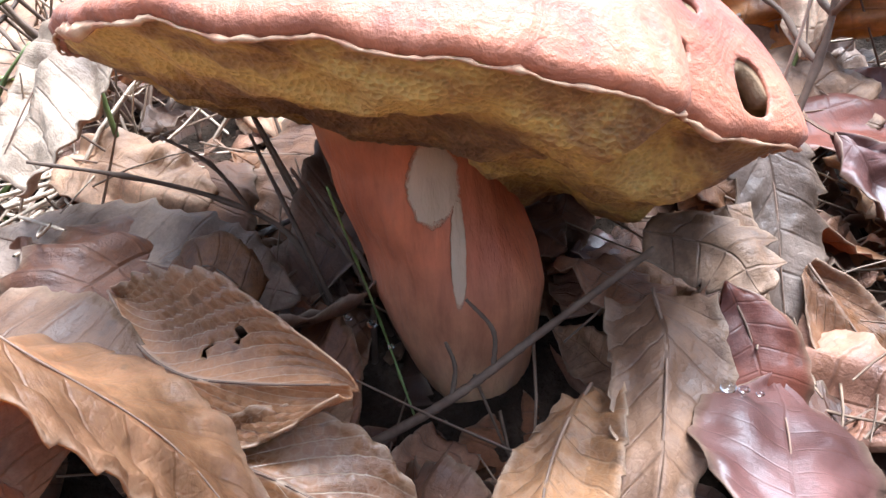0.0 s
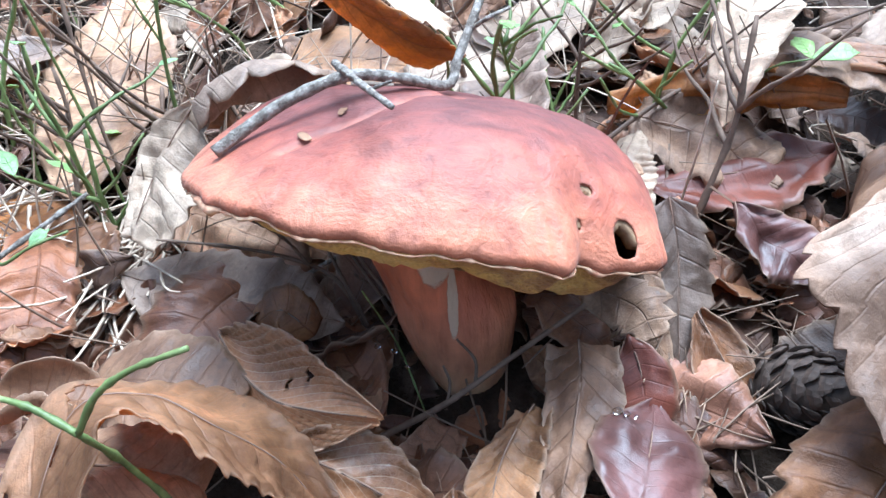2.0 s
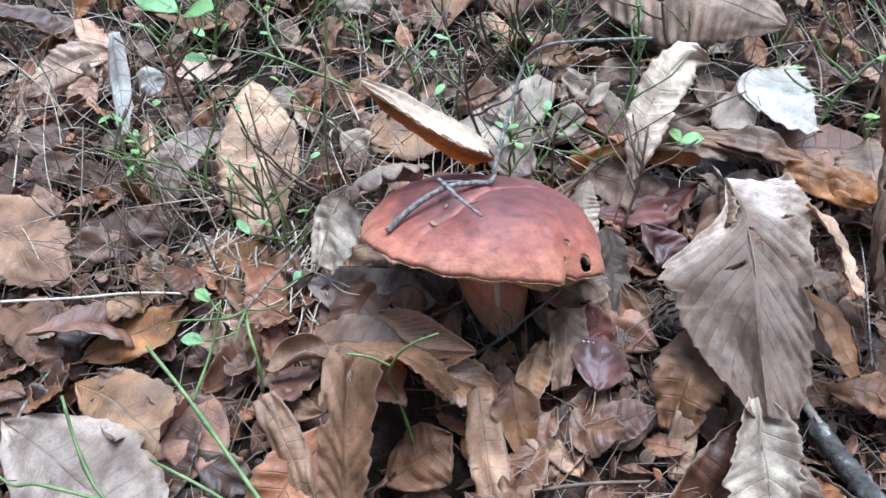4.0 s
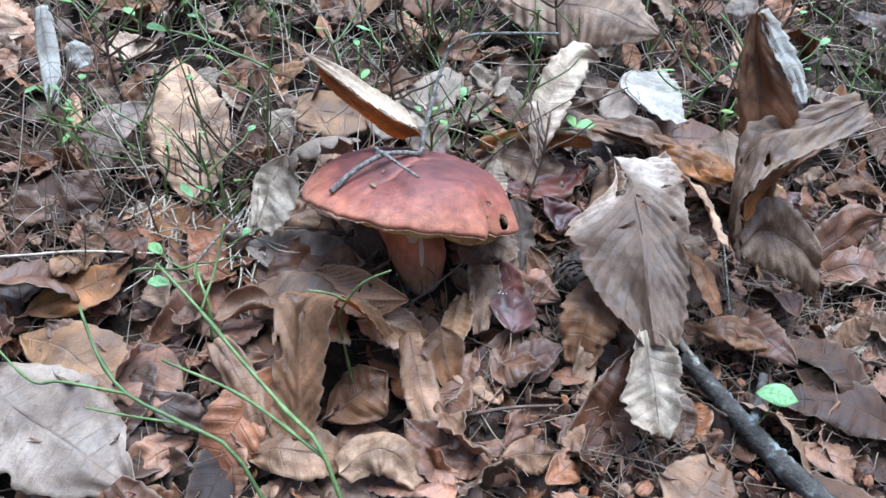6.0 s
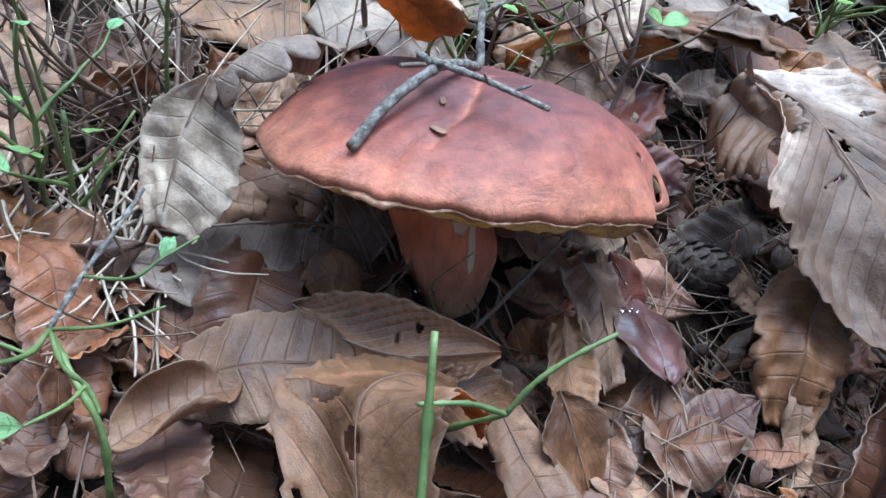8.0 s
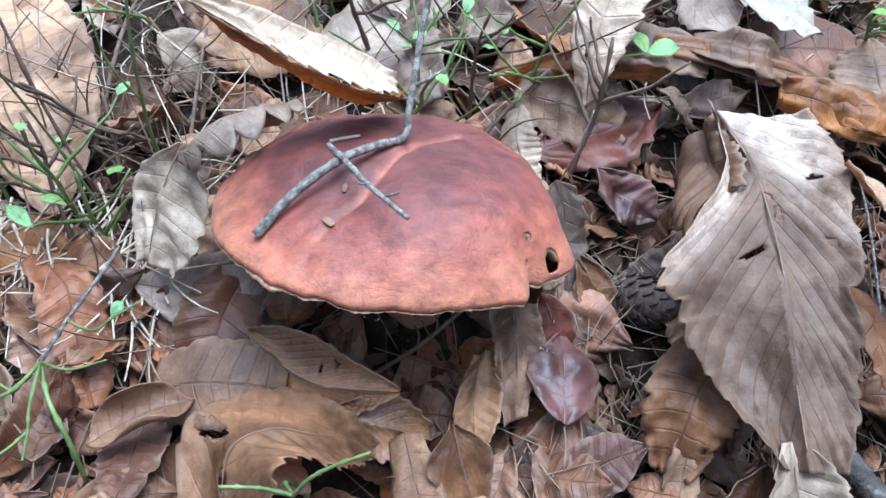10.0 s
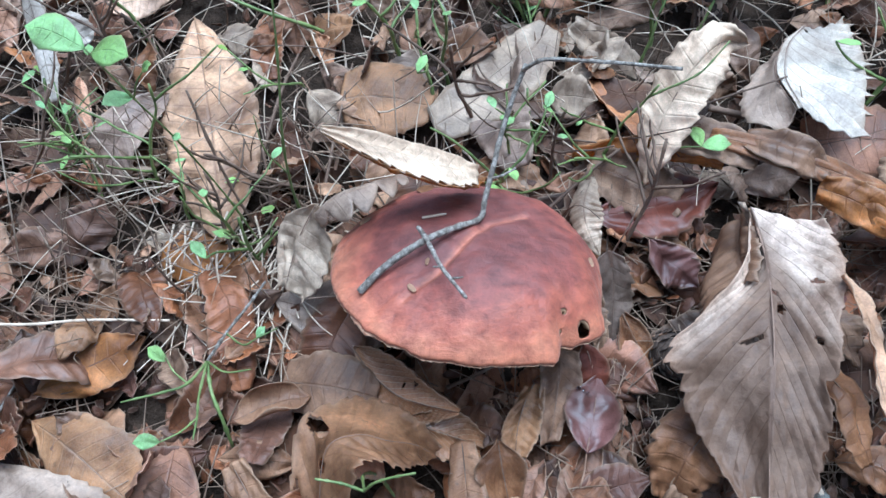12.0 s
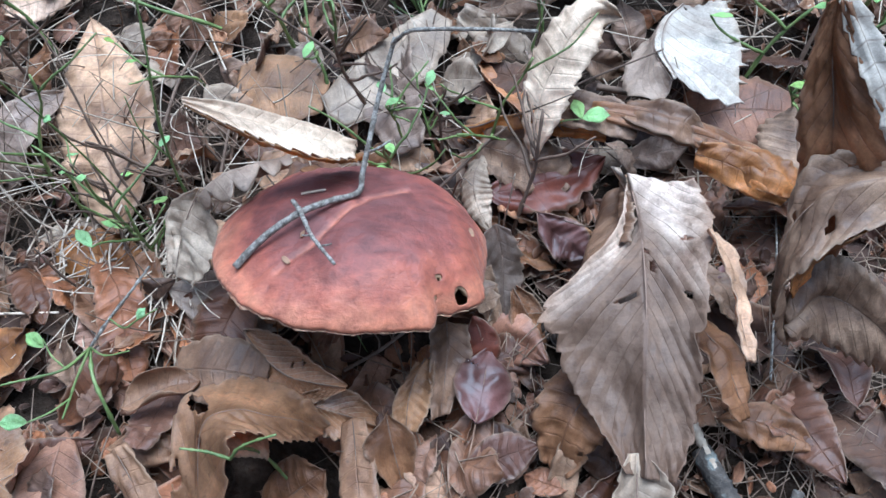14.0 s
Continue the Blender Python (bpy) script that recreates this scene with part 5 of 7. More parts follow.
hero_leaf("beech_leaf", "dark red-brown beech leaf standing by the purple one", LEAF_DARKRED,
          [(0.062, 0.17, 0.039), (0.065, 0.163, 0.031), (0.066, 0.156, 0.021), (0.065, 0.15, 0.012)], 0.022, up=(-0.1, -0.9, 0.35), shape="beech", teeth=7, tooth=0.04, curl=(10, 10), seed=31, nv=10)
rail_leaf("chestnut_leaf", "thin grey strip of leaf hanging below the cap edge", LEAF_STRIP,
          [(0.082, 0.214, 0.07), (0.084, 0.203, 0.052), (0.083, 0.192, 0.034), (0.0825, 0.182, 0.015)],
          [(0.073, 0.209, 0.066), (0.074, 0.197, 0.046), (0.0765, 0.188, 0.028), (0.0815, 0.181, 0.014)],
          [(0.09, 0.21, 0.068), (0.096, 0.203, 0.051), (0.095, 0.197, 0.034), (0.084, 0.182, 0.015)], teeth=6, tooth=0.2, bulge=(0.002, -0.001), ripple=0.0008, rough=0.002, seed=32, nv=18, per_tooth=9, rib=0.0003, rim=0.2)
rail_leaf("chestnut_leaf", "grey-brown leaf strip beside the pale one", LEAF_GREY,
          [(0.07, 0.196, 0.05), (0.073, 0.19, 0.036), (0.076, 0.183, 0.022), (0.079, 0.176, 0.008)],
          [(0.064, 0.194, 0.048), (0.066, 0.187, 0.033), (0.071, 0.18, 0.019), (0.078, 0.175, 0.007)],
          [(0.077, 0.199, 0.05), (0.079, 0.193, 0.036), (0.081, 0.186, 0.022), (0.08, 0.176, 0.008)], teeth=5, tooth=0.06, bulge=(0.001, 0.001), rough=0.002, seed=93, nv=12, rib=0.0003, rim=0.1)
hero_leaf("chestnut_leaf", "grey-brown leaf under the cap edge", LEAF_GREY,
          [(0.05, 0.196, 0.044), (0.06, 0.19, 0.043), (0.068, 0.183, 0.041), (0.072, 0.176, 0.034)], 0.02, up=(-0.1, -0.7, 0.6), shape="torn", teeth=5, tooth=0.5, curl=(8, 10), fold=-0.2, seed=33, nv=12)
rail_leaf("beech_leaf", "ribbed brown beech leaf leaning on needles", LEAF_CHESTNUT,
          [(0.089, 0.191, 0.036), (0.094, 0.183, 0.027), (0.099, 0.174, 0.017), (0.103, 0.1625, 0.005)],
          [(0.087, 0.189, 0.034), (0.085, 0.178, 0.022), (0.088, 0.169, 0.01), (0.1, 0.162, 0.003)],
          [(0.091, 0.192, 0.037), (0.102, 0.185, 0.03), (0.107, 0.176, 0.019), (0.105, 0.164, 0.006)], teeth=8, tooth=0.03, bulge=(0.002, 0.003), ripple=0.0007, rough=0.002, seed=34, nv=16, rim=0.05, slant=0.5)
rail_leaf("beech_leaf", "orange-brown beech leaf standing on its tip", LEAF_RUST,
          [(0.0068, 0.1195, 0.0205), (0.0075, 0.112, 0.014), (0.0095, 0.101, -0.002), (0.0125, 0.089, -0.022)],
          [(0.0055, 0.118, 0.0195), (-0.008, 0.105, 0.013), (0.0, 0.096, -0.004), (0.011, 0.087, -0.023)],
          [(0.009, 0.119, 0.0195), (0.021, 0.1085, 0.014), (0.019, 0.099, -0.004), (0.0145, 0.088, -0.022)], teeth=9, tooth=0.03, bulge=(0.002, 0.002), ripple=0.0007, rough=0.002, seed=35, nv=18, rim=0.05, slant=0.5)
hero_leaf("chestnut_leaf", "long pale tan rolled chestnut leaf fragment", LEAF_TAN,
          [(-0.014, 0.126, 0.012), (-0.013, 0.1, 0.002), (-0.012, 0.075, -0.006), (-0.01, 0.045, -0.02)], 0.024, up=(-0.3, -0.5, 0.8), shape="torn", teeth=9, tooth=0.12, curl=(25, 35), rough=0.003, seed=36, nv=12)
hero_leaf("beech_leaf", "mauve-brown beech leaf lying flat", LEAF_BEECH,
          [(0.08, 0.086, -0.024), (0.055, 0.08, -0.03), (0.03, 0.074, -0.034), (0.012, 0.07, -0.038)], 0.036, up=UPN, shape="beech", teeth=8, tooth=0.06, curl=(8, 12), ripple=0.0012, rough=0.004, seed=37, nv=12)
hero_leaf("beech_leaf", "brown beech leaf on the mauve one", LEAF_BEECH,
          [(0.092, 0.106, -0.004), (0.072, 0.1, -0.006), (0.05, 0.096, -0.012)], 0.026, up=UPN, shape="beech", teeth=8, tooth=0.06, curl=(10, 14), rough=0.004, seed=38, nv=10)
hero_leaf("chestnut_leaf", "ragged orange-brown chestnut leaf folded on the slope", LEAF_RUST,
          [(0.138, 0.122, 0.04), (0.12, 0.108, 0.04), (0.106, 0.097, 0.028), (0.097, 0.086, 0.0)], 0.042, up=(-0.3, -0.6, 0.7), shape="torn", teeth=9, tooth=0.16, curl=(14, 18), ripple=0.0009, rough=0.006, seed=39, nv=16, gaps=0.4, per_tooth=5)
hero_leaf("beech_leaf", "smooth reddish oval beech leaf", LEAF_BEECH,
          [(-0.183, 0.137, 0.014), (-0.184, 0.117, 0.014), (-0.186, 0.098, 0.006), (-0.187, 0.084, -0.006)], 0.042, up=UPN, shape="beech", teeth=9, tooth=0.03, slant=0.7, curl=(6, 8), fold=0.08, seed=40, nv=12)
hero_leaf("chestnut_leaf", "ribbed warm-brown chestnut leaf", LEAF_CHESTNUT,
          [(-0.275, 0.154, 0.018), (-0.245, 0.132, 0.022), (-0.222, 0.114, 0.014), (-0.2, 0.098, 0.0)], 0.055, up=UPN, teeth=10, tooth=0.08, slant=0.7, curl=(8, 10), ripple=0.0005, seed=41, nv=14, per_tooth=5)
hero_leaf("chestnut_leaf", "broad pale weathered chestnut leaf", LEAF_ASH,
          [(-0.31, 0.125, 0.014), (-0.268, 0.094, 0.008), (-0.232, 0.068, -0.004), (-0.19, 0.04, -0.024)], 0.078, up=UPN, teeth=14, tooth=0.08, curl=(4, 6), ripple=0.0005, rough=0.005, seed=42, nv=16)
hero_leaf("chestnut_leaf", "pale tan chestnut leaf at the foot of the bank", LEAF_TAN,
          [(-0.42, 0.32, 0.085), (-0.37, 0.285, 0.078), (-0.335, 0.257, 0.066), (-0.3, 0.23, 0.048)], 0.066, up=UPN, teeth=13, tooth=0.1, curl=(6, 4), ripple=0.0005, rough=0.004, seed=43, nv=16)
hero_leaf("beech_leaf", "orange-brown leaf with a long tip", LEAF_ORANGE,
          [(-0.275, 0.168, 0.026), (-0.25, 0.176, 0.034), (-0.225, 0.184, 0.04), (-0.205, 0.192, 0.046)], 0.036, up=UPN, shape="beech", teeth=8, tooth=0.1, curl=(8, 24), rough=0.004, seed=44, nv=12)
hero_leaf("beech_leaf", "pale rolled beech leaf on the litter", LEAF_TAN,
          [(-0.146, 0.14, 0.026), (-0.126, 0.147, 0.03), (-0.102, 0.152, 0.028)], 0.036, up=(0.0, -0.2, 0.95), shape="beech", teeth=8, tooth=0.05, curl=(-110, -120), seed=45, nv=12)
# added to close the gap and keep sky light out of the hollow
hero_leaf("beech_leaf", "brown beech leaf added over the gap behind the tunnel to shade it", LEAF_FOLD,
          [(-0.122, 0.168, 0.022), (-0.104, 0.16, 0.03), (-0.084, 0.154, 0.032), (-0.062, 0.15, 0.026)], 0.042, up=UPN, shape="torn", teeth=8, tooth=0.06, curl=(10, 12), ripple=0.0006, seed=46, nv=12)
hero_leaf("beech_leaf", "red-brown leaf scrap on the bank", LEAF_ORANGE,
          [(-0.205, 0.262, 0.054), (-0.18, 0.248, 0.052), (-0.15, 0.24, 0.046)], 0.04, up=UPN, shape="torn", teeth=7, tooth=0.15, curl=(14, 18), ripple=0.0005, rough=0.005, seed=47, nv=12)
hero_leaf("beech_leaf", "flat tan leaf behind the cap", LEAF_CHESTNUT,
          [(-0.085, 0.348, 0.1), (-0.055, 0.344, 0.102), (-0.02, 0.335, 0.096)], 0.055, up=UPN, shape="torn", teeth=8, tooth=0.1, curl=(4, 4), seed=48, nv=10)
hero_leaf("beech_leaf", "bluish-grey bleached leaf on the bank", LEAF_PALE,
          [(-0.02, 0.32, 0.09), (0.015, 0.337, 0.102), (0.042, 0.356, 0.112), (0.066, 0.382, 0.122)], 0.045, up=UPN, shape="torn", teeth=8, tooth=0.1, curl=(6, 6), ripple=0.0005, seed=49, nv=10)
hero_leaf("chestnut_leaf", "brown chestnut leaf standing high on the bank", LEAF_CHESTNUT,
          [(-0.02, 0.46, 0.15), (-0.008, 0.5, 0.185), (0.004, 0.56, 0.22), (0.01, 0.62, 0.245)], 0.07, up=(-0.2, -0.7, 0.6), teeth=12, tooth=0.1, curl=(14, 14), ripple=0.001, rough=0.005, seed=50, nv=12)
hero_leaf("beech_leaf", "folded reddish leaf on the bank", LEAF_BEECH,
          [(0.03, 0.49, 0.16), (0.055, 0.5, 0.178), (0.075, 0.53, 0.19)], 0.06, up=(0, -0.7, 0.6), shape="torn", teeth=8, curl=(20, 20), seed=51, nv=10)
hero_leaf("chestnut_leaf", "curled ribbed leaf high on the bank", LEAF_CHESTNUT,
          [(0.26, 0.51, 0.18), (0.285, 0.53, 0.2), (0.3, 0.57, 0.215)], 0.06, up=(0.1, -0.6, 0.7), teeth=9, ripple=0.0016, curl=(24, 24), seed=52, nv=12)
hero_leaf("beech_leaf", "white bleached scrap of leaf caught in the stalks", LEAF_WHITE,
          [(-0.27, 0.386, 0.158), (-0.262, 0.383, 0.15), (-0.256, 0.38, 0.14)], 0.022, up=(0.1, -0.9, 0.4), shape="torn", teeth=5, tooth=0.1, curl=(10, 10), rough=0.003, seed=95, nv=8)
hero_leaf("beech_leaf", "white bleached strip of leaf hanging in the stalks", LEAF_WHITE,
          [(-0.288, 0.4, 0.188), (-0.286, 0.385, 0.165), (-0.282, 0.365, 0.14), (-0.279, 0.345, 0.118)], 0.02, up=(-0.3, -0.9, 0.3), shape="torn", teeth=7, tooth=0.2, curl=(50, 30), seed=53, nv=10)
hero_leaf("chestnut_leaf", "red-brown leaf pressed under a pale one", LEAF_BEECH,
          [(0.215, 0.285, 0.082), (0.25, 0.282, 0.084), (0.29, 0.28, 0.078)], 0.05, up=UPN, shape="torn", teeth=8, tooth=0.1, curl=(6, 8), seed=54, nv=10)
hero_leaf("chestnut_leaf", "ribbed grey-brown leaf beside the orange one", LEAF_GREY,
          [(0.27, 0.215, 0.068), (0.272, 0.24, 0.085), (0.28, 0.265, 0.095)], 0.045, up=(-0.2, -0.6, 0.7), teeth=8, tooth=0.16, ripple=0.0016, curl=(14, 14), seed=55, nv=12)

hero_leaf("beech_leaf", "dark red-brown beech leaf inside the leaf tunnel", LEAF_RUST,
          [(-0.076, 0.092, -0.03), (-0.062, 0.096, -0.022), (-0.046, 0.1, -0.012), (-0.032, 0.104, -0.004)], 0.044, up=(-0.3, -0.6, 0.7), shape="beech", teeth=8, tooth=0.03, curl=(14, 20), ripple=0.0008, rough=0.004, seed=61, nv=12)
hero_leaf("beech_leaf", "reddish beech leaf at the tunnel mouth", LEAF_BEECH,
          [(-0.075, 0.07, -0.04), (-0.062, 0.078, -0.042), (-0.048, 0.082, -0.04), (-0.034, 0.084, -0.04)], 0.03, up=UPN, shape="beech", teeth=8, tooth=0.03, curl=(18, 20), rough=0.004, seed=62, nv=10)

hero_leaf("beech_leaf", "pale yellowish twisted leaf strip below the brown one", LEAF_BUFF,
          [(0.108, 0.094, 0.02), (0.103, 0.086, 0.006), (0.099, 0.078, -0.008), (0.094, 0.07, -0.022)], 0.016, up=(-0.2, -0.7, 0.6), shape="torn", teeth=6, tooth=0.2, curl=(40, 10), roll=(20, -30), rough=0.004, seed=81, nv=10)
hero_leaf("beech_leaf", "pale mottled leaf scrap beside the cone", LEAF_BUFF,
          [(0.128, 0.158, 0.022), (0.13, 0.148, 0.018), (0.13, 0.138, 0.01)], 0.018, up=(0.0, -0.6, 0.8), shape="torn", teeth=5, tooth=0.2, curl=(30, 20), rough=0.004, seed=82, nv=10)
hero_leaf("beech_leaf", "bleached blotchy leaf curled over the litter", LEAF_BUFF,
          [(-0.07, 0.03, -0.02), (-0.052, 0.034, -0.008), (-0.036, 0.03, -0.008), (-0.022, 0.018, -0.024)], 0.03, up=(0.0, -0.5, 0.85), shape="torn", teeth=9, tooth=0.25, curl=(60, 50), rough=0.006, seed=83, nv=12)
hero_leaf("beech_leaf", "tan beech leaf with its edges rolled", LEAF_TAN,
          [(-0.158, 0.126, 0.008), (-0.142, 0.122, 0.014), (-0.125, 0.12, 0.012), (-0.11, 0.122, 0.004)], 0.022, up=(0.0, -0.4, 0.9), shape="beech", teeth=8, tooth=0.06, curl=(30, 40), rough=0.003, seed=84, nv=12)

hero_leaf("chestnut_leaf", "flat tan chestnut leaf under the pale torn end", LEAF_TAN,
          [(0.118, -0.035, -0.05), (0.135, -0.018, -0.042), (0.152, -0.002, -0.036), (0.17, 0.014, -0.032)], 0.05, up=(0, -0.3, 0.95), shape="torn", teeth=9, tooth=0.12, curl=(6, 10), rough=0.004, seed=85, nv=14)
hero_leaf("beech_leaf", "brown beech leaf with an orange back by the branch", LEAF_RUST,
          [(0.19, 0.1, 0.01), (0.205, 0.094, 0.014), (0.222, 0.088, 0.01), (0.238, 0.08, 0.0)], 0.026, up=(0.0, -0.5, 0.85), shape="beech", teeth=8, tooth=0.06, curl=(30, 40), rough=0.004, seed=86, nv=12)

# ---- litter ----
random.seed(11)


RIBS = {}


def litter_mesh(kind, k):
    bm = bmesh.new()
    r = random.Random(100 + k + (50 if kind == "chestnut" else 0))
    if kind == "beech":
        ln, wd = 0.05, 0.05 * r.uniform(0.5, 0.66)
        teeth, per, nv = 8, 3, 8
    else:
        ln, wd = 0.105, 0.105 * r.uniform(0.3, 0.42)
        teeth, per, nv = 11, 4, 10
    bend = r.uniform(-0.1, 0.24) * ln
    mid = [(-ln / 2, 0, 0), (-ln / 6, r.uniform(-0.03, 0.03) * ln, bend), (ln / 6, r.uniform(-0.03, 0.03) * ln, bend * r.uniform(0.5, 1.1)), (ln / 2, 0, r.uniform(-0.05, 0.05) * ln)]
    line = blade(bm, mid, wd, shape="beech" if kind == "beech" else r.choice(["chestnut", "torn"]), teeth=teeth, tooth=0.03 if kind == "beech" else 0.14, slant=0.7,
          roll=(r.uniform(-25, 25), r.uniform(-25, 25)), curl=(r.uniform(-40, 70), r.uniform(-40, 70)), fold=r.uniform(-0.2, 0.3), ripple=r.uniform(0.0004, 0.0015), rough=r.uniform(0.002, 0.006), seed=k + 3, nv=nv, per_tooth=per,
          gaps=r.choice([0, 0, 0.05, 0.12]))
    me = bpy.data.meshes.new(kind + "_blade")
    bm.to_mesh(me)
    bm.free()
    me.polygons.foreach_set("use_smooth", [True] * len(me.polygons))
    rb = bmesh.new()
    tube(rb, line[: int(len(line) * 0.9) : 2], (0.0005, 0.0002), 4)
    RIBS[me.name] = bpy.data.meshes.new("midrib")
    rb.to_mesh(RIBS[me.name])
    rb.free()
    RIBS[me.name].materials.append(RIB)
    return me


def settle(x, y, lift, tilt):
    n = (ground_normal(x, y) + Vector((random.uniform(-1, 1), random.uniform(-1, 1), 0)) * tilt).normalized()
    q = n.to_track_quat("Z", "Y")
    m = Matrix.Translation((x, y, ground_z(x, y) + lift)) @ q.to_matrix().to_4x4() @ pose(0, 0, 0, 0, 0, random.uniform(0, 360))
    if random.random() < 0.4:
        m = m @ pose(0, 0, 0, 180, 0, 0)
    return m


def clear_here(x, y):
    """Bare spots: the stem's foot, the hollow under the tunnel leaf and the mould round the cone."""
    return (x - 0.008) ** 2 + (y - 0.205) ** 2 < 0.032**2 or (x + 0.055) ** 2 + (y - 0.1) ** 2 < 0.034**2 or ((x + 0.07) / 0.042) ** 2 + ((y - 0.142) / 0.036) ** 2 < 1 or ((x - 0.118) / 0.026) ** 2 + ((y - 0.172) / 0.034) ** 2 < 1


def sparse(x, y):
    """Where needles and bare mould show between the leaves."""
    return (x > 0.1 and y < 0.22) or (0.08 < x < 0.16 and y < 0.26)


STALK_BM = bmesh.new()
tube(STALK_BM, spline([(-0.024, 0, 0.0005), (-0.03, 0.0008, 0.0012), (-0.037, 0.0022, 0.001)], 4), (0.0005, 0.0007), 4)
STALK_MESH = bpy.data.meshes.new("stalk")
STALK_BM.to_mesh(STALK_MESH)
STALK_BM.free()
STALK_MESH.materials.append(STALK)

BEECH_MESHES = [litter_mesh("beech", k) for k in range(16)]
CHEST_MESHES = [litter_mesh("chestnut", k) for k in range(8)]
# darker list in front, paler on the bank: light and shade in the tones
BEECH_TONES = [LEAF_BEECH] * 4 + [LEAF_CHESTNUT] * 2 + [LEAF_GREY, LEAF_PURPLE, LEAF_TAN, LEAF_RUST, LEAF_SILVER]
BANK_TONES = [LEAF_BEECH, LEAF_CHESTNUT, LEAF_TAN, LEAF_TAN, LEAF_BUFF, LEAF_PALE, LEAF_GREY, LEAF_ASH, LEAF_RUST]
CHEST_TONES = [LEAF_CHESTNUT, LEAF_GREY, LEAF_TAN, LEAF_RUST, LEAF_PALE, LEAF_SILVER]
TONED = {}


def toned(me, mat):
    key = (me.name, mat.name)
    if key not in TONED:
        c = me.copy()
        c.materials.append(mat)
        TONED[key] = c
    return TONED[key]


BEECH_WORDS = {"chestnut_buff": "pale buff beech leaf on the bank", "pale_underside": "bleached grey beech leaf on the bank", "ash_brown": "ash-brown beech leaf on the bank", "chestnut_tan": "pale tan beech leaf in the litter", "rust_brown": "rust-brown beech leaf in the litter", "chestnut_weathered": "silvery weathered beech leaf in the litter", "beech_brown": "dry red-brown beech leaf in the litter", "chestnut_brown": "dry tan-brown beech leaf in the litter", "grey_dead": "grey-brown weathered beech leaf in the litter", "wet_purple_brown": "damp purple-brown beech leaf in the litter"}


def scatter_things():
    made = 0
    while made < 290:
        x, y = random.gauss(-0.02, 0.24), random.uniform(0.02, 0.5) if random.random() < 0.75 else random.uniform(0.02, 0.24)
        if clear_here(x, y) or abs(x) > 0.55 or (sparse(x, y) and random.random() < 0.4) or (-0.11 < x < 0.11 and 0.04 < y < 0.18):
            continue
        mat = random.choice(BEECH_TONES if y < 0.25 else BANK_TONES)
        ob = new("beech_leaf", toned(random.choice(BEECH_MESHES), mat))
        s = random.uniform(0.55, 1.0)
        lift = random.uniform(0.008, 0.032)
        near_cap = math.hypot(x, y - 0.19) < 0.115 or any((p.x - x) ** 2 + (p.y - y) ** 2 < (0.55 * w) ** 2 for p, w in LAID)
        ob.matrix_basis = settle(x, y, min(lift, 0.006) if near_cap else lift, 0.35 if near_cap else 1.05) @ Matrix.Scale(s, 4)
        tagged(ob, BEECH_WORDS[mat.name], "leaf", "beech litter")
        st = new("stalk", STALK_MESH)
        st.parent = ob
        made += 1
    made = 0
    while made < 60:
        x, y = random.uniform(-0.55, 0.6), random.uniform(0.06, 0.75)
        if math.hypot(x, y - 0.19) < 0.14 or clear_here(x, y) or any((p.x - x) ** 2 + (p.y - y) ** 2 < (0.7 * w) ** 2 for p, w in LAID):
            continue
        mat = random.choice(CHEST_TONES)
        src = random.choice(CHEST_MESHES)
        ob = new("chestnut_leaf", toned(src, mat))
        s = random.uniform(0.55, 1.05)
        ob.matrix_basis = settle(x, y, random.uniform(0.006, 0.02), 0.7) @ Matrix.Scale(s, 4)
        tagged(ob, "dry brown fragment of a chestnut leaf in the litter", "leaf", "chestnut litter")
        new("midrib", RIBS[src.name]).parent = ob
        made += 1


scatter_things()


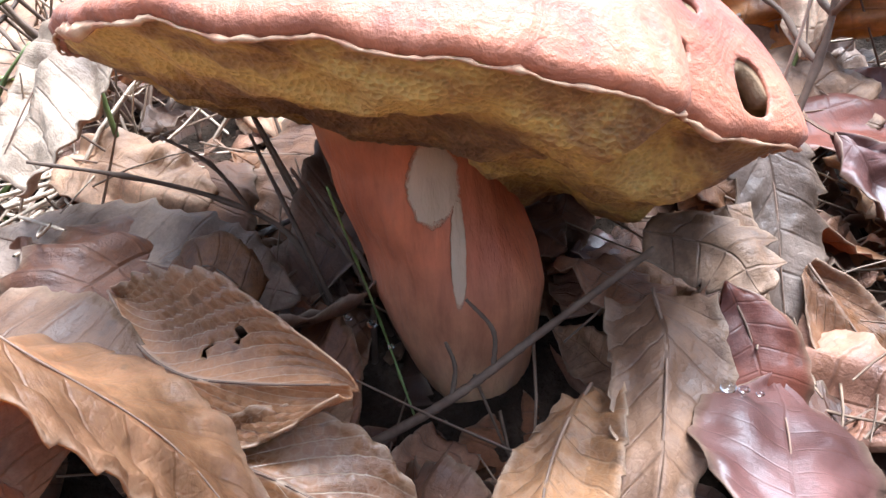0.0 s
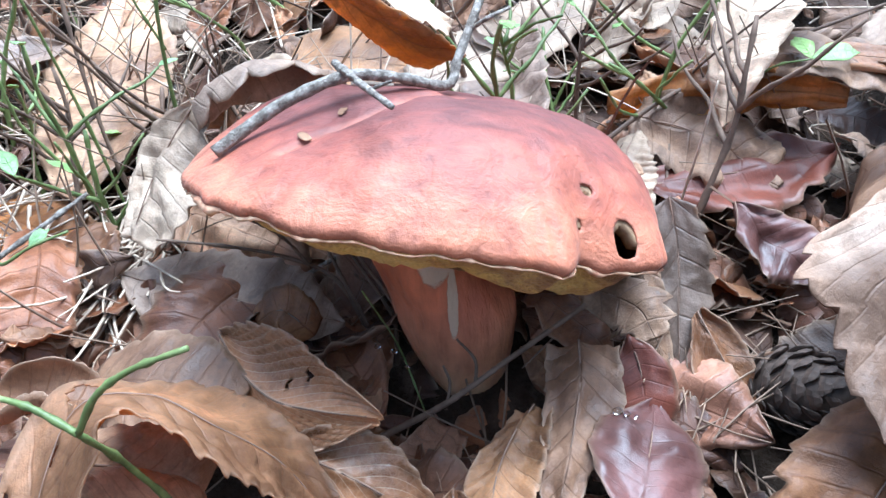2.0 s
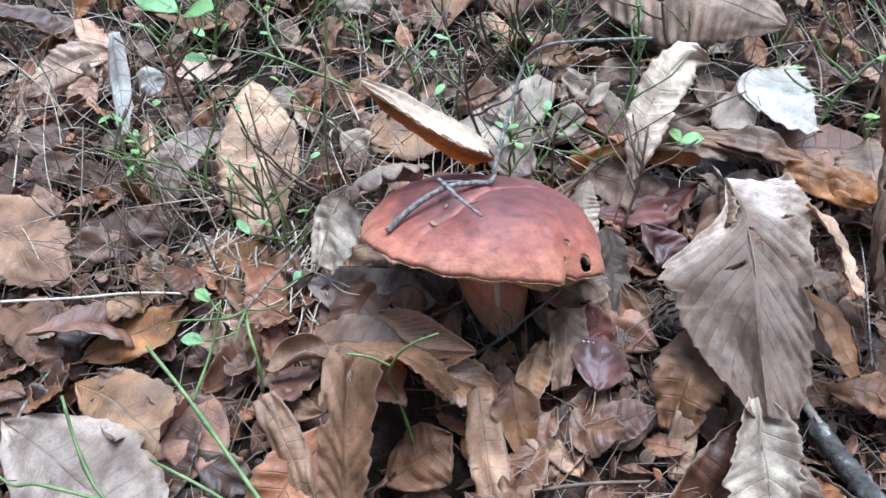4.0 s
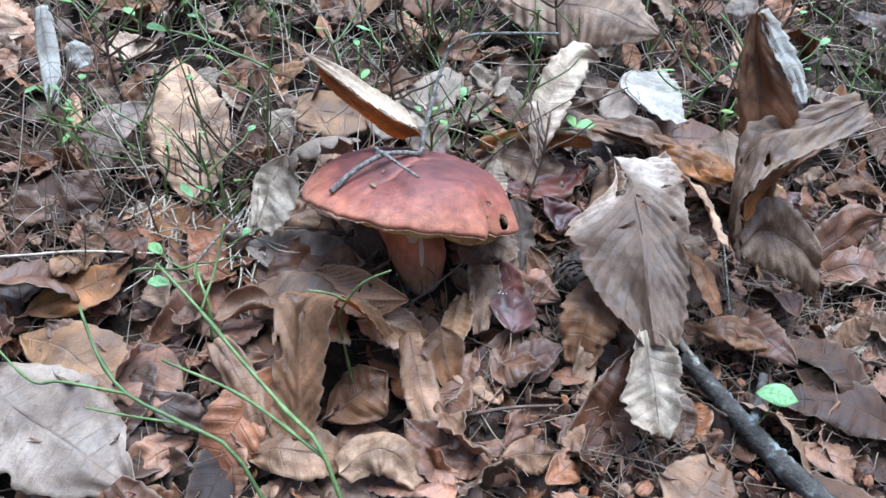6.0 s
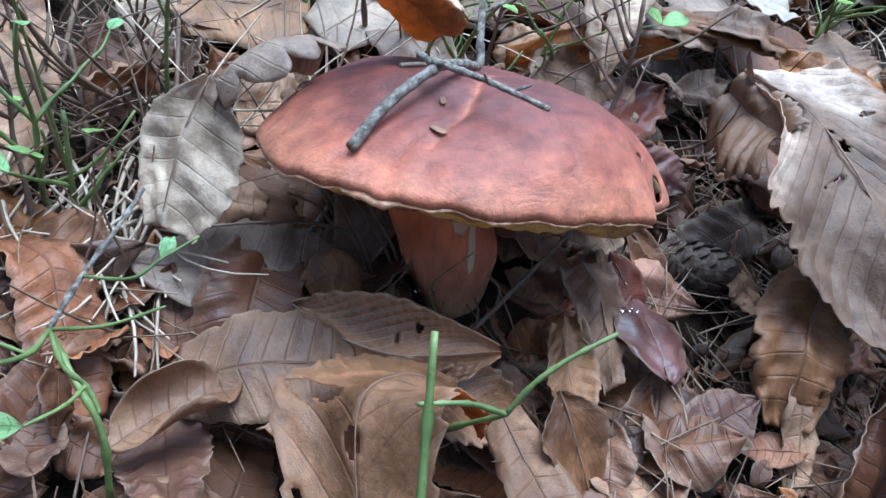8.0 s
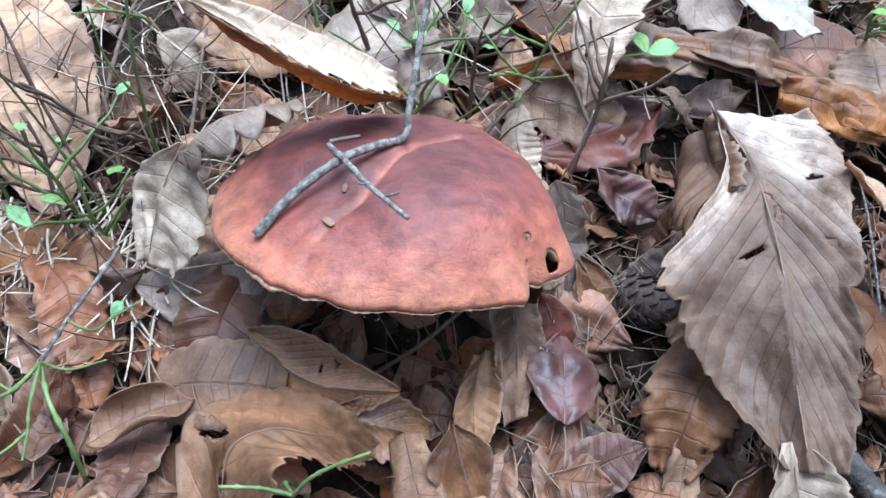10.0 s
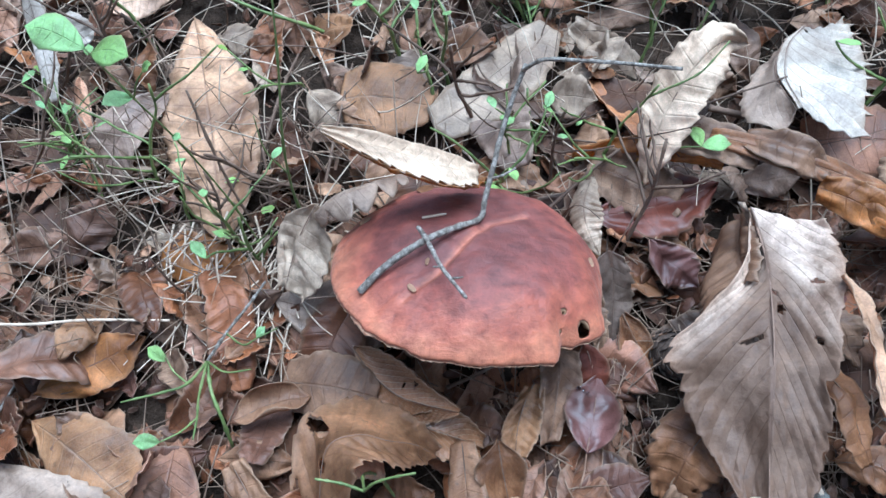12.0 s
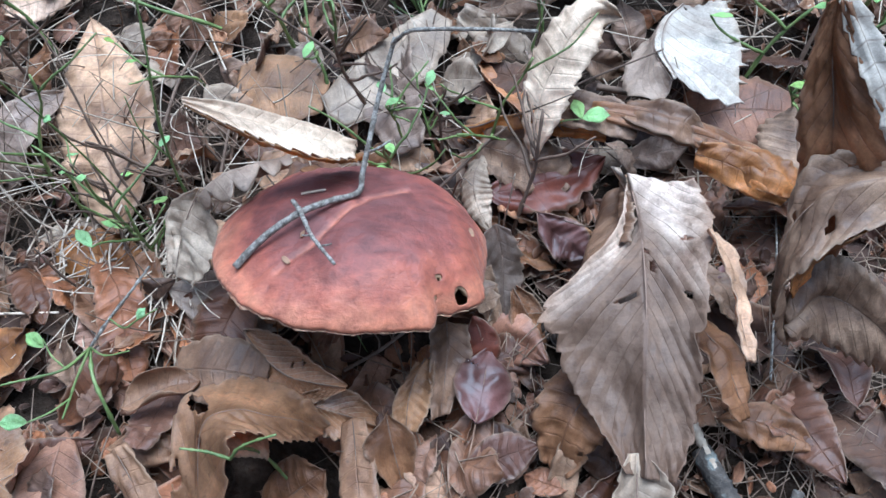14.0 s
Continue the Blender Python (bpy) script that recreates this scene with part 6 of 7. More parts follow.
def joined_litter(name, label, material, spots, lift, tilt, meshes=None):
    """Leaves below and further off, too many to count, in one mesh."""
    src = []
    for me in meshes or BEECH_MESHES + CHEST_MESHES[:4]:
        n = len(me.vertices)
        co = np.empty(n * 3, np.float32)
        me.vertices.foreach_get("co", co)
        uv = np.empty(len(me.loops) * 2, np.float32)
        me.uv_layers["leaf"].data.foreach_get("uv", uv)
        ls = np.empty(len(me.loops), np.int32)
        me.loops.foreach_get("vertex_index", ls)
        tot = np.empty(len(me.polygons), np.int32)
        me.polygons.foreach_get("loop_total", tot)
        src.append((co.reshape(-1, 3), ls, tot, uv))
    cos, loops, totals, uvs, base = [], [], [], [], 0
    for k in range(sum(n for n, _ in spots)):
        rest = k
        for n, (x0, x1, y0, y1) in spots:
            if rest < n:
                break
            rest -= n
        x, y = random.uniform(x0, x1), random.uniform(y0, y1)
        if material is LEAF_LITTER and (x + 0.18) ** 2 / 0.002 + (y - 0.34) ** 2 / 0.009 < 1:
            continue
        if clear_here(x, y) or (material is LEAF_LITTER_SHADED and not meshes and sparse(x, y) and random.random() < 0.65):
            continue
        co, ls, tot, uv = src[random.randrange(len(src))]
        near = math.hypot(x, y - 0.19) < 0.11
        m = np.array(settle(x, y, random.uniform(*lift) * (0.4 if near else 1), tilt * (0.25 if near else 1)) @ Matrix.Scale(random.uniform(0.5, 1.05), 4))
        cos.append(co @ m[:3, :3].T + m[:3, 3])
        loops.append(ls + base)
        totals.append(tot)
        uvs.append(uv)
        base += len(co)
    me = bpy.data.meshes.new(name)
    cos, loops, totals, uvs = np.concatenate(cos), np.concatenate(loops), np.concatenate(totals), np.concatenate(uvs)
    me.vertices.add(len(cos))
    me.vertices.foreach_set("co", cos.ravel())
    me.loops.add(len(loops))
    me.loops.foreach_set("vertex_index", loops)
    me.polygons.add(len(totals))
    me.polygons.foreach_set("loop_start", np.concatenate([[0], np.cumsum(totals)[:-1]]).astype(np.int32))
    me.update(calc_edges=True)
    me.uv_layers.new(name="leaf").data.foreach_set("uv", uvs)
    me.polygons.foreach_set("use_smooth", [True] * len(me.polygons))
    me.materials.append(material)
    tagged(new(name, me), label, "leaf litter", kind="stuff")


def crumb_mesh(k):
    """A torn bit of leaf, a few millimetres across."""
    r = random.Random(900 + k)
    ln = r.uniform(0.006, 0.016)
    bm = bmesh.new()
    blade(bm, [(-ln / 2, 0, 0), (0, r.uniform(-0.1, 0.1) * ln, r.uniform(0, 0.2) * ln), (ln / 2, 0, 0)], ln * r.uniform(0.4, 0.9), shape=r.choice(["torn", "beech"]), teeth=4, tooth=0.3, curl=(r.uniform(-80, 120), r.uniform(-80, 120)), rough=0.0015, seed=k, nv=4, per_tooth=1, thick=0.0002)
    me = bpy.data.meshes.new("crumb")
    bm.to_mesh(me)
    bm.free()
    return me


CRUMBS = [crumb_mesh(k) for k in range(14)]
joined_litter("decayed_litter", "decayed leaf litter, darkened for the shade under the fresh leaves", LEAF_UNDER, ((900, (-0.5, 0.5, -0.15, 0.35)), (500, (-0.8, 0.9, -0.3, 1.1))), (-0.008, 0.0), 0.35)
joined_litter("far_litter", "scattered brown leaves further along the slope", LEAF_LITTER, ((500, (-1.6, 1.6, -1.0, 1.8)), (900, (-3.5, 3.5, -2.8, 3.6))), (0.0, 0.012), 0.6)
joined_litter("damp_litter", "deep brown litter of fallen beech leaves, front shade in the tone", LEAF_LITTER_SHADED, ((760, (-0.45, 0.45, -0.1, 0.24)),), (0.0, 0.02), 0.9)
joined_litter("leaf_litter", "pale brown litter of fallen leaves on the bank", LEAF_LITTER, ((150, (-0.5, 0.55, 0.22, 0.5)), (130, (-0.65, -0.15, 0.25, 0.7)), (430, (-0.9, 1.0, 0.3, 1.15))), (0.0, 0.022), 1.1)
joined_litter("leaf_crumbs", "small torn bits of brown leaf strewn over the mould", LEAF_LITTER_SHADED, ((1500, (0.07, 0.4, -0.05, 0.26)), (1400, (-0.45, 0.1, -0.05, 0.3)), (1500, (-0.6, 0.7, 0.24, 0.8))), (0.001, 0.016), 1.4, CRUMBS)


def stick_stuff(name, label, material, count, area, length, radius, tilt, seed, bend=0.1, sides=3, lift=(0.002, 0.012), segs=3, heading=None):
    """Thin straws and needles, too many to count, in one mesh."""
    r = random.Random(seed)
    verts, faces = [], []
    for _ in range(count):
        x, y = r.uniform(area[0], area[1]), r.uniform(area[2], area[3])
        if (clear_here(x, y) and r.random() < 0.6) or (0.05 < x < 0.2 and 0.23 < y < 0.3 and name == "dry_straw"):
            continue
        n = ground_normal(x, y)
        a = r.uniform(0, 2 * math.pi) if heading is None else radians(r.gauss(heading, 28))
        d = Vector((math.cos(a), math.sin(a), 0))
        d = (d - n * d.dot(n)).normalized()
        d = (d + n * r.uniform(-0.3, 1) * tilt).normalized()
        s = d.cross(n).normalized()
        w = s.cross(d)
        ln, rd = r.uniform(*length), r.uniform(*radius)
        p = Vector((x, y, ground_z(x, y) + r.uniform(*lift)))
        kx, kz = r.uniform(-bend, bend), r.uniform(-bend, bend)
        base = len(verts)
        for k in range(segs + 1):
            f = k / segs
            q = p + d * ln * f + s * ln * kx * f * f + w * ln * kz * f * f
            for j in range(sides):
                b = 2 * math.pi * j / sides
                verts.append(q + (s * math.cos(b) + w * math.sin(b)) * rd * (1 - 0.5 * f))
        for k in range(segs):
            for j in range(sides):
                i0, i1 = base + k * sides + j, base + k * sides + (j + 1) % sides
                faces.append((i0, i1, i1 + sides, i0 + sides))
    me = bpy.data.meshes.new(name)
    me.from_pydata(verts, [], faces)
    me.polygons.foreach_set("use_smooth", [True] * len(me.polygons))
    me.materials.append(material)
    tagged(new(name, me), label, "needles", kind="stuff")


stick_stuff("pine_needles", "scattered dry brown pine needles", NEEDLE, 2700, (-0.6, 0.65, 0.03, 0.85), (0.03, 0.065), (0.0004, 0.0007), 0.5, 5, 0.12)
stick_stuff("fallen_needles", "dense brown pine needles on bare mould beside the branch", NEEDLE, 900, (0.08, 0.36, 0.0, 0.24), (0.02, 0.05), (0.0004, 0.0006), 0.4, 15, 0.12)
stick_stuff("dry_straw", "dry grey-brown straw and dead stalks on the bank", PALE_TWIG, 1700, (-0.6, 0.7, 0.24, 0.95), (0.03, 0.09), (0.0004, 0.001), 1.5, 6, 0.6, segs=6)
stick_stuff("dry_stalks", "bundle of dry straw stalks at the foot of the sprigs", NEEDLE, 240, (-0.32, -0.1, 0.2, 0.34), (0.03, 0.07), (0.0005, 0.0009), 2.5, 8, 0.6, segs=6)
stick_stuff("straw_fringe", "pale dry straw hanging down the bank beside the cap", PALE_TWIG, 100, (-0.2, -0.11, 0.22, 0.275), (0.03, 0.06), (0.0006, 0.0011), 0.35, 26, 0.35, sides=4, lift=(0.006, 0.022), segs=5, heading=-105)
stick_stuff("dead_stalks", "thin dark dead stalks standing in the bank", BROWN_STEM, 800, (-0.6, 0.7, 0.24, 0.95), (0.04, 0.1), (0.0004, 0.0009), 2.2, 7, 0.6, segs=6)


stick_stuff("grey_stalks", "tangle of grey dead stalks on the upper bank", PALE_TWIG, 260, (-0.6, 0.0, 0.26, 0.8), (0.05, 0.12), (0.0005, 0.0011), 1.8, 17, 0.9, segs=8)


# ---- bilberry sprigs ----
def sprig(seed, height, woody=False, leaves=3):
    r = random.Random(seed)
    root = new("bilberry_sprig")
    stem_mat = BROWN_STEM if woody else GREEN_STEM

    def limb(name, start, direction, length, rad, parent):
        pts, p, d = [start], start.copy(), direction.normalized()
        n = 5
        for _ in range(n):
            d = (d + Vector((r.uniform(-0.32, 0.32), r.uniform(-0.32, 0.32), r.uniform(-0.1, 0.22)))).normalized()
            p = p + d * length / n
            pts.append(p.copy())
        bm = bmesh.new()
        line = spline(pts, n * 3)
        tube(bm, line, (rad, rad * 0.55), 5, 0.06, 3)
        part(name, bm, stem_mat, parent)
        return line

    main = limb("stem", Vector((0, 0, -0.006)), Vector((r.uniform(-0.4, 0.4), r.uniform(-0.4, 0.3), 1)), height, 0.00115, root)
    tips = [main[-1]]
    for k in range(r.randint(2, 5)):
        i = r.randint(4, len(main) - 3)
        a = r.uniform(0, 2 * math.pi)
        side = limb("branch", main[i], Vector((math.cos(a), math.sin(a), r.uniform(0.5, 1.1))), height * r.uniform(0.3, 0.6), 0.0008, root)
        tips.append(side[-1])
        tips.append(side[len(side) // 2])
    for k in range(leaves):
        p = r.choice(tips)
        a = r.uniform(0, 2 * math.pi)
        d = Vector((math.cos(a), math.sin(a), r.uniform(-0.1, 0.5)))
        ln = r.uniform(0.006, 0.011)
        bm = bmesh.new()
        blade(bm, [p, p + d * ln * 0.5 + Vector((0, 0, ln * 0.08)), p + d * ln], ln * 0.6, shape="beech", teeth=5, tooth=0.05, curl=(20, 20), rough=0.0005, seed=k, nv=6, per_tooth=2, thick=0.0002)
        part("leaflet", bm, LEAF_GREEN, root, "small fresh green leaf")
    tagged(root, "bare brown woody bilberry sprig" if woody else "green angular bilberry sprig with few small leaves", "plant", "bilberry sprigs")
    return root


SPRIGS = [sprig(k, 0.055 + 0.012 * (k % 5), k % 3 == 2, (1, 2, 0, 3, 1, 2)[k % 6]) for k in range(9)]
random.seed(21)
for k, s in enumerate(SPRIGS):
    s.matrix_basis = Matrix.Translation(on_ground(random.uniform(-0.4, 0.5), random.uniform(0.35, 0.6)))


def plant_at(k, x, y, size=1.0, turn=None):
    copy_thing(SPRIGS[k], Matrix.Translation(on_ground(x, y)) @ pose(0, 0, 0, random.uniform(-8, 14), random.uniform(-12, 12), random.uniform(0, 360) if turn is None else turn) @ Matrix.Scale(size, 4))


for _ in range(150):
    x, y = random.uniform(-0.5, 0.6), random.uniform(0.3, 0.75)
    if math.hypot(x - 0.17, y - 0.24) < 0.1:
        continue
    plant_at(random.randrange(9), x, y, random.uniform(0.8, 1.5))
for x, y, k in ((-0.14, 0.25, 0), (-0.15, 0.26, 3), (-0.13, 0.265, 5), (-0.16, 0.245, 2), (-0.19, 0.28, 1), (-0.22, 0.3, 4), (-0.25, 0.29, 6), (-0.21, 0.33, 7), (-0.28, 0.33, 0), (-0.1, 0.3, 8),
                (0.02, 0.29, 3), (0.035, 0.3, 6), (0.05, 0.305, 0), (0.055, 0.285, 2), (0.075, 0.29, 4), (0.03, 0.315, 5), (-0.02, 0.34, 1), (0.095, 0.24, 2), (0.1, 0.3, 7), (0.29, 0.27, 6), (0.31, 0.3, 3)):
    plant_at(k, x, y, random.uniform(0.9, 1.4))


def curve_sprig(label, arms, material=GREEN_STEM, leaves=()):
    root = new("bilberry_sprig")
    root.location = arms[0][0][0]
    for k, (pts, r0, r1) in enumerate(arms):
        bm = bmesh.new()
        tube(bm, spline([Vector(p) - root.location for p in pts], 18), (r0 * 0.82, r1 * 0.82), 7, 0.14, 5)
        part("stem" if k == 0 else "branch", bm, material, root)
    for p, d, ln in leaves:
        p, d = Vector(p) - root.location, Vector(d).normalized()
        bm = bmesh.new()
        blade(bm, [p, p + d * ln * 0.5 + Vector((0, 0, ln * 0.1)), p + d * ln], ln * 0.62, up=(0, -0.5, 0.85), shape="beech", teeth=6, tooth=0.08, curl=(15, 15), rough=0.0006, seed=3, nv=8, per_tooth=2, thick=0.0002)
        part("leaflet", bm, LEAF_GREEN, root, "small fresh green leaf")
    tagged(root, label, "plant", "bilberry sprigs")


curve_sprig("thick green bilberry shoot forking above the litter", [
    ([(-0.054, 0.108, -0.03), (-0.06, 0.1, 0.024), (-0.063, 0.085, 0.056), (-0.058, 0.063, 0.082)], 0.0011, 0.0009),
    ([(-0.058, 0.063, 0.082), (-0.052, 0.062, 0.091), (-0.044, 0.061, 0.097), (-0.032, 0.06, 0.102)], 0.0009, 0.0007),
    ([(-0.058, 0.063, 0.082), (-0.068, 0.065, 0.087), (-0.08, 0.067, 0.089)], 0.001, 0.0007),
])
curve_sprig("sprawling green bilberry shoot over the leaves", [
    ([(-0.147, 0.127, 0.02), (-0.146, 0.129, 0.045), (-0.151, 0.141, 0.058), (-0.155, 0.158, 0.062)], 0.0013, 0.0012),
    ([(-0.155, 0.158, 0.062), (-0.16, 0.138, 0.07), (-0.17, 0.13, 0.075), (-0.18, 0.124, 0.08), (-0.189, 0.122, 0.08)], 0.0011, 0.0006),
    ([(-0.16, 0.138, 0.07), (-0.169, 0.146, 0.072), (-0.176, 0.157, 0.075)], 0.0007, 0.0005),
    ([(-0.155, 0.158, 0.062), (-0.152, 0.13, 0.07), (-0.147, 0.111, 0.078), (-0.145, 0.096, 0.082)], 0.001, 0.0006),
    ([(-0.147, 0.111, 0.078), (-0.152, 0.101, 0.082), (-0.16, 0.094, 0.085)], 0.0007, 0.0005),
    ([(-0.155, 0.158, 0.062), (-0.14, 0.144, 0.07), (-0.124, 0.141, 0.075)], 0.0008, 0.0005),
    ([(-0.144, 0.171, 0.07), (-0.131, 0.158, 0.075), (-0.122, 0.158, 0.08), (-0.11, 0.161, 0.084)], 0.0007, 0.0005),
], leaves=(((-0.173, 0.15, 0.075), (-0.6, 0.4, 0.3), 0.013), ((-0.16, 0.094, 0.085), (-1, -0.1, 0.2), 0.013), ((-0.122, 0.158, 0.08), (0.5, 0.5, 0.4), 0.008)))
curve_sprig("grey woody end of the sprawling shoot", [([(-0.155, 0.158, 0.062), (-0.144, 0.171, 0.07), (-0.131, 0.184, 0.078), (-0.121, 0.196, 0.084)], 0.0012, 0.0009)], TWIG)
curve_sprig("long green bilberry shoots standing over the leaves", [
    ([(-0.055, -0.1, -0.075), (-0.06, -0.096, 0.02), (-0.075, -0.081, 0.097), (-0.09, -0.06, 0.107), (-0.108, -0.039, 0.12), (-0.126, -0.02, 0.137), (-0.144, -0.003, 0.152)], 0.0014, 0.0009),
    ([(-0.076, -0.08, 0.098), (-0.109, -0.049, 0.109), (-0.143, -0.031, 0.119)], 0.0011, 0.0007),
    ([(-0.125, -0.021, 0.136), (-0.118, -0.006, 0.15), (-0.113, 0.004, 0.166)], 0.0008, 0.0005),
])
curve_sprig("green bilberry shoot with a forked tip over the leaves", [
    ([(-0.08, -0.1, -0.075), (-0.088, -0.095, 0.03), (-0.109, -0.075, 0.095), (-0.132, -0.059, 0.105), (-0.156, -0.046, 0.114), (-0.169, -0.03, 0.125), (-0.176, -0.016, 0.141)], 0.0013, 0.0008),
    ([(-0.156, -0.046, 0.114), (-0.182, -0.04, 0.119), (-0.194, -0.039, 0.12), (-0.208, -0.03, 0.133)], 0.0009, 0.0006),
    ([(-0.132, -0.059, 0.105), (-0.158, -0.052, 0.108), (-0.172, -0.05, 0.112)], 0.0007, 0.0005),
])
curve_sprig("green trefoil sprig on a thin stalk by the orange leaf", [([(0.105, 0.262, 0.06), (0.115, 0.262, 0.09), (0.128, 0.262, 0.104), (0.142, 0.258, 0.108)], 0.0006, 0.0005)],
            leaves=(((0.142, 0.258, 0.108), (-0.2, 0.8, 0.4), 0.014), ((0.142, 0.258, 0.108), (0.9, -0.1, 0.1), 0.017)))

curve_sprig("thin pale stalk beside the mushroom stem", [([(-0.007, 0.183, 0.0), (-0.015, 0.186, 0.026), (-0.019, 0.15, 0.067)], 0.0004, 0.0003)])
curve_sprig("green leaf of a seedling beside the branch", [([(0.2, 0.03, -0.03), (0.204, 0.026, -0.01), (0.206, 0.022, 0.004)], 0.0006, 0.0005)],
            leaves=(((0.198, 0.032, 0.006), (0.9, -0.5, 0.0), 0.026),))
curve_sprig("tall bilberry shoot topped by mint-green leaves", [([(-0.14, 0.262, 0.042), (-0.146, 0.25, 0.1), (-0.152, 0.23, 0.16), (-0.158, 0.212, 0.205), (-0.168, 0.208, 0.236)], 0.0009, 0.0005),
    ([(-0.158, 0.212, 0.205), (-0.152, 0.208, 0.216), (-0.147, 0.208, 0.222)], 0.0006, 0.0004)],
            leaves=(((-0.168, 0.208, 0.236), (-0.9, 0.3, 0.3), 0.03), ((-0.166, 0.208, 0.234), (0.5, -0.3, 0.1), 0.026), ((-0.158, 0.212, 0.206), (-0.5, -0.5, 0.2), 0.016), ((-0.147, 0.208, 0.222), (0.5, -0.2, 0.4), 0.009), ((-0.154, 0.226, 0.17), (0.7, -0.5, 0.2), 0.008)))
curve_sprig("brown woody bilberry stem standing beside the tan leaf", [([(-0.141, 0.272, 0.046), (-0.146, 0.266, 0.08), (-0.152, 0.268, 0.12), (-0.158, 0.276, 0.165)], 0.0012, 0.0009),
    ([(-0.146, 0.266, 0.08), (-0.166, 0.268, 0.094), (-0.178, 0.27, 0.112)], 0.0007, 0.0004), ([(-0.144, 0.267, 0.07), (-0.13, 0.26, 0.086), (-0.116, 0.256, 0.094)], 0.0008, 0.0005)], BROWN_STEM)
curve_sprig("tall green stem rising behind the cap", [([(-0.1, 0.254, 0.05), (-0.104, 0.244, 0.1), (-0.1, 0.236, 0.15), (-0.092, 0.24, 0.2), (-0.087, 0.246, 0.24)], 0.0012, 0.0006),
    ([(-0.102, 0.24, 0.125), (-0.11, 0.234, 0.15), (-0.11, 0.232, 0.175)], 0.0007, 0.0004)])
curve_sprig("brown woody stem beside the propped leaf", [([(-0.186, 0.232, 0.03), (-0.19, 0.222, 0.06), (-0.192, 0.216, 0.09)], 0.0011, 0.0007)], BROWN_STEM)
curve_sprig("pale dry stalk standing beside the cap", [([(0.088, 0.236, 0.03), (0.088, 0.224, 0.06), (0.091, 0.212, 0.09), (0.094, 0.208, 0.112)], 0.0008, 0.0004)], PALE_TWIG)

# ---- sticks, branch and cone ----
twig_thing("branch", "dark rough branch with pale lichen in the litter", BRANCH, [
    ([(0.18, 0.092, -0.006), (0.186, 0.07, -0.012), (0.194, 0.045, -0.019), (0.207, 0.012, -0.03), (0.225, -0.03, -0.04)], 0.0058, 0.0078),
    ([(0.2, 0.03, -0.022), (0.212, 0.045, -0.012), (0.222, 0.06, -0.004)], 0.004, 0.003)], wobble=0.16, sides=14)
twig_thing("twig", "long bleached twig lying through the stalks", PALE_TWIG, [([(-0.34, 0.21, 0.052), (-0.28, 0.2, 0.056), (-0.24, 0.2, 0.056), (-0.19, 0.2, 0.05)], 0.0011, 0.0008)])
twig_thing("twig", "pale forked twig on the upper bank", PALE_TWIG, [
    ([(0.03, 0.62, 0.262), (0.04, 0.545, 0.218), (0.08, 0.49, 0.19), (0.14, 0.45, 0.16)], 0.0028, 0.0022), ([(0.04, 0.545, 0.218), (0.03, 0.53, 0.225), (0.036, 0.52, 0.23)], 0.0018, 0.0012)])
twig_thing("twig", "thin brown twig slanting over the orange leaf", BROWN_STEM, [([(0.05, 0.255, 0.068), (0.09, 0.275, 0.09), (0.135, 0.292, 0.106), (0.2, 0.294, 0.128)], 0.0012, 0.0006)])
twig_thing("twig", "dark stick under the pale leaf", BROWN_STEM, [([(0.165, 0.318, 0.09), (0.21, 0.3, 0.084), (0.265, 0.272, 0.07)], 0.0026, 0.002)])
twig_thing("twig", "pale split stick beside the big leaf", PALE_TWIG, [([(0.174, 0.122, 0.012), (0.179, 0.1, 0.0), (0.184, 0.078, -0.006), (0.188, 0.06, -0.012)], 0.0034, 0.0018)])
twig_thing("twig", "brown pine twig leaning against the stem foot", BROWN_STEM, [
    ([(-0.022, 0.172, -0.002), (0.002, 0.174, 0.011), (0.024, 0.178, 0.026), (0.05, 0.184, 0.043)], 0.0013, 0.0009),
    ([(0.002, 0.174, 0.011), (0.003, 0.176, 0.018), (0.001, 0.177, 0.024)], 0.0007, 0.0004), ([(0.012, 0.176, 0.018), (0.012, 0.176, 0.027), (0.006, 0.178, 0.034)], 0.0007, 0.0004)])
random.seed(41)
for _ in range(18):
    x, y = random.uniform(-0.036, -0.012), random.uniform(0.205, 0.25)
    lean = random.uniform(-0.03, 0.008)
    h = random.uniform(0.025, 0.055)
    twig_thing("dead_stalk", "dark brown dead stalk under the cap beside the stem", BROWN_STEM,
               [([on_ground(x, y, -0.004), on_ground(x + lean * 0.4, y - 0.004, h * 0.5), on_ground(x + lean, y + random.uniform(-0.012, 0.012), h)], 0.0011, 0.0005)], "dead stalks", 5)
curve_sprig("dark forked bilberry shoot under the cap", [
    ([(-0.03, 0.215, 0.012), (-0.04, 0.212, 0.04), (-0.056, 0.208, 0.052), (-0.076, 0.202, 0.06), (-0.1, 0.196, 0.066)], 0.0011, 0.0006),
    ([(-0.05, 0.209, 0.049), (-0.058, 0.206, 0.062), (-0.07, 0.205, 0.07)], 0.0008, 0.0005)], BROWN_STEM)
random.seed(31)
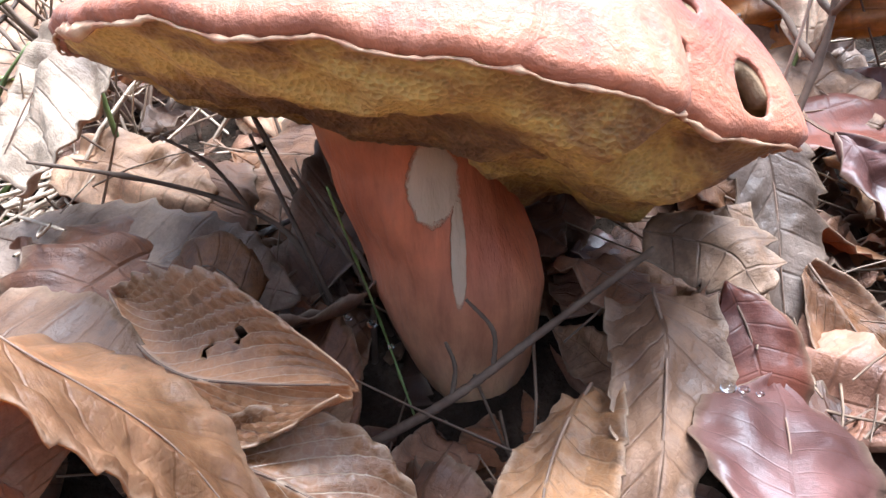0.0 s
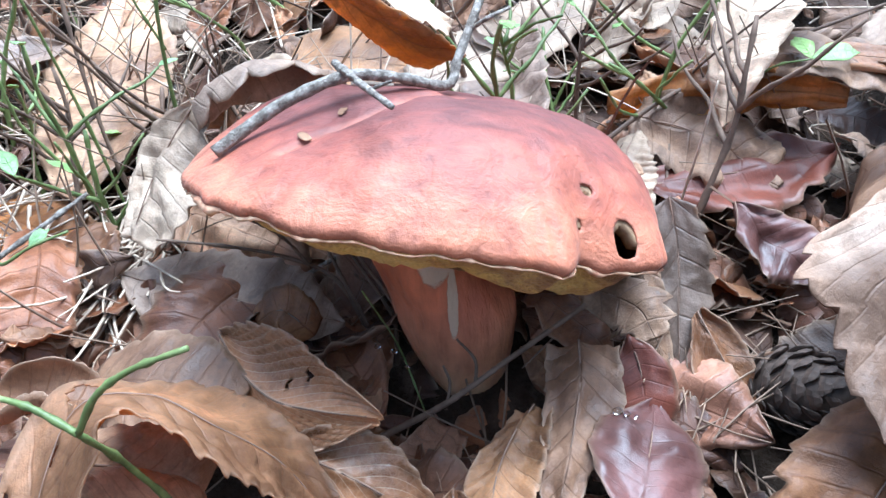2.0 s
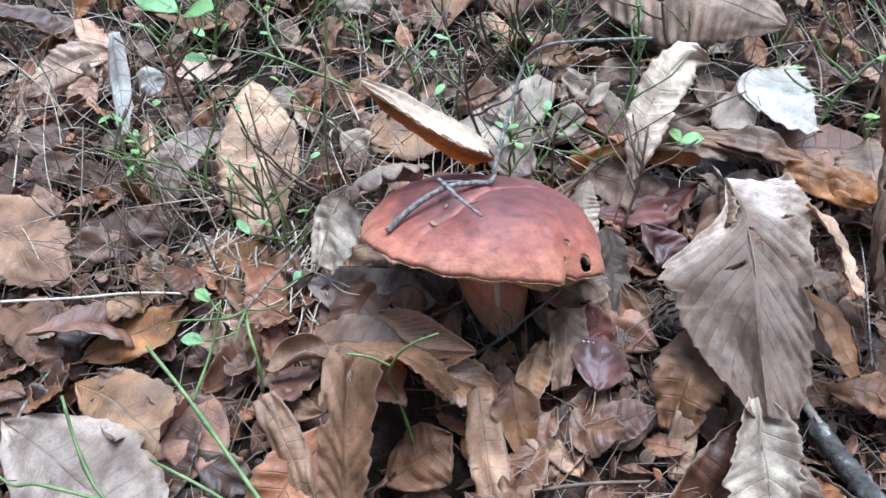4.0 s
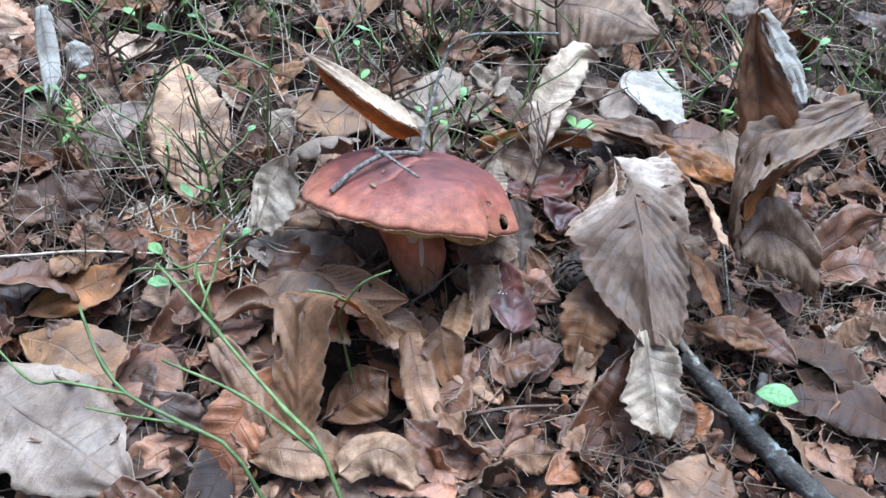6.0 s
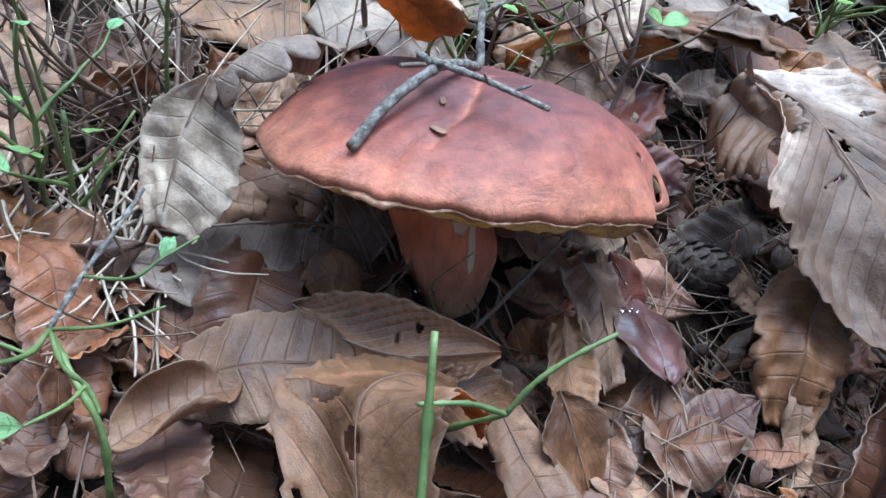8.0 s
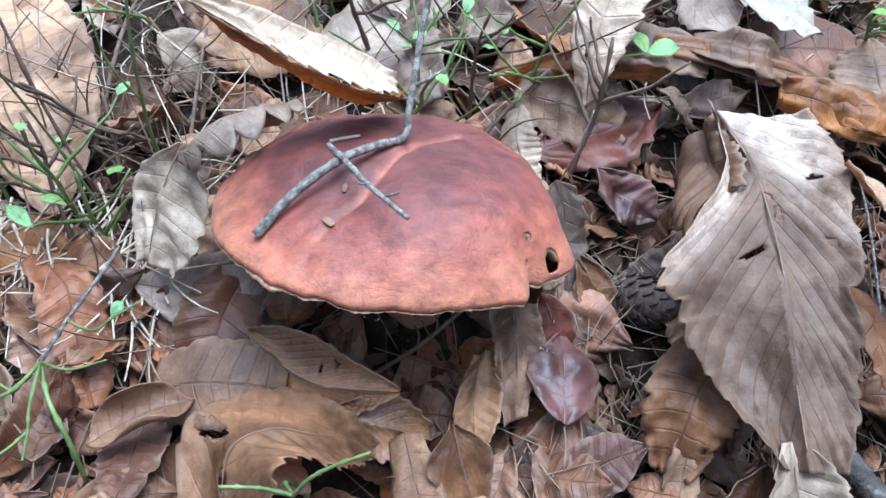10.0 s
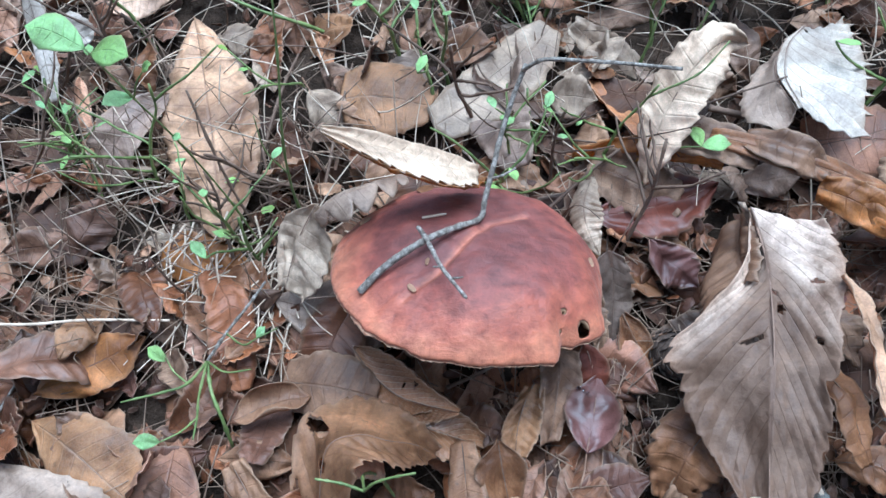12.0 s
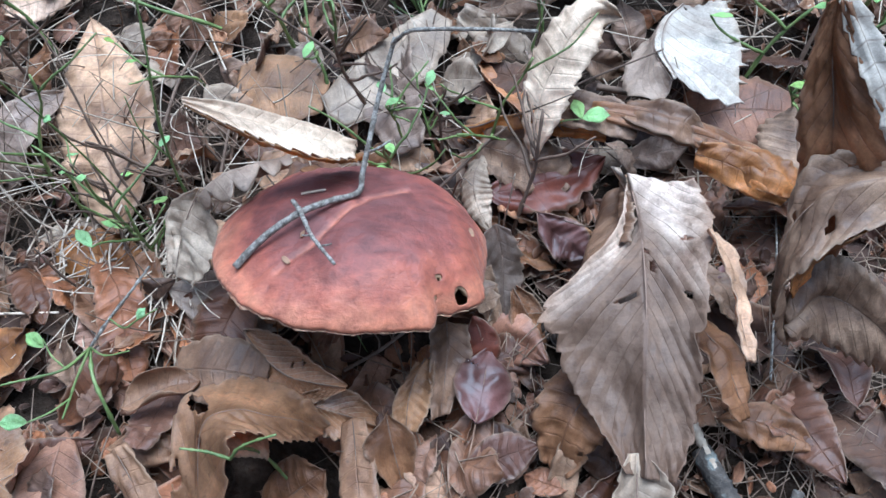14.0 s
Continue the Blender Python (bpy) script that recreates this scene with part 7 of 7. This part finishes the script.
for _ in range(46):
    x, y = random.uniform(-0.5, 0.55), random.uniform(0.06, 0.75)
    if math.hypot(x, y - 0.19) < 0.07:
        continue
    a, ln = random.uniform(0, math.pi), random.uniform(0.05, 0.13)
    p0, p1 = (x, y), (x + math.cos(a) * ln, y + math.sin(a) * ln)
    pm = ((p0[0] + p1[0]) / 2 + random.uniform(-0.008, 0.008), (p0[1] + p1[1]) / 2 + random.uniform(-0.008, 0.008))
    rd = random.uniform(0.0007, 0.0016)
    grey_one = random.random() < 0.5
    twig_thing("twig", "thin grey dead twig on the litter" if grey_one else "thin brown dead twig on the litter", TWIG if grey_one else BROWN_STEM,
               [([on_ground(*p0, 0.012), on_ground(*pm, random.uniform(0.014, 0.026)), on_ground(*p1, 0.012)], rd, rd * 0.6)], "dead twigs", 5)


def build_cone():
    base = new("pine_cone")
    base.matrix_basis = Matrix.Translation((0.12, 0.172, 0.016)) @ pose(0, 0, 0, 62, 10, 20)
    tagged(base, "small dark closed pine cone half buried in litter", "pine cone")
    bm = bmesh.new()
    bmesh.ops.create_uvsphere(bm, u_segments=20, v_segments=14, radius=1)
    for v in bm.verts:
        f = 1 - 0.25 * v.co.z
        v.co = Vector((v.co.x * 0.0125 * f, v.co.y * 0.0125 * f, v.co.z * 0.021))
    part("core", bm, CONE, base)
    sb = bmesh.new()
    bmesh.ops.create_uvsphere(sb, u_segments=7, v_segments=5, radius=1)
    for v in sb.verts:
        v.co = Vector((v.co.x * 0.0046 * (1 - 0.3 * v.co.z), v.co.y * 0.0011 + (0.0012 if v.co.z < -0.3 else 0), v.co.z * 0.005))
    me = bpy.data.meshes.new("scale")
    sb.to_mesh(me)
    sb.free()
    me.materials.append(CONE)
    for k in range(70):
        z = -0.9 + 1.8 * (k + 0.5) / 70
        a = k * 2.39996
        r = math.sqrt(1 - z * z) * 0.0132 * (1 - 0.25 * z)
        s = new("scale", me)
        s.parent = base
        s.matrix_basis = Matrix.Translation((r * math.cos(a), r * math.sin(a), z * 0.021)) @ pose(0, 0, 0, -18 - 40 * z, 0, math.degrees(a) + 90) @ pose(0, 0, 0, 30, 0, 0) @ Matrix.Scale(1.0 - 0.35 * abs(z), 4)


build_cone()


def droplet(x, y, z, r):
    bm = bmesh.new()
    bmesh.ops.create_uvsphere(bm, u_segments=12, v_segments=8, radius=r)
    for v in bm.verts:
        v.co.z *= 0.7
    ob = to_object("water_droplet", bm, WATER)
    ob.location = (x, y, z)
    tagged(ob, "clear water droplet clinging to a leaf", "droplet", "water droplets")


for x, y, z, r in ((0.056, 0.147, 0.026, 0.0016), (0.0585, 0.1455, 0.0262, 0.0011), (0.061, 0.144, 0.026, 0.0008), (-0.0165, 0.182, 0.027, 0.0013), (-0.0225, 0.184, 0.028, 0.0012), (-0.012, 0.18, 0.022, 0.0008)):
    droplet(x, y, z, r)
